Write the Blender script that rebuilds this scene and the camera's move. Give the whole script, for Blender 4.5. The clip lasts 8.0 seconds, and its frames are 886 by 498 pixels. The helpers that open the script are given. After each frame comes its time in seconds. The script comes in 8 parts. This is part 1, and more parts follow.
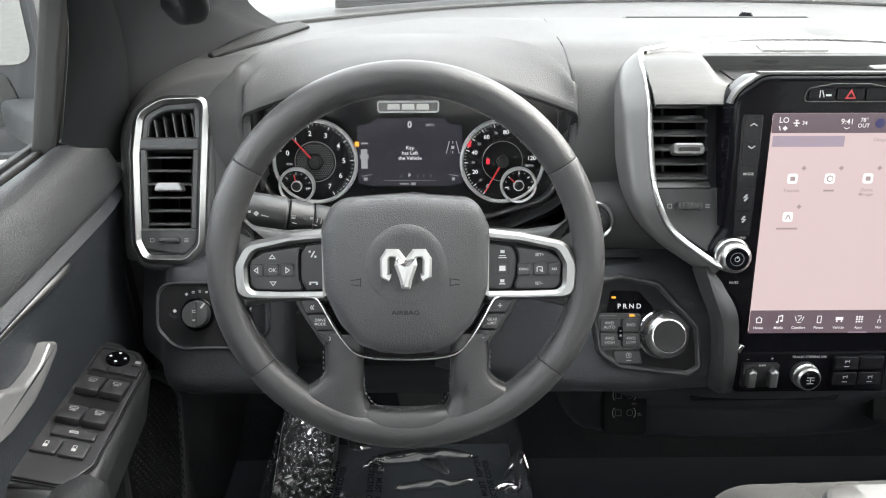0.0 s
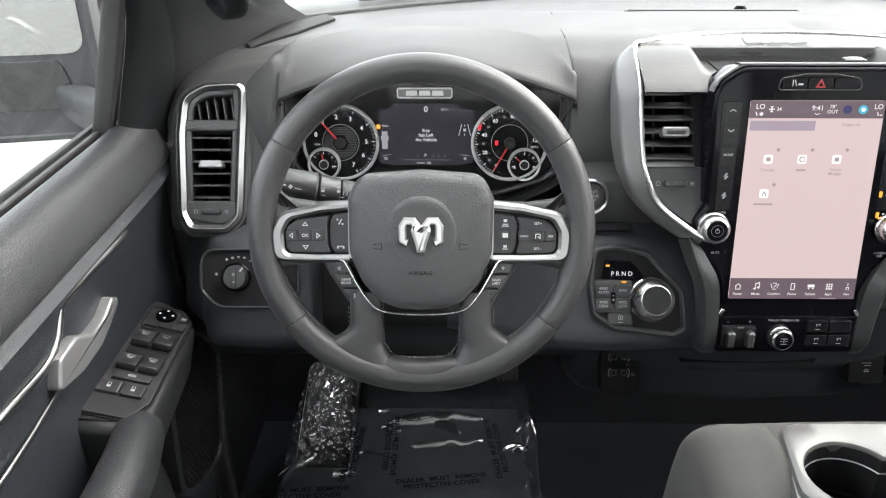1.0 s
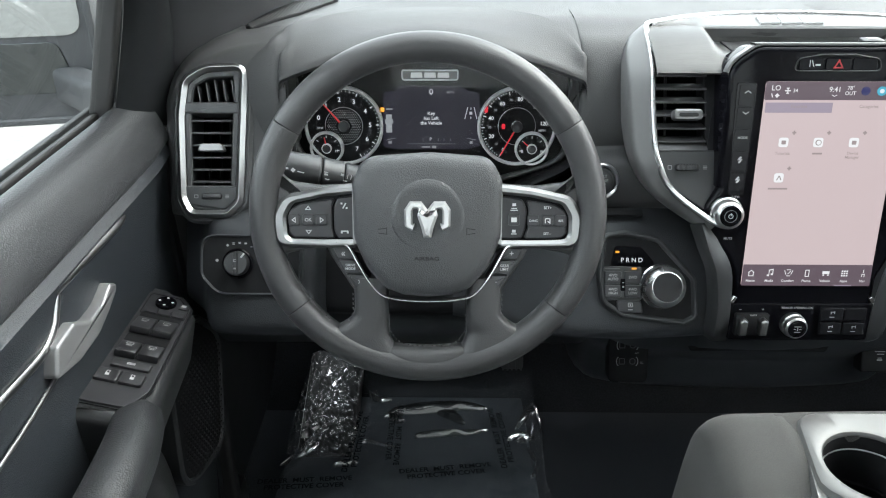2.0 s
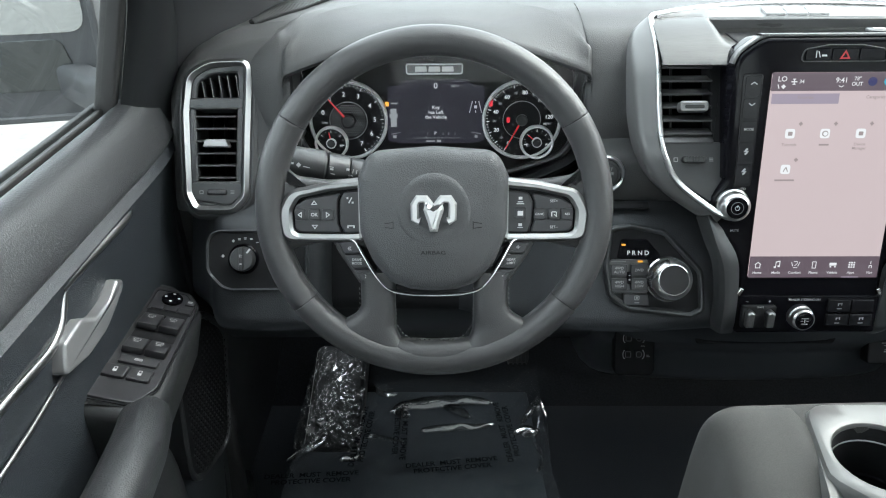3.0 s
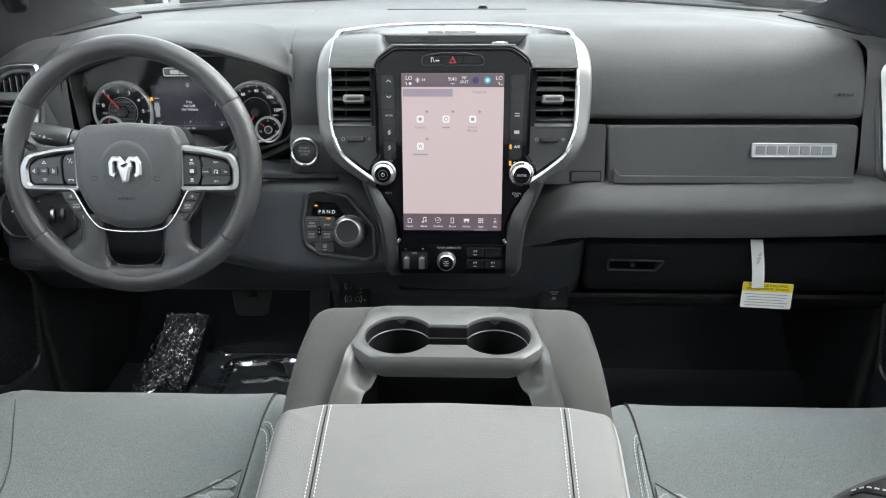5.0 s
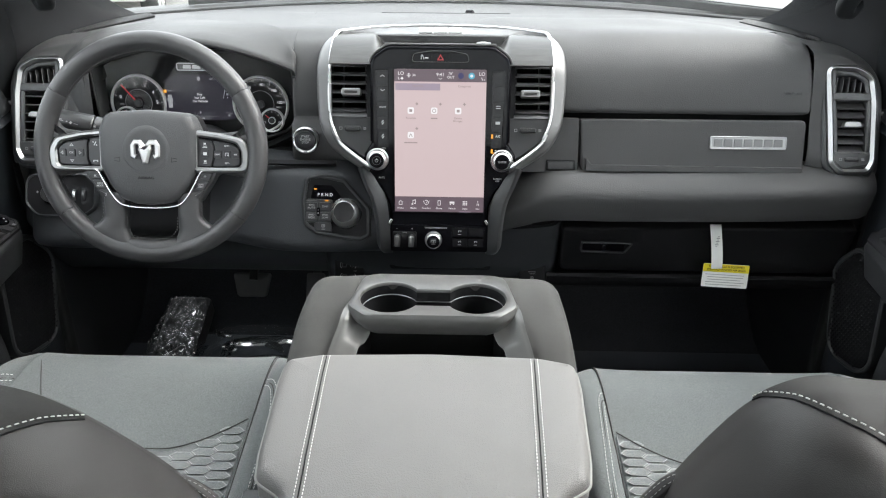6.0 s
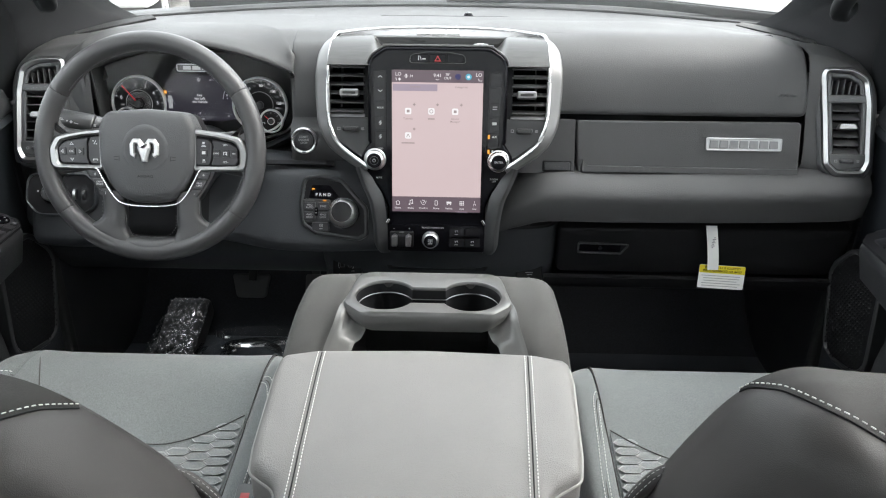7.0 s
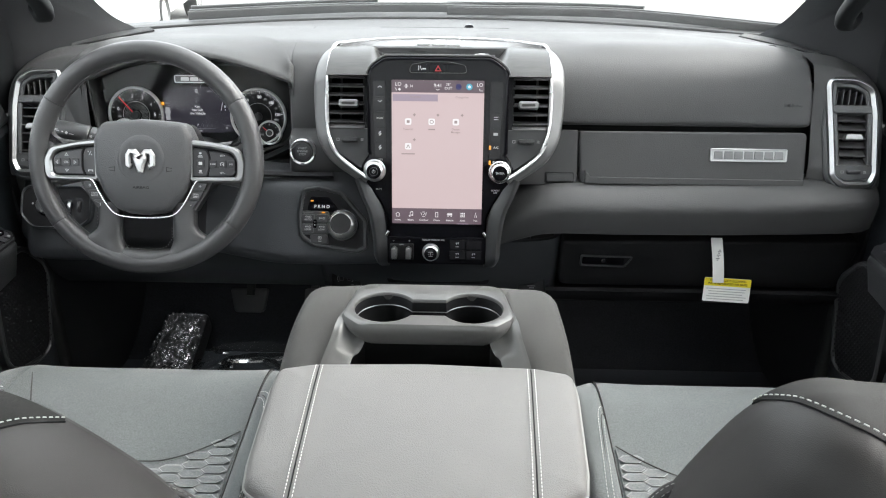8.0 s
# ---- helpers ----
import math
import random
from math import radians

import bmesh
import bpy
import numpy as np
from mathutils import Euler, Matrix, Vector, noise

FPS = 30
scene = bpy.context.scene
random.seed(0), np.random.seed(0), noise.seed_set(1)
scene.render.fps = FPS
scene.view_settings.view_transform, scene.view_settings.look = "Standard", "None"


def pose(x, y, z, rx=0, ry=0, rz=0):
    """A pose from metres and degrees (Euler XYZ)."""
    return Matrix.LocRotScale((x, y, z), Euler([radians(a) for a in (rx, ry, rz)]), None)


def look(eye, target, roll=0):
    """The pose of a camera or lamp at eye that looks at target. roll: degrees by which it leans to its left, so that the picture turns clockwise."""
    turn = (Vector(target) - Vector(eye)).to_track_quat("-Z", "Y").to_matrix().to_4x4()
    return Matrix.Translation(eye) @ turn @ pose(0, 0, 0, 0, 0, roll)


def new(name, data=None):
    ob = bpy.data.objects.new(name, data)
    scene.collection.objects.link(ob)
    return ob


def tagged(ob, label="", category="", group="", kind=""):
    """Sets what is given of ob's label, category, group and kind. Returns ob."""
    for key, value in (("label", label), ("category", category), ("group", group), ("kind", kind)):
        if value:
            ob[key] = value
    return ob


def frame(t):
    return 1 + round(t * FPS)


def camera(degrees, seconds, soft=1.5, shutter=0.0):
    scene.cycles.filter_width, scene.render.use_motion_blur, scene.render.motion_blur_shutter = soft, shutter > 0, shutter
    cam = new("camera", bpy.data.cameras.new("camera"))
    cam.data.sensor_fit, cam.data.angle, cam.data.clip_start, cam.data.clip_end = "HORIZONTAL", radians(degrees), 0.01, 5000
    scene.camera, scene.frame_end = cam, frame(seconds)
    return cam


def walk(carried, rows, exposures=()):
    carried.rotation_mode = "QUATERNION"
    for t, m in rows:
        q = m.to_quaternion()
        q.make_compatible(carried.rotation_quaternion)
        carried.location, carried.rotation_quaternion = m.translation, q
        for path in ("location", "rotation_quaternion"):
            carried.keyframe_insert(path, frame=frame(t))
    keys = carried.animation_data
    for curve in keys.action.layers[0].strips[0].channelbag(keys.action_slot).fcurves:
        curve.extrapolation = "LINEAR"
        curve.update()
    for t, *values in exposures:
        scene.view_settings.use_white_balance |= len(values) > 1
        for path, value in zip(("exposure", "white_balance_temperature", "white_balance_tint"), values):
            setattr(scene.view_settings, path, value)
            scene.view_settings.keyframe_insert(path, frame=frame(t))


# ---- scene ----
cam = camera(59.5, 8.0, soft=1.1)
PATH = [
    (0, (-0.455, -0.008, 1.686), (-0.43, 1.788, 0.808), 0.1),
    (0.5, (-0.448, -0.09, 1.71), (-0.468, 1.693, 0.804), -0.3),
    (1, (-0.448, -0.116, 1.718), (-0.469, 1.664, 0.807), -0.1),
    (1.5, (-0.451, -0.098, 1.704), (-0.473, 1.677, 0.781), 0.0),
    (3, (-0.459, -0.097, 1.701), (-0.489, 1.665, 0.755), -0.6),
    (3.5, (-0.431, -0.132, 1.697), (-0.465, 1.631, 0.754), -0.8),
    (3.7, (-0.386, -0.128, 1.698), (-0.419, 1.641, 0.764), -0.7),
    (4, (-0.298, -0.13, 1.707), (-0.331, 1.643, 0.782), -0.7),
    (4.2, (-0.225, -0.173, 1.716), (-0.244, 1.599, 0.787), -0.3),
    (4.4, (-0.113, -0.23, 1.71), (-0.168, 1.555, 0.809), -0.7),
    (4.5, (-0.076, -0.265, 1.721), (-0.134, 1.518, 0.817), -0.7),
    (4.7, (-0.037, -0.327, 1.734), (-0.072, 1.457, 0.831), -0.2),
    (5, (0.023, -0.416, 1.739), (-0.036, 1.379, 0.859), -0.4),
    (5.2, (0.03, -0.465, 1.743), (-0.019, 1.336, 0.873), -0.1),
    (6.3, (0.042, -0.57, 1.753), (0.003, 1.236, 0.896), 0.5),
    (6.5, (0.049, -0.574, 1.746), (0.002, 1.236, 0.897), 0.4),
    (7, (0.046, -0.572, 1.744), (0.002, 1.24, 0.897), 0.5),
    (7.5, (0.045, -0.566, 1.742), (0.001, 1.251, 0.907), 0.5),
    (8, (0.046, -0.554, 1.725), (-0.001, 1.276, 0.92), 0.4),
]
walk(cam, [(t, look(eye, target, roll)) for t, eye, target, roll in PATH], [(0.0, 2.66, 6550, 10), (1.0, 2.62, 6550, 10), (1.5, 2.41, 6350, 8), (3.5, 2.43, 6100, 4), (4.5, 2.48, 6150, 4), (5.0, 2.40, 6250, 7), (6.5, 2.42, 6400, 10), (8.0, 2.46, 6400, 10)])

# ---- world and light ----
world = bpy.data.worlds.new("overcast_sky")
scene.world = world
world.use_nodes = True
wn = world.node_tree
sky = wn.nodes.new("ShaderNodeTexSky")
sky.sky_type = "NISHITA"
sky.sun_disc = False
sky.sun_elevation = radians(46)
sky.sun_rotation = radians(70)
sky.air_density, sky.dust_density, sky.ozone_density = 1.0, 6.0, 0.6
soft_cloud = wn.nodes.new("ShaderNodeMix")
soft_cloud.data_type = "RGBA"
soft_cloud.inputs[0].default_value = 0.75
soft_cloud.inputs[7].default_value = (11.0, 11.2, 11.3, 1)
wn.links.new(sky.outputs[0], soft_cloud.inputs[6])
wn.links.new(soft_cloud.outputs[2], wn.nodes["Background"].inputs[0])
wn.nodes["Background"].inputs[1].default_value = 0.110
sun = new("sun", bpy.data.lights.new("sun", "SUN"))
sun.data.energy, sun.data.angle, sun.data.color = 1.0, radians(60), (1.0, 0.98, 0.95)
sun.matrix_world = look((7.0, 3.4, 8.5), (0, 0.8, 1.0))


STOPS = 2.45
LIT = 2 ** -STOPS   # what glows is dimmed to suit the bright exposure


# ---- building helpers ----
def thing(name, at, label, category, group="", kind=""):
    ob = new(name)
    ob.empty_display_size = 0.05
    ob.matrix_world = pose(*at)
    bpy.context.view_layer.update()
    return tagged(ob, label, category, group, kind)


def root_of(ob):
    while ob.parent:
        ob = ob.parent
    return ob


def mesh_from(name, bm, mat, smooth=35):
    bmesh.ops.recalc_face_normals(bm, faces=bm.faces)
    me = bpy.data.meshes.new(name)
    bm.to_mesh(me)
    bm.free()
    me.materials.append(mat)
    if smooth:
        me.polygons.foreach_set("use_smooth", [True] * len(me.polygons))
        me.set_sharp_from_angle(angle=radians(smooth))
    return me


def part(name, bm, mat, parent, label="", smooth=35):
    """One mesh, given in world coordinates, under a thing or a part of it."""
    at = root_of(parent).matrix_basis.translation
    bm.transform(Matrix.Translation(-at))
    ob = new(name, mesh_from(name, bm, mat, smooth))
    ob.parent = parent
    return tagged(ob, label)


def solo(name, bm, mat, at, label, category, group="", kind="", smooth=35):
    """A thing that is one mesh."""
    bm.transform(Matrix.Translation(-Vector(at)))
    ob = new(name, mesh_from(name, bm, mat, smooth))
    ob.matrix_world = pose(*at)
    return tagged(ob, label, category, group, kind)


def plane_at(x, y, z, back=0, turn=0):
    """A working plane: local x right, y up the face, z out of it; leaning back by some degrees."""
    return pose(x, y, z, 90 - back, 0, turn)


def round_poly(points, n=5):
    """A polygon of (x, y, radius) corners with the corners rounded."""
    out = []
    for i, (x, y, r) in enumerate(points):
        p, a, b = Vector((x, y)), Vector(points[i - 1][:2]), Vector(points[(i + 1) % len(points)][:2])
        if r <= 0:
            out.append(p)
            continue
        u, v = (a - p), (b - p)
        lu, lv = u.length, v.length
        u, v = u / lu, v / lv
        half = max(0.05, math.acos(max(-1, min(1, u.dot(v)))) / 2)
        d = min(r / math.tan(half), lu * 0.49, lv * 0.49)
        s, e = p + u * d, p + v * d
        for k in range(n + 1):
            f = k / n
            out.append((1 - f) ** 2 * s + 2 * f * (1 - f) * p + f * f * e)
    return out


def box_poly(w, h, r, cx=0.0, cy=0.0, n=5):
    return round_poly([(cx - w / 2, cy - h / 2, r), (cx + w / 2, cy - h / 2, r), (cx + w / 2, cy + h / 2, r), (cx - w / 2, cy + h / 2, r)], n)


def circle(r, n=40, cx=0.0, cy=0.0):
    return [Vector((cx + r * math.cos(2 * math.pi * k / n), cy + r * math.sin(2 * math.pi * k / n))) for k in range(n)]


def inset(poly, d):
    """The polygon moved inwards by d (outwards when negative); corners counter-clockwise or not."""
    area = sum(poly[i - 1].x * poly[i].y - poly[i].x * poly[i - 1].y for i in range(len(poly)))
    s = 1 if area > 0 else -1
    out = []
    for i, p in enumerate(poly):
        a, b = poly[i - 1], poly[(i + 1) % len(poly)]
        e, f = (p - a), (b - p)
        if e.length < 1e-9:
            e = f
        if f.length < 1e-9:
            f = e
        e, f = e.normalized(), f.normalized()
        m = Vector((-(e.y + f.y), e.x + f.x))
        m = m.normalized() if m.length > 1e-6 else Vector((-e.y, e.x))
        k = max(0.5, m.dot(Vector((-e.y, e.x))))
        out.append(p + m * (s * d / k))
    return out


def rings(loops, m=None, close=(True, True), wrap=True):
    """A skin over loops of equal length, each a list of 3D points; capped at its ends."""
    bm = bmesh.new()
    made = [[bm.verts.new(p) for p in loop] for loop in loops]
    n = len(loops[0])
    for a, b in zip(made, made[1:]):
        for k in range(n if wrap else n - 1):
            q = (a[k], a[(k + 1) % n], b[(k + 1) % n], b[k])
            if len(set(q)) == 4:
                bm.faces.new(q)
    if close[0] and wrap:
        bm.faces.new(made[0])
    if close[1] and wrap:
        bm.faces.new(made[-1])
    if m:
        bm.transform(m)
    return bm


def at_z(poly, z):
    return [Vector((p.x, p.y, z)) for p in poly]


def slab(poly, m, z0, z1, edge=0.0, steps=2):
    """A plate of the outline, from z0 to z1 along the plane's normal, its front edge rounded."""
    loops = [at_z(poly, z0)]
    if edge:
        for k in range(steps + 1):
            a = k / steps * math.pi / 2
            loops.append(at_z(inset(poly, edge * (1 - math.cos(a))), z1 - edge + edge * math.sin(a)))
        loops.append(at_z(inset(poly, edge * 1.04), z1))
    else:
        loops.append(at_z(poly, z1))
    return rings(loops, m)


def pad(poly, m, z0, z1, dome, edge=0.006, steps=5):
    """A cushion-like plate: rounded edge and a gently domed face."""
    c = sum((p for p in poly), Vector((0, 0))) / len(poly)
    loops = [at_z(poly, z0)]
    for k in range(4):
        a = k / 3 * math.pi / 2
        loops.append(at_z(inset(poly, edge * (1 - math.cos(a))), z1 - edge + edge * math.sin(a)))
    last = inset(poly, edge)
    for k in range(1, steps + 1):
        s = 1 - k / (steps + 1)
        loops.append([Vector((*(c + (p - c) * s), z1 + dome * (1 - s * s))) for p in last])
    return rings(loops, m)


def band(outer, inner, m, z0, z1, edge=0.0015):
    """A ring-shaped frame between two outlines of equal length."""
    loops = [at_z(outer, z0), at_z(outer, z1 - edge), at_z(inset(outer, edge), z1), at_z(inset(inner, -edge), z1), at_z(inner, z1 - edge), at_z(inner, z0)]
    loops.append(loops[0])
    bm = rings(loops, None, (False, False))
    bmesh.ops.remove_doubles(bm, verts=bm.verts, dist=1e-6)
    if m:
        bm.transform(m)
    return bm


def sweep(path, section, closed=False, up=None):
    """A skin of the section (2D points, or a function of the step) along a path of 3D points."""
    loops = []
    n = len(path)
    for i, p in enumerate(path):
        a = path[i - 1] if (i or closed) else p
        b = path[(i + 1) % n] if (i < n - 1 or closed) else p
        t = (b - a).normalized()
        u = (up or Vector((0, 0, 1)))
        s = t.cross(u)
        s = s.normalized() if s.length > 1e-5 else Vector((1, 0, 0))
        w = s.cross(t)
        sec = section(i / max(1, n - 1)) if callable(section) else section
        loops.append([p + s * q.x + w * q.y for q in sec])
    if closed:
        loops.append(loops[0])
    bm = rings(loops, None, (not closed, not closed))
    if closed:
        bmesh.ops.remove_doubles(bm, verts=bm.verts, dist=1e-6)
    return bm


def lathe(profile, m, n=36):
    """A turned body about the plane's normal: (radius, height) points."""
    bm = bmesh.new()
    made = []
    for r, z in profile:
        if r < 1e-6:
            made.append([bm.verts.new((0, 0, z))])
        else:
            made.append([bm.verts.new((r * math.cos(2 * math.pi * k / n), r * math.sin(2 * math.pi * k / n), z)) for k in range(n)])
    for a, b in zip(made, made[1:]):
        for k in range(n):
            q = [a[k % len(a)], a[(k + 1) % len(a)], b[(k + 1) % len(b)], b[k % len(b)]]
            q = list(dict.fromkeys(q))
            if len(q) > 2:
                bm.faces.new(q)
    bm.transform(m)
    return bm


def block(size, m, r=0.003):
    """A box of that size about the plane's origin, its edges bevelled."""
    bm = bmesh.new()
    bmesh.ops.create_cube(bm, size=1)
    bm.transform(Matrix.Diagonal((*size, 1)))
    if r:
        bmesh.ops.bevel(bm, geom=bm.edges[:], offset=r, segments=2, profile=0.5, affect="EDGES")
    bm.transform(m)
    return bm


def join(*bms):
    out = bmesh.new()
    for b in bms:
        me = bpy.data.meshes.new("joined")
        b.to_mesh(me)
        out.from_mesh(me)
        bpy.data.meshes.remove(me)
        b.free()
    return out


def sheet(rows, thick=0.0, m=None):
    """An open skin over rows of 3D points; with a thickness given to it along its normals."""
    bm = rings(rows, m, (False, False), wrap=False)
    if thick:
        bmesh.ops.recalc_face_normals(bm, faces=bm.faces)
        bmesh.ops.solidify(bm, geom=bm.faces[:], thickness=thick)
    return bm


def smooth_rows(rows, n):
    """Rows of 3D control points, made finer both ways by Catmull-Rom curves."""
    def fine(pts):
        out = []
        for i in range(len(pts) - 1):
            p0, p1, p2, p3 = pts[max(0, i - 1)], pts[i], pts[i + 1], pts[min(len(pts) - 1, i + 2)]
            for k in range(n):
                t = k / n
                out.append(0.5 * (2 * p1 + (p2 - p0) * t + (2 * p0 - 5 * p1 + 4 * p2 - p3) * t * t + (3 * p1 - p0 - 3 * p2 + p3) * t ** 3))
        return out + [pts[-1]]
    rows = [fine([Vector(p) for p in r]) for r in rows]
    return [list(r) for r in zip(*[fine(list(c)) for c in zip(*rows)])]


def words(text, m, size, align="CENTER", bold=0.0, stretch=1.0, deep=0.0):
    """Lettering in the built-in font, laid on a plane."""
    cu = bpy.data.curves.new("lettering", "FONT")
    cu.body, cu.size, cu.align_x, cu.align_y, cu.offset, cu.extrude = text, size, align, "CENTER", bold * size, deep
    cu.resolution_u = 3
    ob = bpy.data.objects.new("lettering", cu)
    scene.collection.objects.link(ob)
    me = ob.to_mesh()
    bm = bmesh.new()
    bm.from_mesh(me)
    ob.to_mesh_clear()
    bpy.data.objects.remove(ob)
    bpy.data.curves.remove(cu)
    bm.transform(m @ Matrix.Diagonal((stretch, 1, 1, 1)))
    return bm


def on(m, x, y, z=0.0, turn=0.0):
    """A plane shifted within itself."""
    return m @ pose(x, y, z, 0, 0, turn)


def tiny_plates(m, plates, z=0.0004):
    """Flat printed marks: rectangles (x, y, width, height[, turn]) on a plane, joined."""
    bm = bmesh.new()
    for x, y, w, h, *turn in plates:
        q = on(m, x, y, z, turn[0] if turn else 0)
        vs = [bm.verts.new(q @ Vector((sx * w / 2, sy * h / 2, 0))) for sx, sy in ((-1, -1), (1, -1), (1, 1), (-1, 1))]
        bm.faces.new(vs)
    return bm


# ---- materials ----
def material(name, color, rough=0.5, metal=0.0, grain=0.0, scale=400.0, vary=0.12, blotch=6.0, coat=0.0, spec=0.5, kind="noise", stretch=(1, 1, 1), sheen=0.0):
    mat = bpy.data.materials.new(name)
    mat.use_nodes = True
    nt = mat.node_tree
    b = nt.nodes["Principled BSDF"]
    tc = nt.nodes.new("ShaderNodeTexCoord")
    mp = nt.nodes.new("ShaderNodeMapping")
    mp.inputs[3].default_value = stretch
    nt.links.new(tc.outputs["Object"], mp.inputs[0])
    big = nt.nodes.new("ShaderNodeTexNoise")
    big.inputs["Scale"].default_value, big.inputs["Detail"].default_value = blotch, 4
    nt.links.new(mp.outputs[0], big.inputs["Vector"])
    fine = nt.nodes.new("ShaderNodeTexVoronoi" if kind == "cell" else "ShaderNodeTexNoise")
    fine.inputs["Scale"].default_value = scale
    nt.links.new(mp.outputs[0], fine.inputs["Vector"])
    ramp = nt.nodes.new("ShaderNodeMapRange")
    ramp.inputs[1].default_value, ramp.inputs[2].default_value = 0.3, 0.7
    ramp.inputs[3].default_value, ramp.inputs[4].default_value = 1 - vary, 1 + vary
    nt.links.new(big.outputs[0], ramp.inputs[0])
    mul = nt.nodes.new("ShaderNodeMix")
    mul.data_type, mul.blend_type = "RGBA", "MULTIPLY"
    mul.inputs[0].default_value = 1
    mul.inputs[6].default_value = (*color, 1)
    nt.links.new(ramp.outputs[0], mul.inputs[7])
    nt.links.new(mul.outputs[2], b.inputs["Base Color"])
    rr = nt.nodes.new("ShaderNodeMapRange")
    rr.inputs[1].default_value, rr.inputs[2].default_value = 0.3, 0.7
    rr.inputs[3].default_value, rr.inputs[4].default_value = max(0.02, rough * 0.9), min(1, rough * 1.1)
    nt.links.new(big.outputs[0], rr.inputs[0])
    nt.links.new(rr.outputs[0], b.inputs["Roughness"])
    b.inputs["Metallic"].default_value = metal
    b.inputs["Specular IOR Level"].default_value = spec
    b.inputs["Coat Weight"].default_value = coat
    b.inputs["Coat Roughness"].default_value = 0.04
    b.inputs["Sheen Weight"].default_value = sheen
    if grain:
        bump = nt.nodes.new("ShaderNodeBump")
        bump.inputs["Strength"].default_value = min(1, grain)
        bump.inputs["Distance"].default_value = 0.0006
        nt.links.new(fine.outputs[0], bump.inputs["Height"])
        nt.links.new(bump.outputs[0], b.inputs["Normal"])
    return mat


def weave(name, color, light, scale, rough=0.9):
    """Woven cloth: fine crossed threads with a mottled melange of two tones."""
    mat = material(name, color, rough, 0, 0.0, scale, 0.15, 9.0, sheen=0.25 if light[0] > 0.06 else 0.04)
    nt = mat.node_tree
    b = nt.nodes["Principled BSDF"]
    tc = nt.nodes.new("ShaderNodeTexCoord")
    a = nt.nodes.new("ShaderNodeTexNoise")
    a.inputs["Scale"].default_value, a.inputs["Detail"].default_value, a.inputs["Roughness"].default_value = scale, 3, 0.8
    nt.links.new(tc.outputs["Object"], a.inputs["Vector"])
    mr = nt.nodes.new("ShaderNodeMapRange")
    mr.inputs[1].default_value, mr.inputs[2].default_value = 0.41, 0.61
    nt.links.new(a.outputs[0], mr.inputs[0])
    mix = nt.nodes.new("ShaderNodeMix")
    mix.data_type = "RGBA"
    mix.inputs[6].default_value, mix.inputs[7].default_value = (*color, 1), (*light, 1)
    nt.links.new(mr.outputs[0], mix.inputs[0])
    nt.links.new(mix.outputs[2], b.inputs["Base Color"])
    bump = nt.nodes.new("ShaderNodeBump")
    bump.inputs["Strength"].default_value, bump.inputs["Distance"].default_value = 0.5, 0.0008
    nt.links.new(a.outputs[0], bump.inputs["Height"])
    nt.links.new(bump.outputs[0], b.inputs["Normal"])
    return mat


def glow(name, color, strength=1.0):
    mat = bpy.data.materials.new(name)
    mat.use_nodes = True
    b = mat.node_tree.nodes["Principled BSDF"]
    b.inputs["Base Color"].default_value = (0.02, 0.02, 0.02, 1)
    b.inputs["Roughness"].default_value = 0.25
    b.inputs["Specular IOR Level"].default_value = 0.15
    b.inputs["Emission Color"].default_value = (*color, 1)
    b.inputs["Emission Strength"].default_value = strength
    return mat


def clear_glass(name, tint=(1, 1, 1), rough=0.0, ior=1.45):
    mat = bpy.data.materials.new(name)
    mat.use_nodes = True
    b = mat.node_tree.nodes["Principled BSDF"]
    b.inputs["Base Color"].default_value = (*tint, 1)
    b.inputs["Roughness"].default_value = rough
    b.inputs["Transmission Weight"].default_value = 1
    b.inputs["IOR"].default_value = ior
    return mat


VINYL = material("black_soft_vinyl", (0.048, 0.0485, 0.049), 0.47, 0, 0.45, 800, 0.08, 5, kind="cell", spec=0.24)
PLASTIC = material("black_moulded_plastic", (0.021, 0.022, 0.023), 0.40, 0, 0.3, 1500, 0.08, 8, spec=0.5)
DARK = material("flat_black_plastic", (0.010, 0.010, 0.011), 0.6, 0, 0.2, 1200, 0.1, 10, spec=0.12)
WHEEL_LEATHER = material("black_wheel_leather", (0.034, 0.034, 0.035), 0.37, 0, 0.28, 1100, 0.07, 6, kind="cell", spec=0.42)
HUB = material("grained_hub_vinyl", (0.054, 0.055, 0.057), 0.42, 0, 0.6, 800, 0.07, 8, kind="cell", spec=0.4)
GLOSS = material("piano_black", (0.003, 0.003, 0.004), 0.06, 0, 0.0, 300, 0.1, 8, spec=0.09)
SATIN = material("satin_silver_trim", (0.30, 0.30, 0.30), 0.30, 1.0, 0.08, 1800, 0.04, 9)
SPOKE_SATIN = material("spoke_satin_silver", (0.24, 0.24, 0.24), 0.34, 1.0, 0.08, 1800, 0.04, 9)
CHROME = material("bright_chrome", (0.82, 0.82, 0.83), 0.09, 1.0, 0.0, 500, 0.03, 9)
GREY_TRIM = material("brushed_grey_trim", (0.030, 0.030, 0.029), 0.32, 0.0, 0.2, 90, 0.22, 26, stretch=(1, 6, 6), spec=0.3)
SILVER_PAINT = material("silver_painted_plastic", (0.070, 0.070, 0.068), 0.36, 0.15, 0.1, 1400, 0.05, 9)
LID_VINYL = material("grey_armrest_vinyl", (0.138, 0.135, 0.130), 0.55, 0, 0.7, 650, 0.06, 7, kind="cell", spec=0.4)
SEAT_VINYL = material("taupe_seat_vinyl", (0.028, 0.0265, 0.0258), 0.55, 0, 0.2, 1100, 0.06, 5, kind="cell", spec=0.35)
CLOTH = weave("grey_seat_cloth", (0.066, 0.074, 0.074), (0.128, 0.139, 0.138), 560)
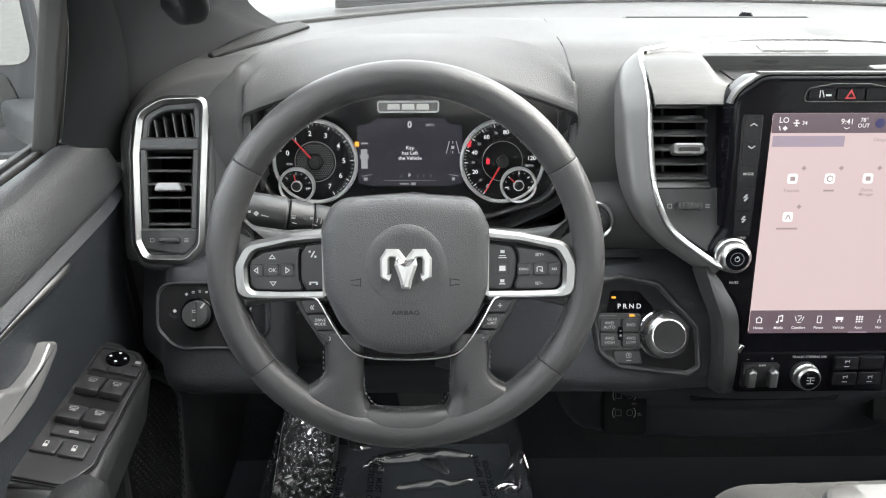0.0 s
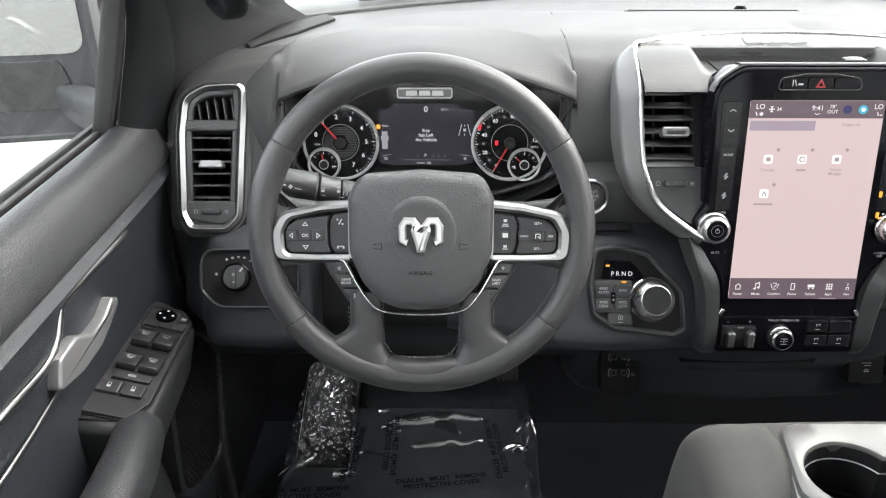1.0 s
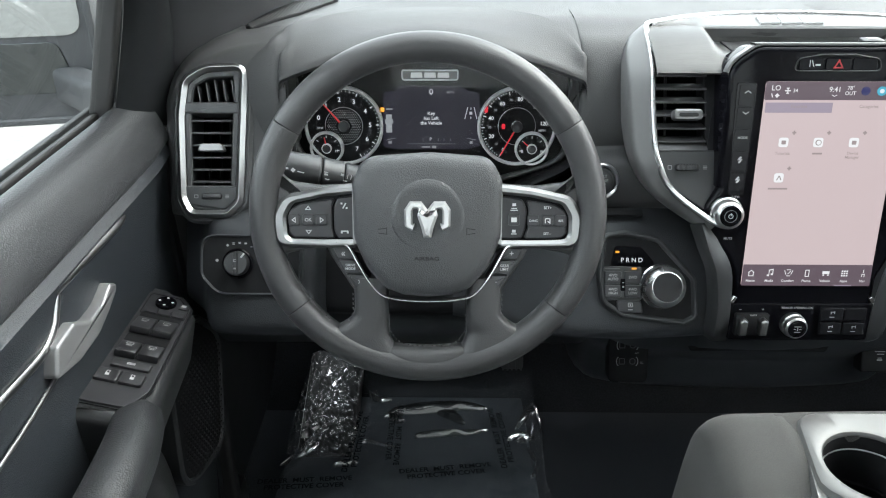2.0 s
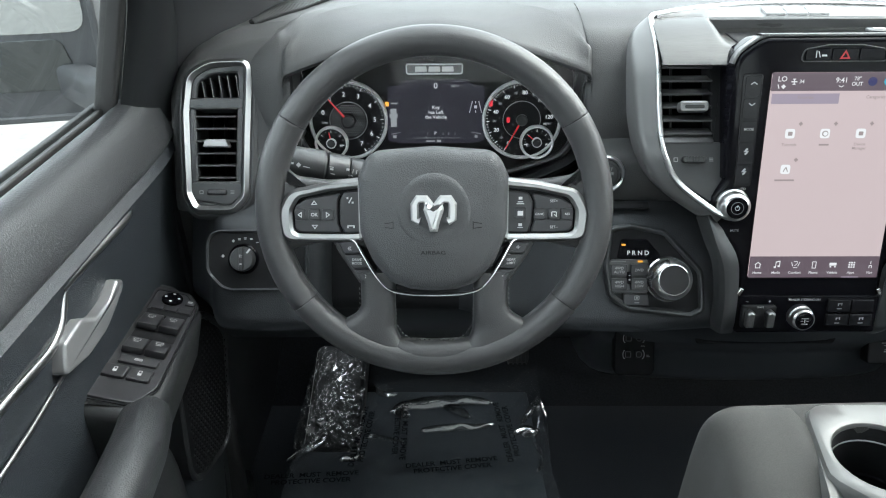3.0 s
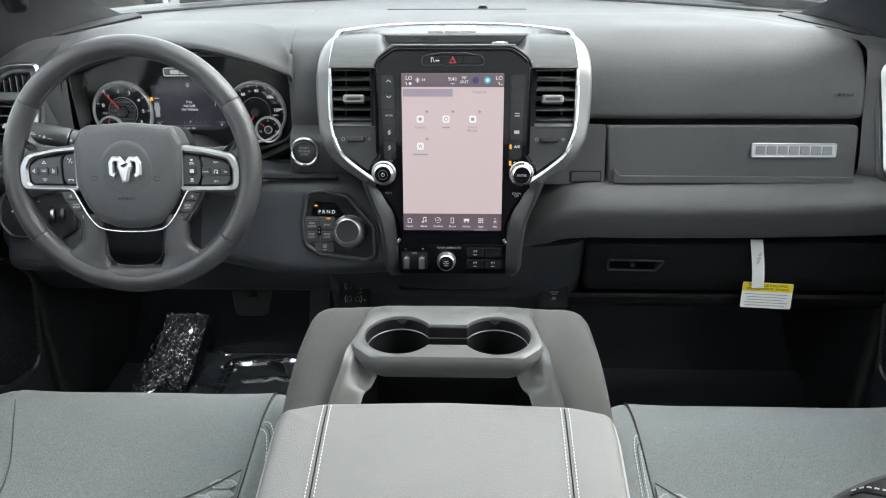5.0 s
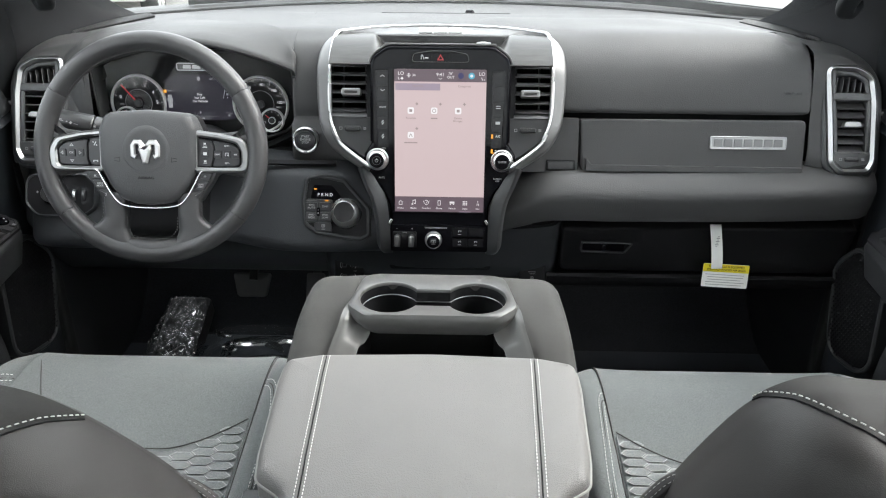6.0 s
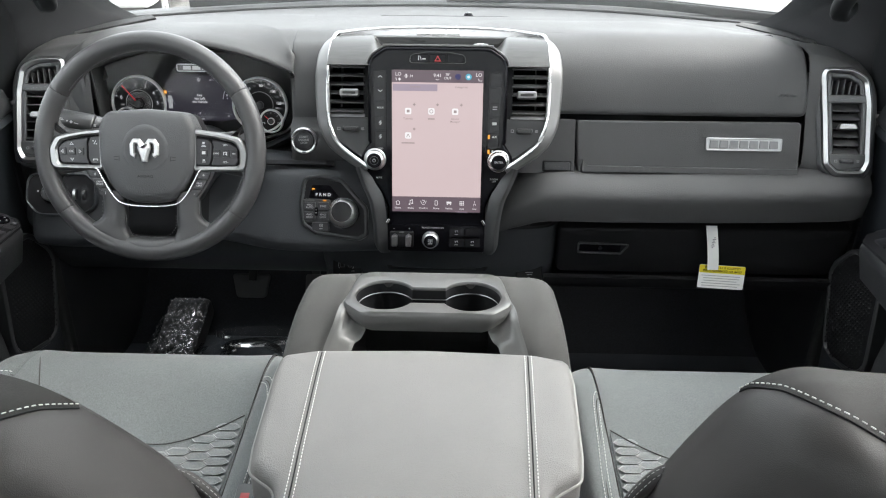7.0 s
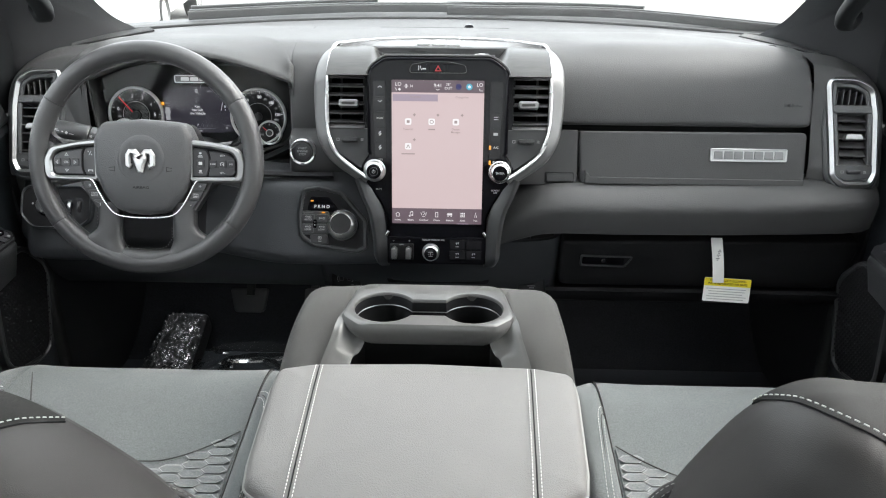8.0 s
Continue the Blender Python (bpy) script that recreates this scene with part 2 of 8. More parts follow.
CLOTH_DARK = weave("dark_grey_cloth", (0.026, 0.026, 0.0245), (0.042, 0.041, 0.038), 1000)
CARPET = weave("black_carpet", (0.018, 0.021, 0.026), (0.052, 0.059, 0.072), 420, 1.0)
# carpet darkened by colour, as the toe board lies in deep shade
TOE_SHADE = weave("shade_darkened_carpet", (0.006, 0.007, 0.009), (0.016, 0.019, 0.024), 300, 1.0)
BRIGHT_LINE = material("polished_silver_line", (0.74, 0.74, 0.75), 0.20, 1.0, 0.0, 500, 0.03, 9)
THREAD = material("pale_stitching", (0.55, 0.55, 0.53), 0.7, 0, 0.2, 900)
THREAD_GREY = material("mid_grey_stitching", (0.26, 0.26, 0.25), 0.7, 0, 0.2, 900)
THREAD_DARK = material("grey_stitching", (0.10, 0.10, 0.10), 0.7, 0, 0.2, 900)
PRINT = material("white_print", (0.46, 0.46, 0.46), 0.5)
PRINT_FAINT = material("faint_grey_print", (0.13, 0.13, 0.135), 0.5)
PRINT_DIM = material("grey_print", (0.30, 0.30, 0.30), 0.5)
RED = material("red_needle", (0.75, 0.02, 0.03), 0.4)
LOWER = material("dark_lower_dash_vinyl", (0.027, 0.029, 0.032), 0.44, 0, 0.4, 800, 0.08, 5, kind="cell", spec=0.28)
KNEE = material("slate_moulded_plastic", (0.015, 0.016, 0.018), 0.42, 0, 0.3, 1000, 0.08, 6)
PALE_RING = material("pale_silver_paint", (0.62, 0.62, 0.62), 0.35, 0.2)
GLOSS_SOFT = material("black_key_plastic", (0.006, 0.006, 0.007), 0.22, 0, 0.0, 300, 0.1, 8, spec=0.2)
SLAT = material("black_slat_plastic", (0.034, 0.034, 0.035), 0.40, 0, 0.1, 1500, 0.06, 9)
PILLAR = material("charcoal_pillar_trim", (0.026, 0.027, 0.029), 0.55, 0, 0.3, 900, 0.08, 5, spec=0.25)
SAIL = material("black_sail_plastic", (0.010, 0.011, 0.012), 0.5, 0, 0.2, 1000, 0.08, 6, spec=0.18)


def ray_out(poly, c, d):
    """Where the ray from c along d leaves the polygon."""
    best = 1e-4
    for i in range(len(poly)):
        a, b = poly[i - 1], poly[i]
        e = b - a
        det = d.x * -e.y + e.x * d.y
        if abs(det) < 1e-12:
            continue
        t = ((a.x - c.x) * -e.y + e.x * (a.y - c.y)) / det
        u = (d.x * (a.y - c.y) - d.y * (a.x - c.x)) / det
        if t > best and -1e-6 <= u <= 1 + 1e-6:
            best = t
    return c + d * best


def strew(bm, path, length, gap, size, up):
    """Stitches laid one after another along a path."""
    carry = 0.0
    for a, b in zip(path, path[1:]):
        d = b - a
        if d.length < 1e-9:
            continue
        s = carry
        while s < d.length:
            p = a + d * (s / d.length)
            t = d.normalized()
            w = t.cross(up).normalized()
            n = w.cross(t)
            m = Matrix((w, t, n)).transposed().to_4x4()
            q = [p + (m.to_3x3() @ Vector((i * size, j * length / 2, k * size * 0.7))) for i, j, k in ((-0.5, -1, 0), (0.5, -1, 0), (0.5, 1, 0), (-0.5, 1, 0), (-0.3, -0.7, 1), (0.3, -0.7, 1), (0.3, 0.7, 1), (-0.3, 0.7, 1))]
            v = [bm.verts.new(c) for c in q]
            for f in ((4, 5, 6, 7), (0, 1, 5, 4), (1, 2, 6, 5), (2, 3, 7, 6), (3, 0, 4, 7)):
                bm.faces.new([v[i] for i in f])
            s += length + gap
        carry = s - d.length


def polar_ring(outer, inner, m, z0, z1, n=72, edge=0.001):
    """A flat ring between two star-shaped outlines, sampled at even angles."""
    c = sum(inner, Vector((0, 0))) / len(inner)
    d = [Vector((math.cos(2 * math.pi * k / n), math.sin(2 * math.pi * k / n))) for k in range(n)]
    return band([ray_out(outer, c, v) for v in d], [ray_out(inner, c, v) for v in d], m, z0, z1, edge)
# near-black colour that stands in for the shade deep inside openings
DEPTH_SHADE = material("painted_depth_shade", (0.003, 0.003, 0.003), 0.9, spec=0.05)
ASPHALT = material("pale_concrete", (0.18, 0.175, 0.163), 0.9, 0, 0.8, 40, 0.25, 9)
BODY = material("silver_body_paint", (0.14, 0.143, 0.147), 0.3, 0.5, 0.0, 800, 0.03, 3, coat=0.2)
HEADLINER = weave("grey_headliner", (0.66, 0.66, 0.65), (0.76, 0.76, 0.75), 500)
# pale tone for the unseen rear wall, to bounce light onto the dash
BOUNCE_CLOTH = weave("pale_bounce_cloth", (0.42, 0.42, 0.415), (0.52, 0.52, 0.51), 500)
SEAL = material("black_rubber_seal", (0.018, 0.018, 0.018), 0.55, 0, 0.2, 700)
PRIVACY = clear_glass("tinted_side_glass", (0.62, 0.63, 0.62))
REAR_GLASS = clear_glass("tinted_rear_glass", (0.90, 0.92, 0.90))
GLASS = clear_glass("window_glass", (0.92, 0.95, 0.94), 0.0, 1.30)

# ---- ground ----
g = bmesh.new()
bmesh.ops.create_grid(g, x_segments=24, y_segments=24, size=400)
tagged(new("ground", mesh_from("ground", g, ASPHALT, 0)), "pale sun-bleached concrete parking lot", "ground", kind="structure")

# ---- cab shell ----
FLOOR_Z = 0.585
solo("floor", block((1.80, 2.95, 0.05), pose(0, 0.05, FLOOR_Z - 0.025), 0.004), CARPET, (0, 0.05, FLOOR_Z - 0.05), "black carpeted cab floor", "floor", kind="structure")
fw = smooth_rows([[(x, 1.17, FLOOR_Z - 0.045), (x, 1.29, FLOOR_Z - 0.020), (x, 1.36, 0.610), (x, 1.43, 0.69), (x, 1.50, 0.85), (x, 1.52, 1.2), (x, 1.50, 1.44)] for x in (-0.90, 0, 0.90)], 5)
solo("wall_firewall", sheet(fw, 0.03), TOE_SHADE, (0, 1.5, FLOOR_Z), "carpeted firewall and toe board, darkened as in footwell shade", "firewall", kind="structure")
solo("ceiling", block((1.56, 1.76, 0.04), pose(0, -0.46, 1.985), 0.015), HEADLINER, (0, -0.36, 1.955), "pale cloth headliner", "headliner", kind="structure")
rear = join(block((1.80, 0.05, 0.82), pose(0, -1.36, 0.99), 0.01), block((1.60, 0.05, 0.10), pose(0, -1.33, 1.92), 0.01),
            block((0.16, 0.05, 0.60), pose(-0.80, -1.345, 1.65), 0.01), block((0.16, 0.05, 0.60), pose(0.80, -1.345, 1.65), 0.01))
solo("wall_rear", rear, BOUNCE_CLOTH, (0, -1.36, FLOOR_Z), "unseen rear cab wall, paled to bounce light, round the back window", "cab wall", kind="structure")
solo("window_rear", block((1.48, 0.005, 0.50), pose(0, -1.345, 1.64), 0), REAR_GLASS, (0, -1.345, 1.39), "lightly tinted rear cab window", "window", kind="structure").visible_shadow = False


def shield_base(x):
    return 1.475 - 0.34 * (abs(x) / 0.80) ** 2.2


shield = []
for k in range(9):
    f = k / 8
    shield.append([Vector((x * (1 - 0.16 * f), shield_base(x) * (1 - f) + (0.40 - 0.08 * (abs(x) / 0.8) ** 2) * f, 1.462 + 0.490 * f)) for x in [(-0.80 + 0.08 * i) for i in range(21)]])
solo("windshield", sheet(shield, 0.005), GLASS, (0, 1.47, 1.46), "clear curved windshield", "windshield", kind="structure").visible_shadow = False

for s in (-1, 1):
    # pillar at the side of the windshield: a soft moulded face that grows out of the dash corner
    pp = [Vector((s * (0.83 - 0.08 * f), 1.245 - 0.86 * f, 1.45 + 0.50 * f)) for f in [k / 8 for k in range(9)]]
    pil = sweep(pp, lambda f: [Vector((0.055 * math.cos(a) * (1.25 - 0.4 * f), 0.05 * math.sin(a) * (1.3 - 0.4 * f))) for a in [2 * math.pi * k / 14 for k in range(14)]])
    face = smooth_rows([[(s * 0.695, 1.23, 1.470), (s * 0.752, 1.11, 1.455), (s * 0.795, 1.040, 1.432), (s * 0.842, 0.985, 1.400), (s * 0.880, 0.960, 1.370)],
                        [(s * 0.722, 1.16, 1.512), (s * 0.762, 1.06, 1.508), (s * 0.798, 1.000, 1.498), (s * 0.838, 0.955, 1.480), (s * 0.876, 0.945, 1.460)],
                        [(s * 0.722, 1.04, 1.585), (s * 0.752, 0.965, 1.590), (s * 0.782, 0.920, 1.590), (s * 0.818, 0.885, 1.585), (s * 0.855, 0.885, 1.575)],
                        [(s * 0.700, 0.80, 1.715), (s * 0.725, 0.755, 1.720), (s * 0.750, 0.730, 1.725), (s * 0.782, 0.710, 1.720), (s * 0.820, 0.720, 1.710)],
                        [(s * 0.670, 0.46, 1.900), (s * 0.688, 0.430, 1.905), (s * 0.712, 0.410, 1.910), (s * 0.742, 0.400, 1.910), (s * 0.780, 0.420, 1.905)]], 6)
    pillar = thing("pillar_%s" % ("left" if s < 0 else "right"), (s * 0.80, 1.2, 1.45), "black windshield pillar with a moulded trim face", "pillar", kind="structure")
    part("pillar_core", pil, DARK, pillar)
    part("pillar_trim", sheet(face, 0.010), PILLAR, pillar, smooth=60)
    hp = [Vector(p) for p in ((s * 0.758, 0.940, 1.548), (s * 0.734, 0.910, 1.538), (s * 0.716, 0.878, 1.558), (s * 0.711, 0.80, 1.618), (s * 0.705, 0.66, 1.705), (s * 0.700, 0.56, 1.775), (s * 0.728, 0.54, 1.805))]
    hp = smooth_rows([hp, hp], 4)[0]
    part("grab_handle", sweep(hp, box_poly(0.032, 0.024, 0.010)), SAIL, pillar, "black grab handle")
    # roof rail, middle pillar and rear side wall close the cab
    solo("pillar_middle_%s" % ("left" if s < 0 else "right"), sweep([Vector((s * 0.885, -0.36, FLOOR_Z)), Vector((s * 0.885, -0.36, 1.38)), Vector((s * 0.80, -0.36, 1.70)), Vector((s * 0.745, -0.36, 1.95))],
         box_poly(0.05, 0.13, 0.015), up=Vector((0, 1, 0))), VINYL, (s * 0.885, -0.36, FLOOR_Z), "black middle door pillar", "pillar", kind="structure")
    solo("roof_rail_%s" % ("left" if s < 0 else "right"), sweep([Vector((s * 0.735, 0.62, 1.925)), Vector((s * 0.755, 0.2, 1.945)), Vector((s * 0.755, -1.34, 1.945))], circle(0.04, 10)), HEADLINER,
         (s * 0.75, 0, 1.94), "pale cloth-covered roof rail", "roof rail", kind="structure")
    solo("rear_door_trim_%s" % ("left" if s < 0 else "right"), sheet(smooth_rows([[(s * 0.90, y, FLOOR_Z), (s * 0.87, y, 0.9), (s * 0.86, y, 1.2), (s * 0.90, y, 1.385)] for y in (-0.40, -0.85, -1.34)], 4), 0.03), VINYL,
         (s * 0.9, -0.85, FLOOR_Z), "black rear door trim", "door trim", kind="structure")
    rg = [[Vector((s * (0.915 - 0.16 * f), y, 1.385 + 0.55 * f)) for y in (-1.30, -0.42)] for f in (0, 0.5, 1)]
    solo("window_rear_side_%s" % ("left" if s < 0 else "right"), sheet(rg, 0.005), PRIVACY, (s * 0.9, -0.85, 1.385), "lightly tinted rear side window", "window", kind="structure").visible_shadow = False
solo("header_rail", block((1.42, 0.10, 0.045), pose(0, 0.42, 1.960, 14), 0.02), HEADLINER, (0, 0.42, 1.93), "pale cloth windshield header", "header", kind="structure")

for s in (-1, 1):
    solo("wall_kick_%s" % ("left" if s < 0 else "right"), sheet(smooth_rows([[(s * 0.895, y, FLOOR_Z - 0.01), (s * 0.885, y, 0.8), (s * 0.885, y, 1.1), (s * 0.897, y, 1.35)] for y in (0.90, 1.1, 1.3, 1.55)], 3), 0.03), KNEE,
         (s * 0.89, 1.2, FLOOR_Z), "black moulded kick panel", "kick panel", kind="structure")
    solo("door_sill_%s" % ("left" if s < 0 else "right"), block((0.12, 2.4, 0.10), pose(s * 0.90, -0.2, FLOOR_Z + 0.01), 0.015), PLASTIC, (s * 0.9, -0.2, FLOOR_Z - 0.04), "black door sill trim", "door sill", kind="structure")

# ---- dashboard ----
dash = thing("dashboard", (0, 1.1, 1.0), "black soft-touch truck dashboard with silver trimmed pods", "dashboard")
HX = -0.482


def lerp_list(table, x):
    if x <= table[0][0]:
        return table[0][1]
    for (a, p), (b, q) in zip(table, table[1:]):
        if x <= b:
            f = (x - a) / (b - a)
            return p + (q - p) * f
    return table[-1][1]


part("dash_core", block((1.70, 0.24, 0.34), pose(0, 1.14, 1.275), 0.01), DARK, dash)
# the flat top, from the glass forward edge to the front pads
def step_in(t):
    t = max(0.0, min(1.0, t))
    return t * t * (3 - 2 * t)


def pad_z(x, y):
    """Height of the dash top: a broad raised pad, and a lower strip along the glass."""
    z = 1.4825 - (0.042 * max(0, (1.02 - y) / 0.12) ** 1.6 if y < 1.02 else 0) - 0.03 * max(0, (abs(x) - 0.66) / 0.17) ** 2
    brink = 1.212 - 0.17 * max(0.0, (abs(x) - 0.45) / 0.19) ** 1.5
    return z - 0.011 * step_in((y - brink) / 0.022)


def hood_rear(x):
    """Where the instrument hood ends towards the glass."""
    e = min(1.0, abs(x - HX) / 0.197)
    return 0.926 + 0.149 * (1 - e ** 2.6) ** 0.8


def top_z(x, y):
    """The pad, which dips below the hood."""
    return pad_z(x, y) - (0.03 * step_in((hood_rear(x) - 0.003 - y) / 0.02) if abs(x - HX) < 0.197 else 0.0)


top_rows = []
for x in sorted([-0.835 + 1.67 * i / 167 for i in range(168)] + [HX - 0.1985, HX - 0.1965, HX + 0.1965, HX + 0.1985]):
    yb = shield_base(x) + 0.02
    yf = 1.02 if x > 0.20 else 0.99 if x > -0.21 else 0.985 if x > -0.290 else 0.925 if x > -0.679 else 0.975
    yf = 0.99 if x > 0.69 else yf
    if abs(x - HX) < 0.197:
        yf = hood_rear(x) - 0.024
    top_rows.append([Vector((x, yb + (yf - yb) * k / 72, top_z(x, yb + (yf - yb) * k / 72))) for k in range(73)])
part("top_pad", sheet(top_rows, 0.02), VINYL, dash)
# slim defroster slot with its light sensor
slot_o = box_poly(0.30, 0.020, 0.008, 0.0, 1.262)
DZ = pose(0, 0, top_z(0, 1.262))
part("defroster_rim", band(slot_o, inset(slot_o, 0.004), DZ, -0.004, 0.004, 0.001), VINYL, dash)
part("defroster_slot", slab(inset(slot_o, 0.003), DZ, -0.003, 0.0012, 0), DARK, dash, "dark defroster slot")
part("light_sensor", lathe([(0.011, 0), (0.011, 0.003), (0.0075, 0.0085), (0, 0.010)], pose(0.055, 1.285, top_z(0.055, 1.285)), 20), GLOSS, dash, "small dark sensor dome")

# passenger pad with the hidden airbag
pad_rows = []
for x, k in ((0.0, 0.5), (0.05, 0.8), (0.10, 1), (0.15, 1), (0.205, 1), (0.25, 1), (0.33, 1), (0.45, 1), (0.56, 1), (0.64, 1), (0.680, 0.99), (0.698, 0.95), (0.704, 0.84)):
    yb = 0.03 * (1 - k) * 3
    prof = [(1.24, 1.470), (1.15, 1.485), (1.07, 1.486), (1.005, 1.480), (0.962, 1.464), (0.932, 1.438), (0.912, 1.404), (0.899, 1.368), (0.899, 1.350), (0.930, 1.343)]
    row = [(x, 0.985 + (y - 0.985) * (0.6 + 0.4 * k) + yb * 0.3, 1.405 + (z - 1.405) * (0.5 + 0.5 * k)) for y, z in prof]
    if x > 0.3:
        row = [(p, y, pad_z(p, y) + 0.0022) if y > 1.0 else (p, y, min(z, pad_z(p, y) + 0.0022)) for p, y, z in row]
    pad_rows.append(row)
part("passenger_pad", sheet(smooth_rows(pad_rows, 4), 0.015), VINYL, dash)
aw = plane_at(0.664, 0.9058, 1.389, 20)
part("airbag_lettering", words("AIRBAG", on(aw, 0, 0, 0.0030), 0.0078, stretch=1.25, deep=0.0010), PLASTIC, dash)

# hood over the instruments
hood_rows = []
n = 48
for i in range(n + 1):
    d = -0.197 + 0.394 * i / n
    e = abs(d) / 0.197
    lip = Vector((HX + d, 0.903 + 0.004 * (1 - e * e), 1.476 - 0.047 * e ** 1.6))
    rim = Vector((HX + d, hood_rear(HX + d), pad_z(HX + d, hood_rear(HX + d)) + 0.0025))
    row = [lip + Vector((0, 0.070, -0.016)), lip + Vector((0, 0.022, -0.013)), lip + Vector((0, 0.006, -0.010)), lip + Vector((0, 0.001, -0.005)), lip + Vector((0, 0.002, 0.000)), lip + Vector((0, 0.008, 0.004))]
    for f in (0.25, 0.5, 0.75, 1.0):
        row.append((lip + Vector((0, 0.008, 0.004))).lerp(rim, f) + Vector((0, 0, 0.006 * math.sin(math.pi * f))))
    row.append(rim + Vector((0, 0.004, -0.006)))
    row.append(rim + Vector((0, 0.010, -0.024)))
    hood_rows.append(row)


def hood_end(row, s):
    """Rows that roll the end of the hood down into the dash."""
    return [[p + Vector((s * a, 0, -b)) for p in row] for a, b in ((0.0035, 0.0020), (0.0060, 0.0065), (0.0070, 0.0150), (0.0070, 0.0600))]


hood_rows = hood_end(hood_rows[0], -1)[::-1] + hood_rows + hood_end(hood_rows[-1], 1)
part("instrument_hood", sheet(hood_rows), VINYL, dash, smooth=50)
for s in (-1, 1):
    wall = [[Vector((HX + s * (0.1950 - 0.003 * f), y, 1.424 + 0.006 * (y > 0.92) - 0.105 * f)) for y in (0.914, 0.93, 0.975)] for f in (0, 0.25, 0.5, 0.75, 1)]
    part("bay_wall", sheet(wall, 0.003), VINYL, dash)
# cheek between the instruments and the outer vent
cheek = [[(x, 0.985, pad_z(x, 0.985) + 0.0012), (x, 0.958 + o * 0.3, pad_z(x, 0.958) + 0.0012), (x, 0.938 + o * 0.7, pad_z(x, 0.938) - dz * 0.4), (x, 0.922 + o, 1.432 - dz), (x, 0.912 + o, 1.40), (x, 0.903 + o, 1.33), (x, 0.888 + o, 1.245)] for x, o, dz in ((-0.744, 0.016, 0.0), (-0.718, 0.002, 0.0), (-0.696, -0.006, 0.0), (-0.6845, -0.006, 0.0), (-0.6765, -0.005, 0.0))]
part("bay_cheek", sheet(smooth_rows(cheek, 4)), VINYL, dash)
# sides and floor of the instrument bay
bay = round_poly([(-0.205, 0.060, 0.02), (-0.205, -0.045, 0.06), (-0.11, -0.088, 0.07), (0.11, -0.088, 0.07), (0.205, -0.045, 0.06), (0.205, 0.060, 0.02), (0.12, 0.112, 0.08), (-0.12, 0.112, 0.08)], 6)
BAY = plane_at(HX, 0.960, 1.345, 8)
part("instrument_bay", band(inset(bay, -0.016), bay, BAY, -0.03, 0.026, 0.008), DARK, dash)

# driver's lower face: sloping panel that carries the selector and light switch
def lower_face(stations):
    return smooth_rows([[(x, 0.905 + yo, 1.262), (x, 0.872 + yo, 1.262), (x, 0.852 + yo, 1.252), (x, 0.829 + yo, 1.236), (x, 0.802 + yo, 1.190), (x, 0.775 + yo, 1.142), (x, 0.768 + yo, 1.120), (x, 0.785 + yo, 1.100), (x, 0.86 + yo, 1.080), (x, 0.95 + yo, 1.070)] for x, yo in stations], 3)


part("driver_outer_panel", sheet(lower_face(((-0.840, 0.10), (-0.805, 0.06), (-0.785, 0.018), (-0.76, 0.004), (-0.70, 0), (-0.655, 0.004), (-0.638, 0.02), (-0.630, 0.07))), 0.012), LOWER, dash)
part("driver_inner_panel", sheet(lower_face(((-0.46, 0.058), (-0.40, 0.035), (-0.34, 0.012), (-0.30, 0.002), (-0.26, 0), (-0.20, 0), (-0.10, 0.01))), 0.012), LOWER, dash)
# set back round the column, and coloured black partly for shade behind the wheel
part("column_surround", sheet(lower_face(((-0.66, 0.06), (-0.48, 0.055), (-0.30, 0.06))), 0.012), DARK, dash)
knee = []
for x in (-0.82, -0.6, -0.36, -0.16):
    knee.append([(x, 0.90, 1.095), (x, 0.90, 1.06), (x, 0.93, 1.01), (x, 0.99, 0.965), (x, 1.10, 0.955), (x, 1.25, 1.0)])
part("knee_panel", sheet(smooth_rows(knee, 4), 0.01), KNEE, dash)
# face behind the start button, between hood and centre pod
mid_rows = [[(x, 1.060, pad_z(x, 1.060) + 0.0012), (x, 1.010, pad_z(x, 1.010) + 0.0012), (x, 0.970 + o * 0.3, pad_z(x, 0.970) + 0.0012), (x, 0.942 + o * 0.6, pad_z(x, 0.942) + 0.0006), (x, 0.919 + o, 1.432), (x, 0.905 + o, 1.395), (x, 0.898 + o, 1.355), (x, 0.900 + o, 1.335), (x, 0.885 + o, 1.328), (x, 0.868 + o, 1.318), (x, 0.861 + o, 1.295), (x, 0.862 + o, 1.262), (x, 0.875 + o, 1.250)] for x, o in ((-0.2862, 0.04), (-0.2855, 0.008), (-0.280, 0.0), (-0.262, -0.002), (-0.235, 0), (-0.205, 0), (-0.15, 0))]
part("start_button_panel", sheet(smooth_rows(mid_rows, 3), 0.012), VINYL, dash)
# dark strip that draws the shadow line below the upper panel
slot = [[(x, 0.850, 1.263), (x, 0.842, 1.258), (x, 0.850, 1.252)] for x in (-0.70, -0.5, -0.3, -0.2)]
part("ledge_shadow_line", sheet(smooth_rows(slot, 2), 0.006), DARK, dash)

# passenger middle: storage door, then the rolled bolster, then the glove box
sd = plane_at(0.475, 0.875, 1.292, 15)
door_out = round_poly([(-0.205, -0.052, 0.006), (0.217, -0.050, 0.012), (0.217, 0.052, 0.012), (-0.210, 0.050, 0.006)], 4)
upper_box = part("storage_door", slab(door_out, sd, -0.02, 0.006, 0.004), VINYL, dash)
part("door_lip", slab(round_poly([(-0.198, -0.049, 0.002), (0.214, -0.048, 0.004), (0.214, -0.037, 0.003), (-0.186, -0.036, 0.004), (-0.198, -0.022, 0.002)], 3), sd, 0.002, 0.013, 0.0018), VINYL, upper_box)
sl = plane_at(0.232, 0.873, 1.292, 15)
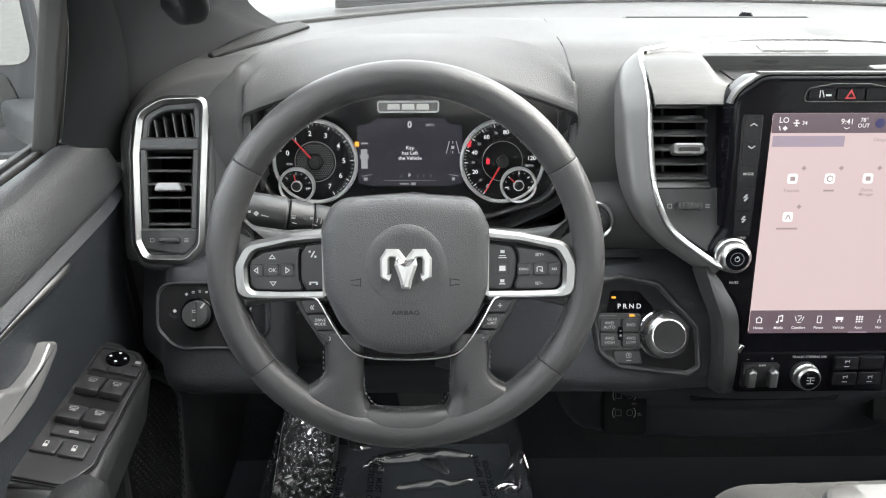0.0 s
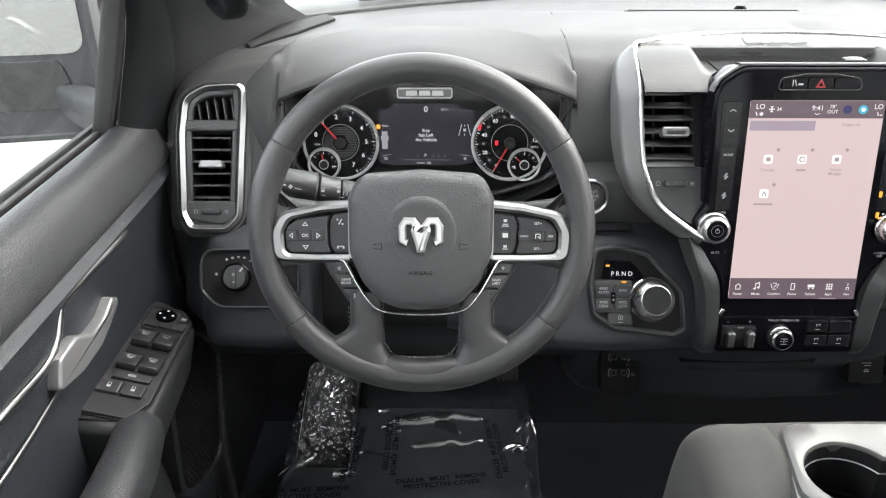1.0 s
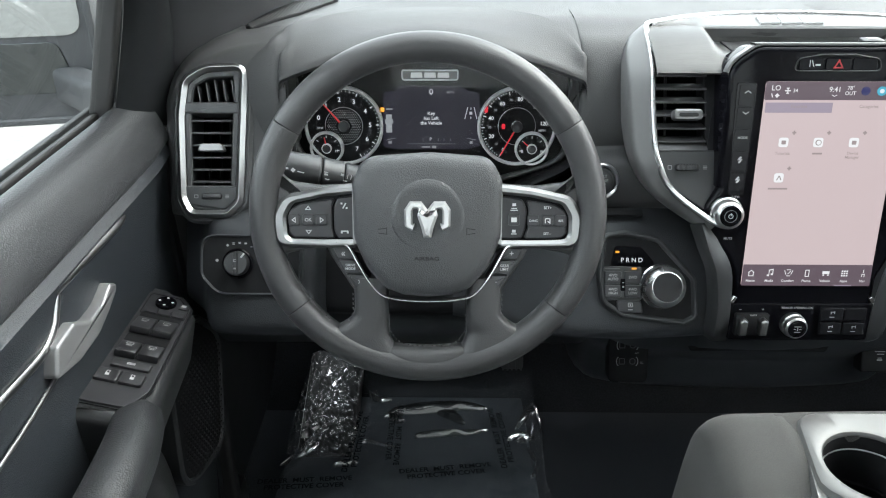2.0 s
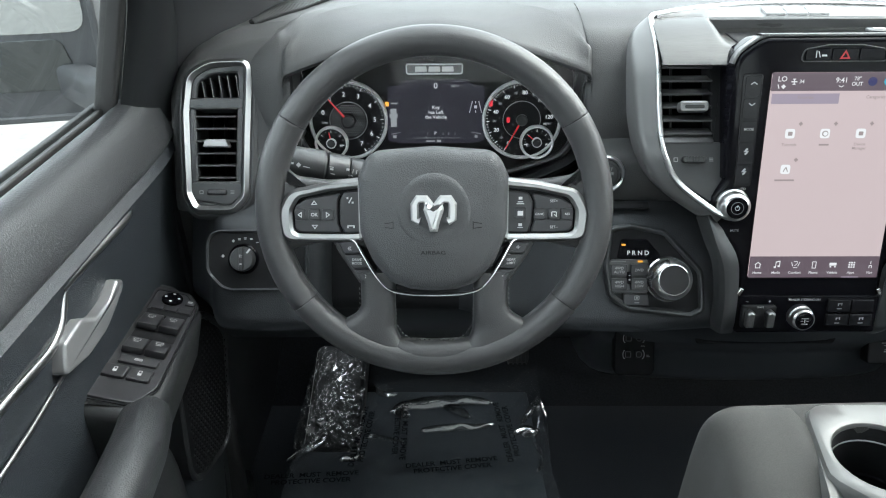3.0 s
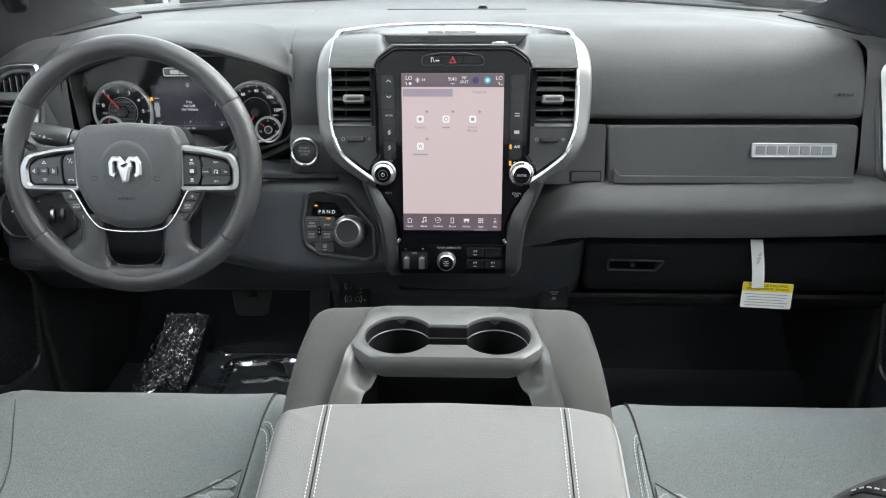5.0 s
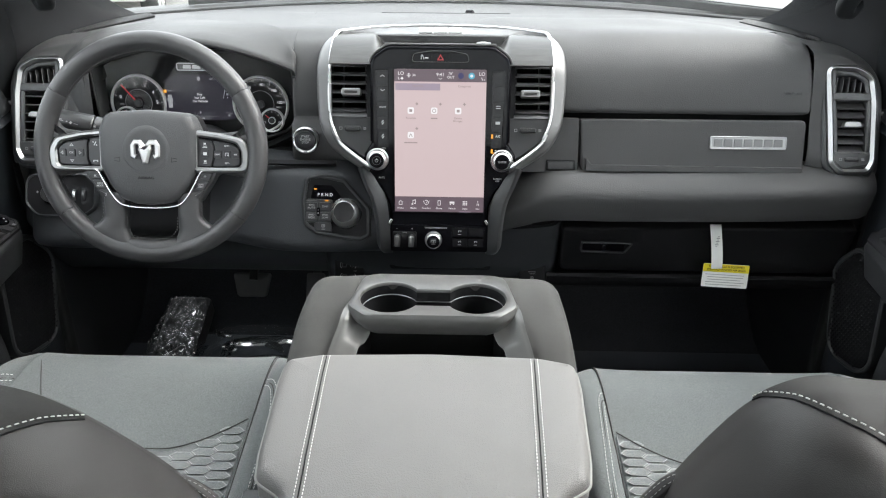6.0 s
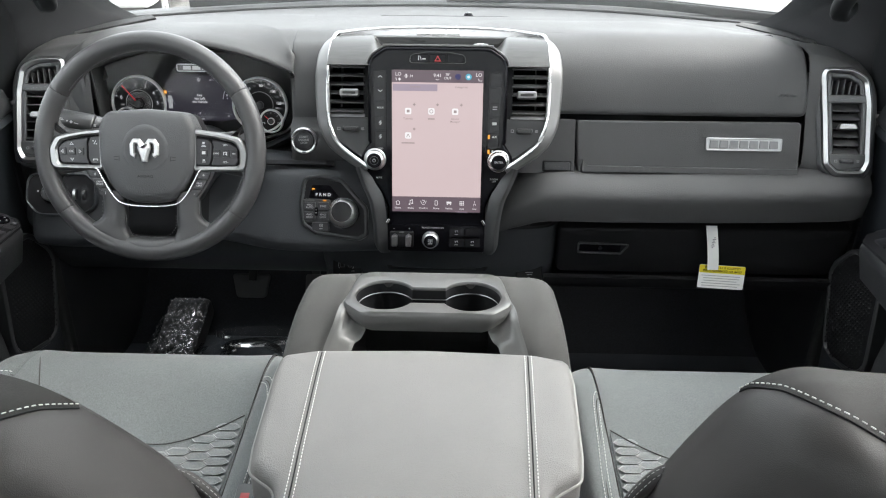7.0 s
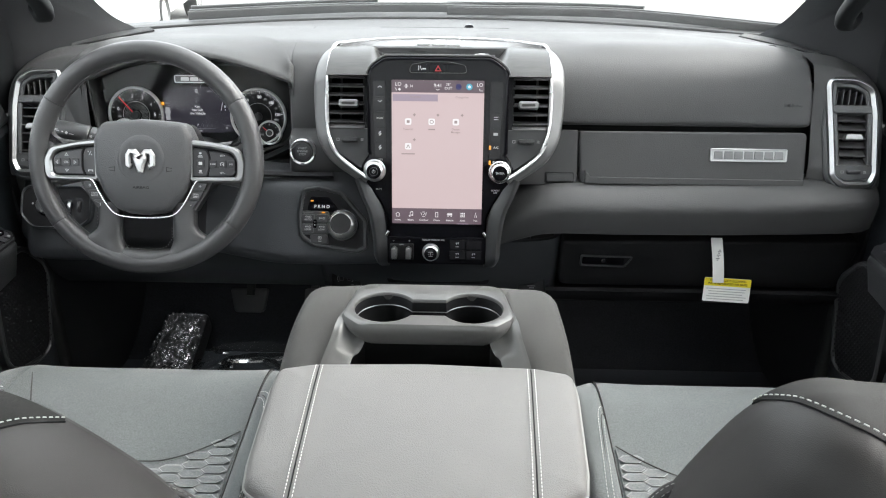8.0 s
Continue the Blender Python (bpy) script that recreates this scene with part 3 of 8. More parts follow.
part("side_filler", slab(box_poly(0.150, 0.104, 0.004, -0.044), sl, -0.03, 0.004, 0.0015), VINYL, dash)
part("button_recess", slab(box_poly(0.056, 0.021, 0.003), on(sl, -0.002, -0.038), 0.002, 0.0046, 0), DARK, dash)
part("release_button", slab(box_poly(0.050, 0.0155, 0.002), on(sl, -0.002, -0.038), 0.002, 0.0075, 0.0015), PLASTIC, dash)
back_rows = [[(x, 0.96, 1.345), (x, 0.95, 1.30), (x, 0.93, 1.235)] for x in (0.10, 0.5, 0.83)]
part("storage_recess", sheet(back_rows, 0.01), DARK, dash)
bol = []
for x, yo, zo in ((0.075, 0.03, -0.085), (0.115, 0.02, -0.055), (0.165, 0.005, -0.02), (0.22, 0, 0), (0.35, 0, 0.0), (0.55, 0.0, 0.004), (0.72, 0.006, 0.008), (0.80, 0.014, 0.010), (0.835, 0.035, 0.010)):
    bol.append([(x, 0.895 + yo, 1.250 + zo), (x, 0.872 + yo, 1.250 + zo), (x, 0.845 + yo, 1.242 + zo), (x, 0.822 + yo, 1.226 + zo), (x, 0.811 + yo, 1.210 + zo), (x, 0.813 + yo, 1.190 + zo), (x, 0.821 + yo, 1.166 + zo * 0.8), (x, 0.832 + yo, 1.152 + zo * 0.6), (x, 0.90 + yo, 1.148 + zo * 0.4)])
part("bolster", sheet(smooth_rows(bol, 4), 0.012), VINYL, dash)
# door and underside take a near-black colour for the shade below the bolster
gb = plane_at(0.53, 0.872, 1.075, -12)
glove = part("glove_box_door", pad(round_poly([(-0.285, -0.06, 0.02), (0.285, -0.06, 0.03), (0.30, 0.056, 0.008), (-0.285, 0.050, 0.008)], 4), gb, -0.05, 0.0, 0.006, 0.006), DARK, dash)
lb = on(gb, -0.195, 0.008)
part("latch_bezel", band(round_poly([(-0.05, -0.014, 0.004), (0.04, -0.016, 0.006), (0.055, 0.010, 0.004), (-0.05, 0.012, 0.004)], 3), round_poly([(-0.047, -0.011, 0.003), (0.038, -0.013, 0.004), (0.050, 0.008, 0.003), (-0.047, 0.009, 0.003)], 3), lb, 0.0, 0.007, 0.001), PLASTIC, glove)
part("latch_handle", slab(round_poly([(-0.046, -0.010, 0.003), (0.037, -0.012, 0.004), (0.048, 0.007, 0.003), (-0.046, 0.008, 0.003)], 3), lb, -0.001, 0.004, 0.0015), GLOSS, glove)
part("latch_lock", lathe([(0, 0.007), (0.0045, 0.007), (0.0052, 0.006), (0.0052, 0.002)], on(lb, -0.004, -0.001), 16), CHROME, glove)
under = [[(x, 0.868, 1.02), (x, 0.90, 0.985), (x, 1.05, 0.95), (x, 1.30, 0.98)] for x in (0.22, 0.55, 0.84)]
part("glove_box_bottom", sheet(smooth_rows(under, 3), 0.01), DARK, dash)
# central lower stack
stack_rows = []
for x, yo in ((-0.245, 0.12), (-0.235, 0.03), (-0.20, 0.0), (-0.10, -0.012), (0, -0.016), (0.10, -0.012), (0.20, 0.0), (0.235, 0.03), (0.245, 0.12)):
    stack_rows.append([(x, 0.86 + yo, 1.13), (x, 0.872 + yo, 1.06), (x, 0.882 + yo, 1.03), (x, 0.902 + yo, 1.00), (x, 0.918 + yo, 0.95), (x, 0.935 + yo, 0.925), (x, 1.00 + yo, 0.90), (x, 1.2 + yo, 0.90)])
part("lower_fascia", sheet(smooth_rows(stack_rows, 3), 0.01), LOWER, dash)
tray = plane_at(0, 0.868, 1.038, 18)
part("coin_tray", band(round_poly([(-0.10, -0.012, 0.006), (0.10, -0.012, 0.006), (0.115, 0.014, 0.006), (-0.115, 0.014, 0.006)], 4), round_poly([(-0.09, -0.006, 0.004), (0.09, -0.006, 0.004), (0.10, 0.010, 0.004), (-0.10, 0.010, 0.004)], 4), tray, -0.02, 0.012, 0.002), DARK, dash)

BUTTON_DARK = material("black_key_rubber", (0.026, 0.026, 0.028), 0.42, 0, 0.15, 1500, 0.06, 9)
# ---- steering wheel ----
WH = plane_at(HX, 0.676, 1.336, 18)
wheel = thing("steering_wheel", (HX, 0.70, 1.33), "black leather-wrapped steering wheel with silver spoke trim", "steering wheel")
RT, RR = 0.1805, 0.0168


def rim_section(a):
    """The rim's cross-section: fuller at the lower corners."""
    full = 1 + 0.05 * max(0, math.sin(-a)) ** 2
    return [Vector((RR * full * math.cos(t) * 0.98, RR * full * math.sin(t) * 1.08)) for t in [2 * math.pi * k / 20 for k in range(20)]]


def rim_radius(a):
    """The rim is a little flattened at the bottom."""
    return RT - 0.0078 * max(0, math.sin(-a)) ** 2.5


def rim_arc(a0, a1, n, shrink=1.0):
    loops = []
    steps = [a0, a0 + 0.12, a0 + 0.3] + [a0 + (a1 - a0) * k / n for k in range(1, n)] + [a1 - 0.3, a1 - 0.12, a1]
    for k, deg in enumerate(steps):
        a = radians(deg)
        r = Vector((math.cos(a), math.sin(a), 0))
        e = 0.97 if k in (0, len(steps) - 1) else 0.992 if k in (1, len(steps) - 2) else 1.0
        loops.append([WH @ (r * (rim_radius(a) + q.x * e * shrink) + Vector((0, 0, q.y * e * shrink))) for q in rim_section(a)])
    return rings(loops)


for a0, a1, nm in ((32.35, 147.65, "rim_top"), (147.9, 215.7, "rim_side"), (215.95, 324.05, "rim_bottom"), (-35.7, 32.1, "rim_side")):
    part(nm, rim_arc(a0, a1, 40), WHEEL_LEATHER, wheel)
part("rim_core", rim_arc(0, 360, 72, 0.96), DARK, wheel)
# stitching inside the rim
st = bmesh.new()
for k in range(230):
    a = radians(-38 + 360 * k / 230)
    deg = (math.degrees(a)) % 360
    if not (36 < deg < 144 or 197 < deg < 228 or 312 < deg < 343):
        continue
    r = Vector((math.cos(a), math.sin(a), 0))
    t = Vector((-math.sin(a), math.cos(a), 0))
    c = r * (rim_radius(a) - RR * 0.99 * (1 + 0.05 * max(0, math.sin(-a)) ** 2)) + Vector((0, 0, 0.006))
    b = block((0.0026, 0.0010, 0.0012), WH @ Matrix.Translation(c) @ pose(0, 0, 0, 0, 0, math.degrees(a) + 90 + 12), 0)
    me = bpy.data.meshes.new("s")
    b.to_mesh(me)
    st.from_mesh(me)
    b.free()
    bpy.data.meshes.remove(me)
tagged(part("rim_stitching", st, THREAD_DARK, wheel, "grey stitching", smooth=0), kind="stuff")


# spokes: two wide ones at the sides, two below
for s in (-1, 1):
    body = round_poly([(s * 0.06, 0.034, 0.01), (s * 0.120, 0.031, 0.04), (s * 0.158, 0.036, 0.02), (s * 0.176, 0.068, 0.01), (s * 0.186, 0.0, 0.02), (s * 0.178, -0.068, 0.01), (s * 0.158, -0.044, 0.02), (s * 0.115, -0.036, 0.03), (s * 0.06, -0.046, 0.01)], 6)
    part("side_spoke", slab(body, WH, -0.022, 0.004, 0.008, 3), WHEEL_LEATHER, wheel)
    # silver frame round the switch pack
    fo = round_poly([(s * 0.078, 0.0355, 0.003), (s * 0.112, 0.0315, 0.08), (s * 0.158, 0.022, 0.020), (s * 0.1695, 0.0, 0.030), (s * 0.167, -0.034, 0.016), (s * 0.120, -0.0352, 0.02), (s * 0.078, -0.035, 0.003)], 8)
    fi = round_poly([(s * 0.078, 0.0245, 0.002), (s * 0.112, 0.0212, 0.06), (s * 0.147, 0.0135, 0.012), (s * 0.1545, 0.0, 0.014), (s * 0.154, -0.0255, 0.009), (s * 0.120, -0.0265, 0.01), (s * 0.078, -0.0265, 0.002)], 8)
    part("spoke_trim", band(fo, fi, WH, -0.004, 0.0125, 0.0034), SPOKE_SATIN, wheel, "satin silver spoke trim")
    part("switch_bed", slab(inset(fi, -0.001), WH, -0.005, 0.0055, 0.001), DARK, wheel)
    # slanted keys below, set between the leather and the bright line
    key_bed = round_poly([(s * 0.088, -0.030, 0.003), (s * 0.114, -0.030, 0.004), (s * 0.106, -0.047, 0.006), (s * 0.083, -0.083, 0.006), (s * 0.066, -0.088, 0.006), (s * 0.058, -0.080, 0.004), (s * 0.073, -0.056, 0.01)], 4)
    part("key_bed", slab(key_bed, WH, -0.016, 0.004, 0.002), WHEEL_LEATHER, wheel)
    edge_in, edge_out = [(-0.0855, -0.0335), (-0.0795, -0.0490), (-0.0705, -0.0655), (-0.0590, -0.0815)], [(-0.1060, -0.0355), (-0.1000, -0.0485), (-0.0905, -0.0655), (-0.0790, -0.0800)]
    for k, lab in enumerate(("«", "DRIVE\nMODE", "»") if s < 0 else ("+", "GEAR\nLIMIT", "–")):
        quad = [Vector((-s * x, y)) for x, y in (edge_in[k], edge_out[k], edge_out[k + 1], edge_in[k + 1])]
        quad = inset(quad, 0.0006)
        mid_k = sum(quad, Vector((0, 0))) / 4
        kb = part("key", slab(round_poly([(q.x, q.y, 0.0016) for q in quad], 3), WH, 0.0, 0.0085, 0.0014), BUTTON_DARK, wheel)
        part("key_mark", words(lab, on(WH, mid_k.x, mid_k.y, 0.0089, 0), 0.0040 if len(lab) > 2 else 0.009, bold=0.01), PRINT, kb)


def ellipse(rx, rz, n=18, e=0.7):
    return [Vector((rx * math.copysign(abs(math.cos(2 * math.pi * k / n)) ** e, math.cos(2 * math.pi * k / n)), rz * math.copysign(abs(math.sin(2 * math.pi * k / n)) ** e, math.sin(2 * math.pi * k / n)))) for k in range(n)]


for s in (-1, 1):
    legs = []
    for k in range(23):
        f = k / 22
        y = -0.070 - 0.098 * f
        inner = 0.0435 - 0.014 * max(0, (-0.128 - y) / 0.03) ** 2
        outer = 0.0825 + 0.024 * max(0, (-0.106 - y) / 0.022) ** 2.2
        outer = min(outer, math.sqrt(0.1765 ** 2 - y * y))
        legs.append([WH @ Vector((s * ((inner + outer) / 2 + q.x), y, -0.002 + q.y)) for q in ellipse((outer - inner) / 2, 0.0120 + 0.0045 * f)])
    part("lower_spoke", rings(legs), WHEEL_LEATHER, wheel)
bar = [[WH @ Vector((x, -0.1655 + 0.18 - math.sqrt(0.18 ** 2 - x * x), -0.001) ) + (WH.to_3x3() @ Vector((0, q.x, q.y))) for q in ellipse(0.0165 * (1 - 0.35 * (abs(x) / 0.056) ** 3), 0.0178 * (1 - 0.5 * (abs(x) / 0.056) ** 3), 18, 0.95)] for x in [(-0.056 + 0.0056 * k) for k in range(21)]]
part("lower_bar", rings(bar), WHEEL_LEATHER, wheel)
ys = bmesh.new()
for s in (-1, 1):
    for line in ([(0.003, -0.1478), (0.024, -0.1468), (0.0345, -0.142), (0.0425, -0.130), (0.0428, -0.110)], [(0.0833, -0.086), (0.0833, -0.108), (0.0860, -0.1155), (0.0930, -0.1235), (0.1020, -0.1285)]):
        for (xa, ya), (xb, yb) in zip(line, line[1:]):
            k = max(1, int(math.hypot(xb - xa, yb - ya) / 0.0046))
            for i in range(k):
                f = (i + 0.5) / k
                q = block((0.0026, 0.0010, 0.0012), on(WH, s * (xa + (xb - xa) * f), ya + (yb - ya) * f, 0.005, s * math.degrees(math.atan2(yb - ya, xb - xa)) + 12), 0)
                me = bpy.data.meshes.new("s")
                q.to_mesh(me)
                ys.from_mesh(me)
                q.free()
                bpy.data.meshes.remove(me)
tagged(part("yoke_stitching", ys, THREAD_DARK, wheel, smooth=0), kind="stuff")
hub_out = round_poly([(-0.070, 0.063, 0.022), (0.0, 0.068, 0.06), (0.070, 0.063, 0.022), (0.0825, 0.036, 0.02), (0.0815, -0.024, 0.03), (0.0665, -0.058, 0.04), (0.047, -0.081, 0.022), (0.025, -0.0885, 0.02), (0.0, -0.0905, 0.05), (-0.025, -0.0885, 0.02), (-0.047, -0.081, 0.022), (-0.0665, -0.058, 0.04), (-0.0815, -0.024, 0.03), (-0.0825, 0.036, 0.02)], 6)
part("hub_body", slab(inset(hub_out, 0.001), WH, -0.05, 0.006, 0.004), DARK, wheel)
cover = part("airbag_cover", pad(hub_out, WH, -0.02, 0.021, 0.005, 0.014, 6), HUB, wheel)
# thin silver line that runs round the bottom of the cover
lp = []
half_line = [(-0.100, -0.0300), (-0.0885, -0.0325), (-0.0830, -0.0400), (-0.0765, -0.0525), (-0.0655, -0.0715), (-0.0530, -0.0865), (-0.0400, -0.0920), (-0.020, -0.0945)]
for p in half_line + [(0.0, -0.0950)] + [(-x, y) for x, y in reversed(half_line)]:
    lp.append(WH @ Vector((p[0], p[1], 0.0085)))
lp = [q for q in smooth_rows([lp, lp], 4)[0]]
part("lower_trim_line", sweep(lp, [Vector((0.0019 * math.cos(t), 0.0040 * math.sin(t))) for t in [2 * math.pi * k / 10 for k in range(10)]], up=(WH.to_3x3() @ Vector((0, 0, 1)))), BRIGHT_LINE, wheel, "polished silver trim line")
part("column_shroud", rings([[WH @ Vector((0.062 * math.cos(t) * e, 0.055 * math.sin(t) * e - 0.008, z)) for t in [2 * math.pi * k / 28 for k in range(28)]] for z, e in ((-0.03, 0.85), (-0.05, 1.0), (-0.16, 1.08), (-0.30, 1.1))]), PLASTIC, wheel, "black steering column shroud")

# ---- seats ----
def seat(s, label):
    x0 = s * 0.485
    ob = thing("front_seat", (x0, 0.28, FLOOR_Z), label, "car seat", "front seats")
    prof = [(0.520, 0.80), (0.588, 0.84), (0.612, 0.91), (0.605, 0.955), (0.575, 0.982), (0.50, 0.992), (0.38, 0.978), (0.25, 0.962), (0.10, 0.955), (0.05, 0.955)]
    rows = []
    lift = 0.012 if s < 0 else 0.0
    prof = [(y, z + lift) for y, z in prof]
    for d, up, bk in ((-0.205, 0.0, 0.0), (-0.14, -0.003, 0.0), (0, -0.006, 0.004), (0.14, -0.003, 0), (0.205, 0.0, 0.0)):
        rows.append([(x0 + d, y + bk * (y > 0.5), z + up) for y, z in prof])
    part("cushion", sheet(smooth_rows(rows, 5), 0.05), CLOTH, ob)
    for e in (-1, 1):
        rows = []
        for d, up, yy in ((0.206, -0.006, 0.0), (0.212, 0.006, -0.004), (0.228, 0.016, -0.012), (0.248, 0.010, -0.03), (0.262, -0.03, -0.05), (0.265, -0.09, -0.06)):
            rows.append([(x0 + e * d, y + yy * (y > 0.3), z + up * (1.0 if up < 0 else max(0.15, min(1.0, (0.60 - y) / 0.16))) + (0.012 * (0.55 - y) if y < 0.5 else 0)) for y, z in prof])
        b = part("side_bolster", sheet(smooth_rows(rows, 4), 0.012), CLOTH, ob)
        draw = 0.085 if e == s else 0.0     # the outer seam runs inwards behind the front edge
        seam = [Vector((x0 + e * (0.2065 - draw * min(1.0, max(0.0, (0.56 - y) / 0.14))), y, z + 0.0015 - 0.003 * (draw > 0))) for y, z in prof[1:]]
        part("seam", sweep([q for q in smooth_rows([seam, seam], 4)[0]], circle(0.0010, 6)), CLOTH_DARK, b)
        def on_bolster(d, y):
            z = lerp_list([(0.05, 0.955), (0.10, 0.955), (0.25, 0.962), (0.38, 0.978), (0.50, 0.992)], y)
            up = lerp_list([(0.206, -0.006), (0.212, 0.007), (0.228, 0.0165), (0.248, 0.010)], d) * max(0.15, min(1.0, (0.60 - y) / 0.16))
            return Vector((x0 + e * d, y, z + lift + up + 0.012 * max(0.0, 0.55 - y) + 0.0022))
        runs = [[(0.246, 0.10), (0.2445, 0.30), (0.2425, 0.40), (0.2360, 0.450), (0.2250, 0.478), (0.2080, 0.493)], [(0.2390, 0.10), (0.2375, 0.30), (0.2350, 0.40), (0.2290, 0.440), (0.2200, 0.464), (0.2080, 0.480)]] if s < 0 else [[(0.2335, 0.06), (0.232, 0.262), (0.2275, 0.36), (0.2225, 0.44), (0.219, 0.466), (0.214, 0.482), (0.208, 0.489)], [(0.2245, 0.06), (0.223, 0.262), (0.2185, 0.36), (0.2145, 0.430), (0.2115, 0.452), (0.2080, 0.460)]]
        tw, creases = bmesh.new(), []
        for run in runs:
            q = [on_bolster(d, y) for d, y in run]
            q = smooth_rows([q, q], 5)[0]
            strew(tw, q, 0.0046, 0.0022, 0.0012, Vector((0, 0, 1)))
            creases.append(q)
        mid = [(p + q) / 2 + Vector((0, 0, -0.0012)) for p, q in zip(*[[c[int(k * (len(c) - 1) / 24)] for k in range(25)] for c in creases])]
        part("panel_seam", sweep(mid, circle(0.0009, 6)), CLOTH_DARK, b)
        tagged(part("stitching", tw, THREAD, b, "pale twin stitching", smooth=0), kind="stuff")
    # patterned insert: raised honeycomb-like ribs on a recessed panel
    ins = []
    for i in range(25):
        x = -0.202 + 0.404 * i / 24
        front = 0.334 + 0.064 * max(0.0, (abs(x) - 0.09) / 0.112) ** 1.6
        ins.append([Vector((x0 + x, front + (0.06 - front) * k / 8, lerp_list([(0.05, 0.955), (0.10, 0.955), (0.25, 0.962), (0.38, 0.978), (0.50, 0.992)], front + (0.06 - front) * k / 8) + 0.003 + lift)) for k in range(9)])
    insert = part("cushion_insert", sheet(ins, 0.004), CLOTH_INSERT, ob, "lighter grey hexagon-patterned insert")
    edge = [r[0] + Vector((0, 0.001, 0.004)) for r in ins]
    part("insert_seam", sweep([q for q in smooth_rows([edge, edge], 3)[0]], circle(0.0010, 6)), CLOTH_DARK, insert)
    hexes, fills = bmesh.new(), bmesh.new()
    for r in range(-3, 20):
        for c in range(-6, 7):
            cx = c * 0.0305
            cy = 0.375 - 0.0172 * r - (0.0086 if c % 2 else 0)
            if abs(cx) > 0.186 or cy > 0.328 + 0.064 * max(0.0, (abs(cx) - 0.09) / 0.112) ** 1.6:
                continue
            z = lerp_list([(0.05, 0.955), (0.10, 0.955), (0.25, 0.962), (0.38, 0.978), (0.50, 0.992)], cy) + 0.0052 + lift
            hx = [(-0.0192, 0), (-0.0108, -0.0084), (0.0108, -0.0084), (0.0192, 0), (0.0108, 0.0084), (-0.0108, 0.0084)]
            lo = [hexes.verts.new((x0 + cx + p[0], cy + p[1], z + 0.0010)) for p in hx]
            mid = [hexes.verts.new((x0 + cx + p[0] * 0.965, cy + p[1] * 0.94, z + 0.0010)) for p in hx]
            hi = [hexes.verts.new((x0 + cx + p[0] * 0.90, cy + p[1] * 0.78, z + 0.0002)) for p in hx]
            fills.faces.new([fills.verts.new((x0 + cx + p[0] * 0.905, cy + p[1] * 0.79, z + 0.0003)) for p in hx])
            for a, b in ((lo, mid), (mid, hi)):
                for k in range(6):
                    hexes.faces.new((a[k], a[(k + 1) % 6], b[(k + 1) % 6], b[k]))
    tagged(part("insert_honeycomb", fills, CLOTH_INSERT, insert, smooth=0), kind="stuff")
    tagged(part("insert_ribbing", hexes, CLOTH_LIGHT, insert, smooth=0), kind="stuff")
    # backrest, leaning back: cloth front, smooth vinyl rear with a stitched top band
    if s > 0:
        out, set_back = [(0.225, 0.90), (0.25, 1.02), (0.250, 1.12), (0.235, 1.2), (0.212, 1.28), (0.193, 1.328), (0.172, 1.356), (0.142, 1.370), (0.1, 1.366), (0, 1.358)], -0.006
    else:
        out, set_back = [(0.235, 0.90), (0.268, 1.02), (0.276, 1.12), (0.258, 1.20), (0.220, 1.270), (0.180, 1.325), (0.140, 1.354), (0.08, 1.364), (0.0, 1.366)], -0.030
    half = [q for q in smooth_rows([[(x, 0, z) for x, z in out]] * 2, 4)[0]]
    loop = [(p.x, p.z) for p in half] + [(-p.x, p.z) for p in reversed(half[:-1])]
    lean = lambda z: 0.11 + set_back - 0.34 * (z - 0.95)
    loops = []
    for off, k in ((0.075, 0.80), (0.068, 0.90), (0.045, 0.975), (0.015, 1.0), (-0.02, 1.0), (-0.040, 0.989), (-0.055, 0.964), (-0.067, 0.922), (-0.076, 0.86), (-0.083, 0.77), (-0.087, 0.64), (-0.089, 0.45), (-0.090, 0.2)):
        loops.append([Vector((x0 + x * k, lean(z) + off, 1.14 + (z - 1.14) * (k if z > 1.14 else 1))) for x, z in loop])
    part("backrest", rings(loops), SEAT_VINYL, ob, "taupe vinyl backrest shell", smooth=75)
    # cloth cap along the top, lying on the shell, edged by a pale stitch line
    shell = ((0.045, 0.975), (0.015, 1.0), (-0.02, 1.0), (-0.040, 0.989), (-0.055, 0.964), (-0.067, 0.922), (-0.076, 0.86), (-0.083, 0.77), (-0.087, 0.64), (-0.089, 0.45))
    def on_shell(x, z, j, lift=1.0):
        i = min(len(shell) - 2, int(j))
        f = j - i
        off, k = shell[i][0] * (1 - f) + shell[i + 1][0] * f, shell[i][1] * (1 - f) + shell[i + 1][1] * f
        return Vector((x0 + x * k, lean(z) + off - 0.0025 * lift * (off < 0.03), 1.14 + (z - 1.14) * k + 0.0025 * lift))
    brim = 0.186 if s > 0 else 0.192
    tops = [p for p in loop if abs(p[0]) < brim + 0.004 and p[1] > 1.29]
    cap, edge = [], []
    for x, z in tops:
        jm = max(0.05, min(50 * (brim - abs(x)), 2.9 + (46 if s > 0 else 24) * (0.131 - abs(x)), 8.3 if s > 0 else 5.5))
        cap.append([on_shell(x, z, jm * k / 12, 1 - 0.9 * (k / 12) ** 2) for k in range(13)])
        edge.append(cap[-1][-1] + Vector((0, -0.0002, 0.0002)))
    cp = part("top_cap", sheet(cap), CAP_CLOTH, ob, "dark grey cloth top cap")
    edge = smooth_rows([edge, edge], 4)[0]
    part("cap_seam", sweep(edge, circle(0.0010, 6)), DARK, cp)
    tw = bmesh.new()
    strew(tw, [q + Vector((0, -0.001, 0.0055)) for q in edge], 0.0042, 0.0026, 0.0011, Vector((0, -0.5, 0.8)))
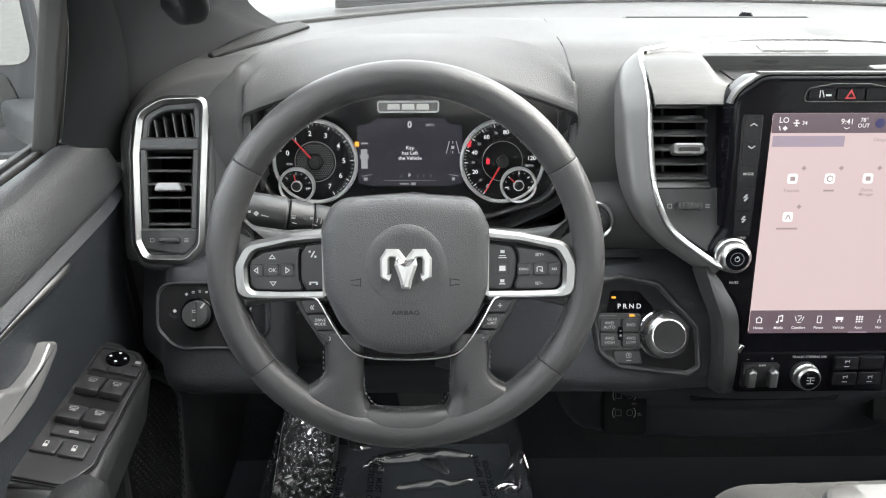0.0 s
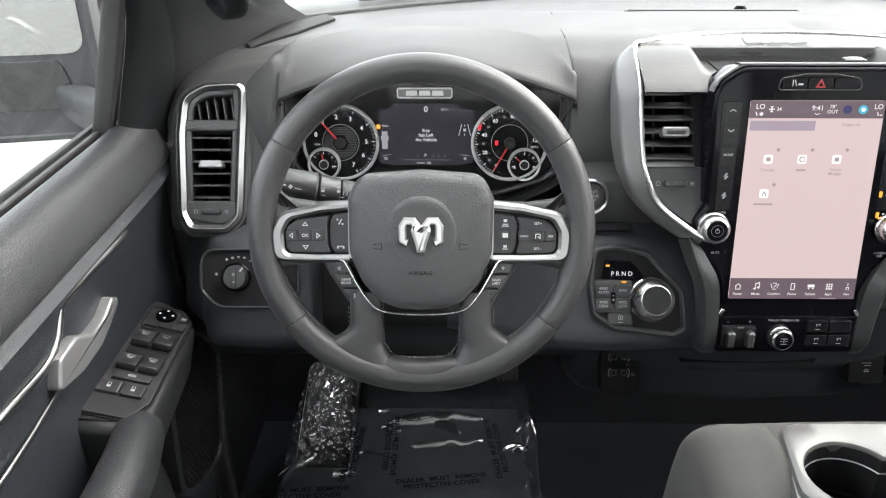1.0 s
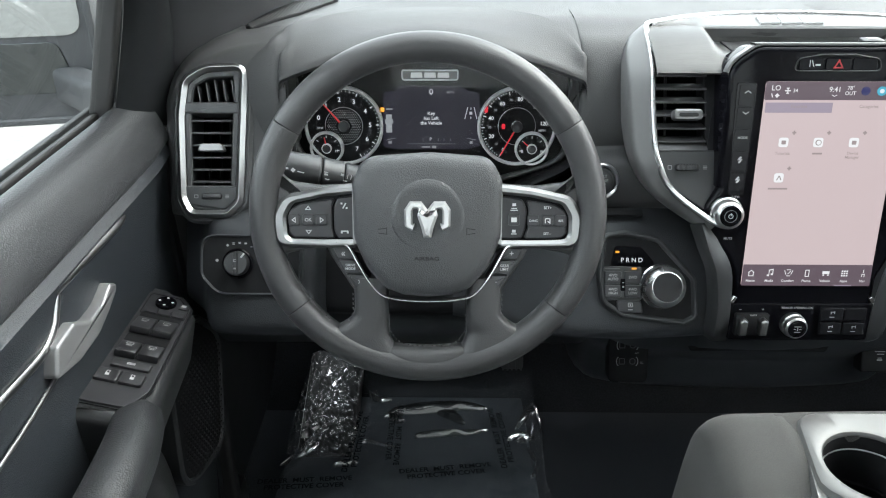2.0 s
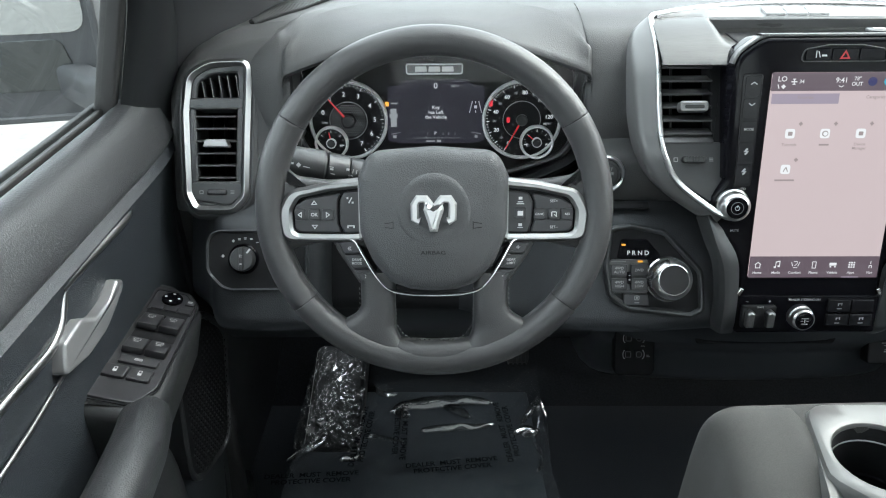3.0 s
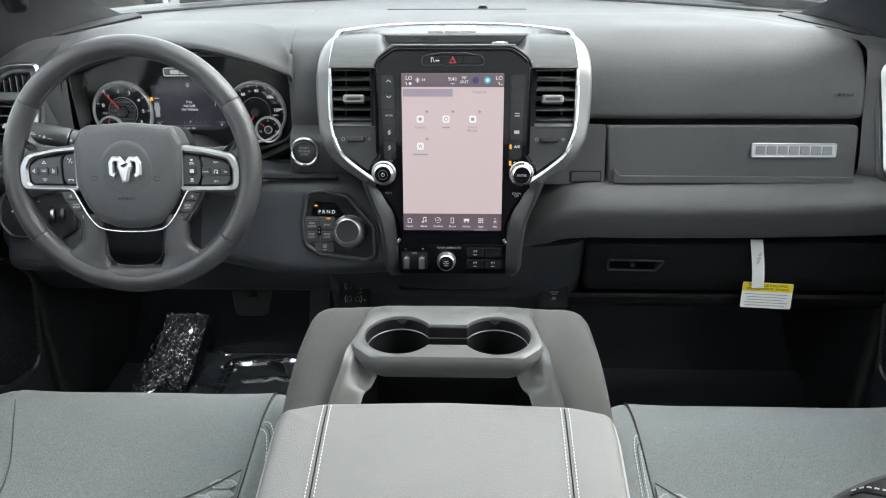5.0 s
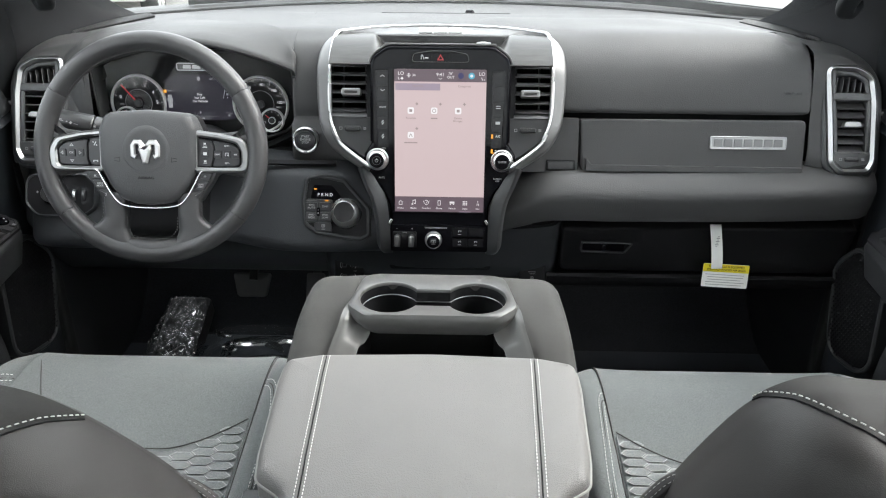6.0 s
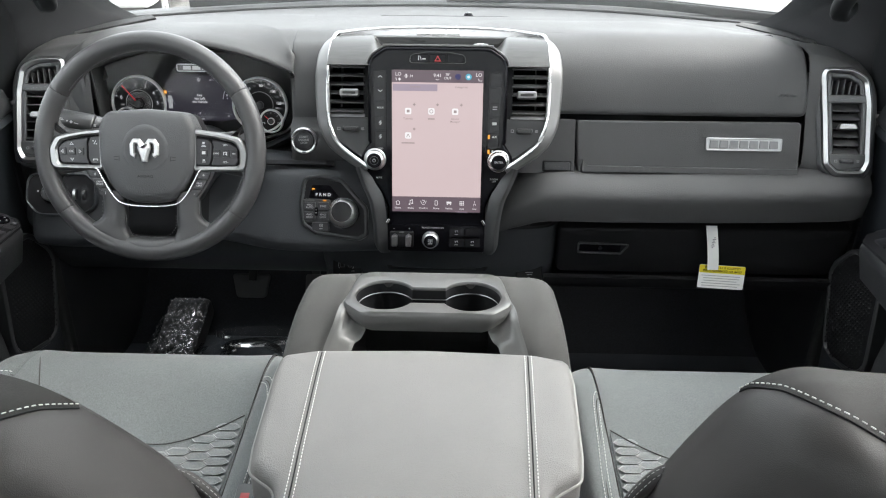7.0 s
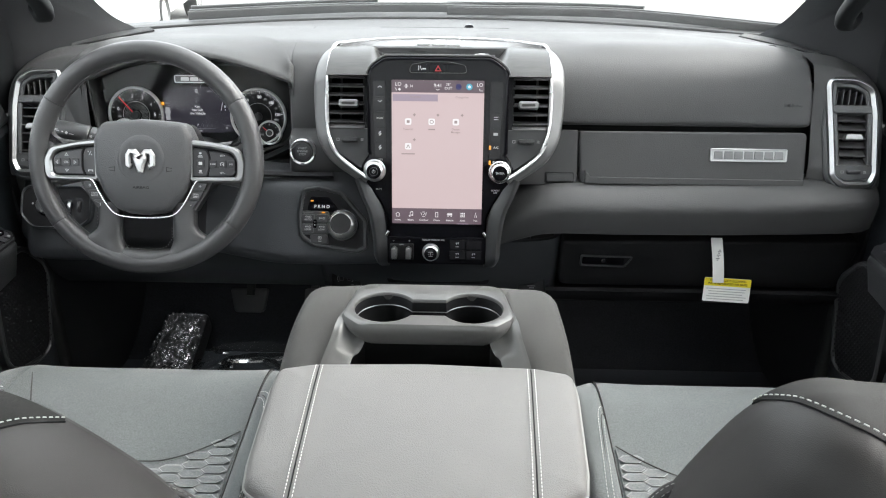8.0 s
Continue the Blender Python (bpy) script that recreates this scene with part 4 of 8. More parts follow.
    tagged(part("cap_stitching", tw, THREAD, cp, "pale stitching", smooth=0), kind="stuff")
    # padded wing at the inner side of the backrest, with a twin-stitched roll
    if s < 0:
        roll = [(-0.292, 0.045, 1.200), (-0.262, 0.052, 1.191), (-0.236, 0.054, 1.180), (-0.211, 0.056, 1.149), (-0.199, 0.064, 1.105), (-0.196, 0.082, 1.04), (-0.203, 0.105, 0.97)]
    else:
        roll = [(0.292, 0.045, 1.222), (0.260, 0.055, 1.203), (0.240, 0.056, 1.180), (0.229, 0.058, 1.155), (0.221, 0.066, 1.11), (0.218, 0.084, 1.04), (0.224, 0.105, 0.97)]
    roll = [Vector(q) for q in roll]
    roll = smooth_rows([roll, roll], 6)[0]
    wing = part("wing_roll", sweep(roll, circle(0.0085, 14)), SEAT_VINYL, ob, smooth=70)
    tw = bmesh.new()
    up_out = Vector((-s * 0.35, -0.45, 0.82)).normalized()
    for side in (-0.0028, 0.0028):
        line = []
        for i, q in enumerate(roll):
            t = (roll[min(len(roll) - 1, i + 1)] - roll[max(0, i - 1)]).normalized()
            n = (up_out - t * up_out.dot(t)).normalized()
            line.append(q + n * 0.0080 + t.cross(n) * side)
        strew(tw, line, 0.0036, 0.0026, 0.0008, up_out)
    tagged(part("wing_stitching", tw, THREAD_GREY, wing, "pale twin stitching", smooth=0), kind="stuff")
    return ob


CAP_CLOTH = weave("charcoal_cap_cloth", (0.012, 0.012, 0.0112), (0.022, 0.0215, 0.020), 800)
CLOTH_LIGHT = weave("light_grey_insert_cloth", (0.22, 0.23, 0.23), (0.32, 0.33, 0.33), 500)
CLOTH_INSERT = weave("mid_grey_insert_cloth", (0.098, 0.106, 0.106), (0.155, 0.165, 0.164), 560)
seat(-1, "grey cloth driver's seat with taupe vinyl backrest")
seat(1, "grey cloth passenger seat with taupe vinyl backrest")

# ---- centre seat folded into an armrest console ----
console = thing("centre_console", (0, 0.25, FLOOR_Z), "folded centre seat with grey vinyl armrest and cup holders", "centre console")
part("base", block((0.40, 0.55, 0.37), pose(0, 0.22, 0.775), 0.03), CLOTH_DARK, console)
sec = []
for y, zt, w in ((0.546, 1.02, 0.185), (0.549, 1.10, 0.190), (0.546, 1.158, 0.191), (0.532, 1.184, 0.190), (0.49, 1.192, 0.190), (0.44, 1.186, 0.194), (0.40, 1.174, 0.197), (0.365, 1.160, 0.199), (0.345, 1.150, 0.200), (0.30, 1.135, 0.202)):
    sec.append([(-w - 0.020, y, 0.93), (-w - 0.016, y, 1.02), (-w - 0.010, y, zt - 0.05), (-w, y, zt - 0.018), (-w + 0.02, y, zt - 0.003), (-0.10, y, zt), (0, y, zt), (0.10, y, zt), (w - 0.02, y, zt - 0.003), (w, y, zt - 0.018), (w + 0.010, y, zt - 0.05), (w + 0.016, y, 1.02), (w + 0.020, y, 0.93)])
CONSOLE_SKIN = sec
for s in (-1, 1):
    rows = []
    for r in CONSOLE_SKIN:
        y, zt, w = r[0][1], r[6][2], abs(r[3][0])
        rows.append([(s * (w + 0.020), y, 0.93), (s * (w + 0.016), y, 1.02), (s * (w + 0.010), y, zt - 0.05), (s * (w + 0.002), y, zt - 0.020), (s * (w - 0.018), y, zt - 0.006), (s * (w - 0.05), y, zt - 0.004), (s * 0.112, y, zt - 0.007 - 0.03 * max(0, (0.42 - y) / 0.08)), (s * 0.100, y, zt - 0.050)])
    part("side_cover", sheet(smooth_rows(rows, 3), 0.008), CLOTH_DARK, console, "dark grey cloth side")
fr = [[(x, y, zt - 0.0045 + 0.004 * (1 - (x / 0.125) ** 2)) for y, zt in ((0.546, 0.93), (0.549, 1.02), (0.550, 1.10), (0.546, 1.158), (0.533, 1.184), (0.516, 1.190), (0.49, 1.190))] for x in (-0.125, -0.08, 0, 0.08, 0.125)]
part("front_cover", sheet(smooth_rows(fr, 3), 0.008), CLOTH_DARK, console)
CUP = pose(0, 0, 1.193)
cup_r, cup_x, cup_y, chan = 0.0445, 0.0635, 0.446, 0.023
a0 = math.pi - math.asin(chan / cup_r)
eight = [Vector((cup_x + cup_r * math.cos(a), cup_y + cup_r * math.sin(a))) for a in [-a0 + 2 * a0 * k / 30 for k in range(31)]]
eight += [Vector((-p.x, p.y)) for p in reversed(eight)]
plat = round_poly([(0.098, 0.388, 0.02), (0.128, 0.420, 0.02), (0.112, 0.522, 0.026), (-0.112, 0.522, 0.026), (-0.128, 0.420, 0.02), (-0.098, 0.388, 0.02)], 6)


def spread(points, n):
    """n points at even distances along an open line."""
    total = sum((b - a).length for a, b in zip(points, points[1:]))
    out, i, run = [points[0]], 0, 0.0
    for k in range(1, n - 1):
        want = total * k / (n - 1)
        while run + (points[i + 1] - points[i]).length < want:
            run += (points[i + 1] - points[i]).length
            i += 1
        d = points[i + 1] - points[i]
        out.append(points[i] + d * ((want - run) / d.length))
    return out + [points[-1]]


mid = Vector((0, cup_y))
right_half = [Vector((0.02, 0.388))] + [p for p in plat if p.x > 0.03] + [Vector((0.02, 0.522))]
right_half = spread(right_half, 31)
around = right_half + [Vector((-p.x, p.y)) for p in reversed(right_half)]
hole = inset(eight, 0.0)
def tuck(k):
    """The plate's outline, its front drawn back below the top."""
    return [Vector((p.x * (1 - 0.25 * k * max(0.0, min(1.0, (0.43 - p.y) / 0.04))), p.y + 0.5 * k * max(0.0, 0.43 - p.y))) for p in around]


loops = [at_z(tuck(0.70), -0.040), at_z(tuck(0.30), -0.030), at_z(tuck(0.08), -0.018), at_z(tuck(0.0), -0.011), at_z([mid + (p - mid) * 0.985 for p in around], -0.0065), at_z([mid + (p - mid) * 0.965 for p in around], -0.0018), at_z([mid + (p - mid) * 0.935 for p in around], 0.0), at_z(inset(eight, -0.0055), 0.0), at_z(inset(eight, -0.0015), -0.0012), at_z(eight, -0.0035), at_z(eight, -0.006)]
part("cup_holder_plate", rings(loops, CUP, (False, False)), SILVER_PAINT, console, "silver-grey plastic cup holder plate")
part("cup_lip", sweep([CUP @ Vector((p.x, p.y, -0.021)) for p in inset(eight, 0.0012)], circle(0.0008, 6), closed=True), SATIN, console, "thin bright line round the cup well")
part("cup_well", rings([at_z(inset(eight, -0.0004), -0.0045), at_z(inset(eight, 0.001), -0.03), at_z(inset(eight, 0.004), -0.072)], CUP, (False, True)), DARK, console, "black twin cup well")
for s in (-1, 1):
    part("cup_ring", lathe([(0.037, -0.060), (0.039, -0.058), (0.041, -0.060), (0.039, -0.064)], on(CUP, s * cup_x, cup_y), 32), GLOSS, console)
    rail, wall = [], []
    for y, z, xo, xi in ((0.450, 1.1860, 0.1225, 0.114), (0.425, 1.1865, 0.1280, 0.112), (0.412, 1.186, 0.1305, 0.100), (0.398, 1.1820, 0.1325, 0.090), (0.386, 1.175, 0.1350, 0.0965), (0.372, 1.1665, 0.1390, 0.104), (0.358, 1.1580, 0.1430, 0.1075), (0.340, 1.147, 0.1475, 0.109)):
        zi = z - 0.006 if y > 0.41 else z - 0.015 if y > 0.39 else min(z - 0.013, 1.153)
        rail.append([(s * (xi - 0.001), y, zi - 0.003), (s * xi, y, zi), (s * (xi + (xo - xi) * 0.45), y, max(zi, min(z - 0.006, 1.162))), (s * (xo - 0.012), y, z - 0.002), (s * (xo - 0.005), y, z), (s * xo, y, z - 0.004), (s * (xo + 0.002), y, z - 0.06)])
        wall.append([Vector((s * (xi - 0.0008), y, zi - 0.0028)), Vector((s * (xi - 0.001), y, 1.10))])
    part("side_rail", sheet(smooth_rows(rail, 3), 0.003), SILVER_PAINT, console)
    # pocket sides coloured black for the shade inside the pocket
    part("pocket_wall", sheet(wall), DEPTH_SHADE, console)
part("pocket_back", sheet([[Vector((x, 0.402, 1.165)), Vector((x, 0.406, 1.10))] for x in (-0.10, 0, 0.10)], 0.003), DEPTH_SHADE, console)
part("pocket_floor", sheet(smooth_rows([[(x, 0.405, 1.115), (x, 0.385, 1.104), (x, 0.35, 1.100), (x, 0.31, 1.100)] for x in (-0.10, 0, 0.10)], 3), 0.004), DARK, console, "black open pocket")
# the padded lid
lid_poly = round_poly([(-0.150, 0.3465, 0.08), (-0.199, 0.332, 0.016), (-0.200, 0.29, 0.05), (-0.192, 0.145, 0.05), (-0.186, 0.104, 0.022), (-0.150, 0.076, 0.03), (-0.145, -0.06, 0.03), (0.145, -0.06, 0.03), (0.150, 0.076, 0.03), (0.186, 0.104, 0.022), (0.192, 0.145, 0.05), (0.200, 0.29, 0.05), (0.199, 0.332, 0.016), (0.150, 0.3465, 0.08), (0.0, 0.3530, 0.4)], 5)
LID = pose(0, 0, 1.160)
lid = part("armrest_lid", pad(lid_poly, LID, -0.085, 0.0, 0.008, 0.015, 7), LID_VINYL, console, "grey padded vinyl armrest lid")
part("lid_tray", slab(inset(lid_poly, 0.006), LID, -0.12, -0.084), PLASTIC, lid)
part("lid_piping", sweep([LID @ Vector((p.x, p.y, -0.016)) for p in inset(lid_poly, -0.0005)], circle(0.0018, 6), closed=True), THREAD_GREY, lid)


lid_c, lid_in = sum(lid_poly, Vector((0, 0))) / len(lid_poly), inset(lid_poly, 0.015)


def lid_top(x, y):
    """A point on the domed top of the lid."""
    v = Vector((x, y)) - lid_c
    dist = min(1.0, v.length / (ray_out(lid_in, lid_c, v.normalized()) - lid_c).length)
    return Vector((x, y, 1.1603 + 0.008 * (1 - dist ** 2) - (0.014 * max(0, (y - 0.332) / 0.015) ** 2 if y > 0.332 else 0)))


for s in (-1, 1):
    run = [(0.1425 - 0.018 * k / 29, 0.347 - 0.405 * k / 29) for k in range(30)]
    part("lid_seam", sweep([lid_top(s * x, y) for x, y in run], circle(0.0008, 6)), DARK, lid)
    tw = bmesh.new()
    for e in (-1, 1):
        strew(tw, [lid_top(s * (x + e * 0.0046), y) + Vector((0, 0, 0.0011)) for x, y in run], 0.0036, 0.0020, 0.0011, Vector((0, 0, 1)))
    tagged(part("lid_stitching", tw, THREAD, lid, "pale twin stitching", smooth=0), kind="stuff")
# seat belt buckle beside the console
buckle = thing("seat_belt_buckle", (-0.2145, 0.172, 0.955), "black seat belt buckle with a red release", "seat belt buckle")
part("buckle_body", block((0.032, 0.05, 0.10), pose(-0.2145, 0.172, 1.005, 12), 0.006), PLASTIC, buckle)
part("release_key", block((0.014, 0.012, 0.006), pose(-0.2165, 0.166, 1.052, 12), 0.002), material("red_plastic", (0.36, 0.015, 0.018), 0.4), buckle, "red release key")

BAND_SILVER = material("brushed_silver_band", (0.065, 0.065, 0.065), 0.30, 0.1, 0.15, 240, 0.10, 14, stretch=(1, 8, 8))
TAB_SILVER = material("silver_vent_tab", (0.19, 0.19, 0.19), 0.36, 0.85, 0.0, 500, 0.04, 9)
FLANK_GREY = material("grey_satin_flank", (0.10, 0.10, 0.10), 0.38, 0.3, 0.1, 1500, 0.05, 9)
BRIGHT_EDGE = material("satin_bright_edge", (0.52, 0.52, 0.52), 0.28, 1.0, 0.05, 1800, 0.04, 9)
LEG_GREY = material("dark_grey_satin", (0.024, 0.025, 0.026), 0.38, 0.1, 0.1, 1500, 0.05, 9)
# ---- centre stack ----
SC = plane_at(0, 0.7915, 1.3205, 10)      # middle of the touch screen
VP = plane_at(0, 0.785, 1.287, 26)        # face of the air vents
stack = thing("centre_stack", (0, 0.80, 1.12), "tall centre stack with touch screen in a silver-edged pod", "centre stack")
bez = round_poly([(-0.095, 0.170, 0.03), (0.095, 0.170, 0.03), (0.126, 0.148, 0.03), (0.127, 0.0, 0.0), (0.124, -0.002, 0.02), (0.139, -0.025, 0.012), (0.139, -0.052, 0.015), (0.104, -0.092, 0.03), (0.092, -0.12, 0.02), (0.091, -0.204, 0.006),
                  (-0.091, -0.204, 0.006), (-0.092, -0.12, 0.02), (-0.104, -0.092, 0.03), (-0.139, -0.052, 0.015), (-0.139, -0.025, 0.012), (-0.124, -0.002, 0.02), (-0.127, 0.0, 0.0), (-0.126, 0.148, 0.03)], 5)
bezel = part("black_bezel", slab(bez, SC, -0.055, -0.002, 0.007, 4), GLOSS, stack, "gloss black screen bezel")
SCREEN_MAT = glow("lit_screen", (0.655, 0.512, 0.512), LIT)
part("touch_screen", slab(box_poly(0.164, 0.258, 0.002), SC, -0.004, 0.0, 0.0), SCREEN_MAT, bezel, "lit pinkish touch screen")
# vents on both sides of the screen, the silver pod frame round them
EDGES = []
for s in (-1, 1):
    face = round_poly([(s * 0.118, 0.185, 0.004), (s * 0.203, 0.185, 0.008), (s * 0.204, 0.075, 0.02), (s * 0.187, 0.040, 0.02), (s * 0.14, 0.006, 0.01), (s * 0.105, 0.006, 0.004)], 5)
    vent = part("air_vent", slab(face, VP, -0.07, -0.045, 0), DEPTH_SHADE, stack, "black air vent with level slats")
    part("vent_face", slab(round_poly([(s * 0.108, 0.080, 0.004), (s * 0.203, 0.080, 0.004), (s * 0.200, 0.062, 0.02), (s * 0.187, 0.038, 0.02), (s * 0.14, 0.006, 0.01), (s * 0.105, 0.006, 0.004)], 5), VP, -0.04, -0.004, 0.002), PLASTIC, vent, smooth=25)
    part("vent_inner_cheek", slab(round_poly([(s * 0.120, 0.078, 0.002), (s * 0.137, 0.080, 0.002), (s * 0.140, 0.180, 0.002), (s * 0.120, 0.184, 0.002)], 3), VP, -0.04, -0.008, 0.002), DARK, vent)
    for k in range(6):
        v = 0.0945 + 0.0165 * k
        part("slat", block((0.066, 0.0030, 0.018), VP @ pose(s * 0.1695, v, -0.013, 30), 0.0012), SLAT, vent)
    part("vent_ledge", block((0.068, 0.020, 0.004), VP @ pose(s * 0.1685, 0.0865, -0.010, -38), 0.0012), SLAT, vent)
    part("slat_post", block((0.003, 0.10, 0.004), VP @ pose(s * 0.182, 0.135, -0.030), 0.001), PLASTIC, vent)
    tab = part("vent_tab", slab(box_poly(0.036, 0.0135, 0.005), on(VP, s * 0.163, 0.1235, 0), -0.004, 0.010, 0.003), TAB_SILVER, vent, "silver vent tab")
    part("tab_inset", slab(box_poly(0.024, 0.0045, 0.002), on(VP, s * 0.163, 0.1225, 0), 0.009, 0.0104, 0.0), GREY_TRIM, tab)
    whl = part("vent_wheel", slab(box_poly(0.030, 0.0085, 0.004), on(VP, s * 0.160, 0.0585, 0), -0.006, 0.002, 0.003), PLASTIC, vent)
    part("wheel_ridges", join(*[block((0.0012, 0.0075, 0.0012), on(VP, s * 0.160 + dx * 0.0035, 0.0585, 0.0022), 0) for dx in range(-3, 4)]), GREY_TRIM, whl, smooth=0)
    part("vent_marks", tiny_plates(VP, [(s * 0.160 - 0.022, 0.0608, 0.0046, 0.0007), (s * 0.160 - 0.022, 0.0562, 0.0046, 0.0007), (s * 0.160 - 0.0243, 0.0585, 0.0007, 0.0046), (s * 0.160 - 0.0197, 0.0585, 0.0007, 0.0046), (s * 0.160 + 0.022, 0.0603, 0.0052, 0.0007), (s * 0.160 + 0.022, 0.0585, 0.0052, 0.0007), (s * 0.160 + 0.022, 0.0567, 0.0052, 0.0007)], -0.0034), PRINT_DIM, vent, smooth=0)['kind'] = 'stuff'
    # outer shell flank
    edge_path = [Vector(p) for p in ((s * 0.122, 0.772, 1.279), (s * 0.140, 0.779, 1.287), (s * 0.181, 0.794, 1.316), (s * 0.197, 0.810, 1.345), (s * 0.2020, 0.828, 1.372), (s * 0.2040, 0.848, 1.410), (s * 0.2040, 0.868, 1.444), (s * 0.2035, 0.900, 1.468), (s * 0.2025, 0.930, 1.480), (s * 0.199, 0.949, 1.4865))]
    EDGES.append(edge_path)
    flank = []
    for i, p in enumerate(edge_path):
        o = (Vector((s * 0.007, 0.010, -0.012)), Vector((s * 0.010, 0.010, -0.012)), Vector((s * 0.016, 0.010, -0.010)), Vector((s * 0.021, 0.011, -0.006)), Vector((s * 0.023, 0.012, -0.003)), Vector((s * 0.0245, 0.013, -0.004)),
             Vector((s * 0.0255, 0.014, -0.008)), Vector((s * 0.0245, 0.014, -0.010)), Vector((s * 0.018, 0.014, -0.009)), Vector((s * 0.006, 0.012, -0.006)))[i]
        flank.append([tuple(p), tuple(p + o * 0.5 + Vector((0, 0.0, 0.0015))), tuple(p + o), tuple(p + o * 1.12 + Vector((0, 0.012, -0.006))), tuple(p + o * 1.15 + Vector((0, 0.05, -0.012)))])
    part("pod_flank", sheet(smooth_rows(flank, 4), 0.003), FLANK_GREY, stack, "silver satin pod flank", smooth=60)
    # leg beside the lower panel
    leg = smooth_rows([[(s * 0.131, 0.792, 1.276), (s * 0.142, 0.780, 1.276), (s * 0.152, 0.795, 1.268)], [(s * 0.116, 0.780, 1.250), (s * 0.131, 0.770, 1.246), (s * 0.140, 0.786, 1.238)],
                       [(s * 0.098, 0.770, 1.218), (s * 0.118, 0.763, 1.214), (s * 0.127, 0.780, 1.208)], [(s * 0.092, 0.764, 1.17), (s * 0.111, 0.757, 1.168), (s * 0.120, 0.775, 1.165)],
                       [(s * 0.091, 0.760, 1.13), (s * 0.109, 0.756, 1.126), (s * 0.118, 0.776, 1.125)], [(s * 0.088, 0.768, 1.108), (s * 0.104, 0.770, 1.106), (s * 0.113, 0.788, 1.104)]], 4)
    part("pod_leg", sheet(leg, 0.006), LEG_GREY, stack, "dark grey satin pod leg")
def rear_arc(x):
    return 1.004 - 0.055 * (abs(x) / 0.199) ** 2.2


def ease(t):
    t = max(0.0, min(1.0, t))
    return t * t * (3 - 2 * t)


# one bright line: up one side, along the back of the crown and down the other side
arc = [Vector((x, rear_arc(x), 1.4905 - 0.003 * (abs(x) / 0.19) ** 4)) for x in [-0.186 + 0.372 * k / 14 for k in range(15)]]
line = EDGES[0] + arc + list(reversed(EDGES[1]))
line = smooth_rows([line, line], 5)[0]
part("bright_edge", sweep(line, [Vector((0.0036 * math.cos(t), 0.0036 * math.sin(t))) for t in [2 * math.pi * k / 10 for k in range(10)]]), BRIGHT_EDGE, stack, "satin silver edge")
TRAY_Y = 0.946
top = []
for i in range(49):
    x = -0.192 + 0.384 * i / 48
    b = rear_arc(x) - 0.001
    a = TRAY_Y + max(0.0, b - 0.006 - TRAY_Y) * ease((abs(x) - 0.118) / 0.070)
    top.append([(x, a, 1.4700), (x, a, 1.4815), (x, a + 0.0015, 1.4832), (x, a + (b - a) * 0.5, 1.4865), (x, b, 1.4905)])
part("pod_top_band", sheet([[Vector(p) for p in r] for r in top], 0.002), BAND_SILVER, stack, "satin silver top band")
crown = []
for i in range(97):
    x = -0.2035 + 0.407 * i / 96
    yb = min(rear_arc(x), TRAY_Y + 0.004 + 0.02 * ease((abs(x) - 0.13) / 0.05))
    row = []
    for k in range(37):
        u = k / 36
        yf = 0.846
        y = yf + (yb - yf) * u
        v = min(1.0, (y - yf) / 0.106)
        z = 1.4490 + 0.0350 * math.sin(v * math.pi / 2) ** 0.85
        open_ = ease((0.1295 - abs(x)) / 0.021) * ease((TRAY_Y + 0.004 - y) / 0.006)
        row.append(Vector((x, y, z * (1 - open_) + min(z, 1.464) * open_)))
    crown.append(row)
part("pod_crown", sheet(crown, 0.003), GREY_TRIM, stack, "brushed grey pod crown with an open tray")
part("tray_liner", slab(box_poly(0.204, 0.094, 0.004), pose(0, 0.897, 1.4645), 0, 0.0016, 0.001), DARK, stack, "black tray liner")
# the crown's thin raised lip that follows the top of the screen bezel
hug = inset(bez, -0.0016)
hug = [p for p in hug if p.y > 0.135]
hug.sort(key=lambda p: p.x)
hug = [SC @ Vector((p.x, p.y, -0.012)) for p in hug]
hug = smooth_rows([hug, hug], 3)[0]
part("crown_lip", sweep(hug, box_poly(0.0034, 0.014, 0.0012), up=(SC.to_3x3() @ Vector((0, 0, 1)))), BAND_SILVER, stack)
for s in (-1, 1):
    kn = on(SC, s * 0.113, -0.0315, -0.002)
    knob = part("knob", lathe([(0.0205, 0), (0.0205, 0.006), (0.0185, 0.008), (0.0178, 0.018), (0.0150, 0.0215), (0.0132, 0.0222)], kn, 40), BRIGHT_EDGE, stack, "silver rotary knob")
    part("knob_cap", lathe([(0.0134, 0.0216), (0.0125, 0.0224), (0.0, 0.0224)], kn, 40), GLOSS, knob, "gloss black knob cap")
    part("knob_grip", lathe([(0.0212, 0.001), (0.0215, 0.004), (0.0206, 0.007)], kn, 40), CHROME, knob)
# lower switch row
LP = on(SC, 0, -0.168, 0.0)
part("brake_gain_switch", block((0.044, 0.030, 0.010), on(LP, -0.064, -0.014, 0.002), 0.002), DARK, stack)
for dx in (-0.077, -0.051):
    part("gain_paddle", slab(round_poly([(-0.0055, -0.012, 0.002), (0.0045, -0.012, 0.002), (0.0055, 0.008, 0.002), (0.0, 0.012, 0.002), (-0.0055, 0.008, 0.002)], 3), on(LP, dx, -0.014, 0.004), 0, 0.012, 0.003), SATIN, stack, "silver trailer brake paddle")
kn = on(LP, -0.010, -0.014, 0)
trail = part("trailer_knob", lathe([(0.016, 0), (0.016, 0.008), (0.0145, 0.010), (0.0142, 0.016), (0.0125, 0.0175), (0.0125, 0.0182), (0, 0.0182)], kn, 32), BRIGHT_EDGE, stack, "silver trailer steering knob")
part("trailer_knob_cap", lathe([(0.0122, 0.018), (0.011, 0.0188), (0, 0.0188)], kn, 32), GLOSS, trail)
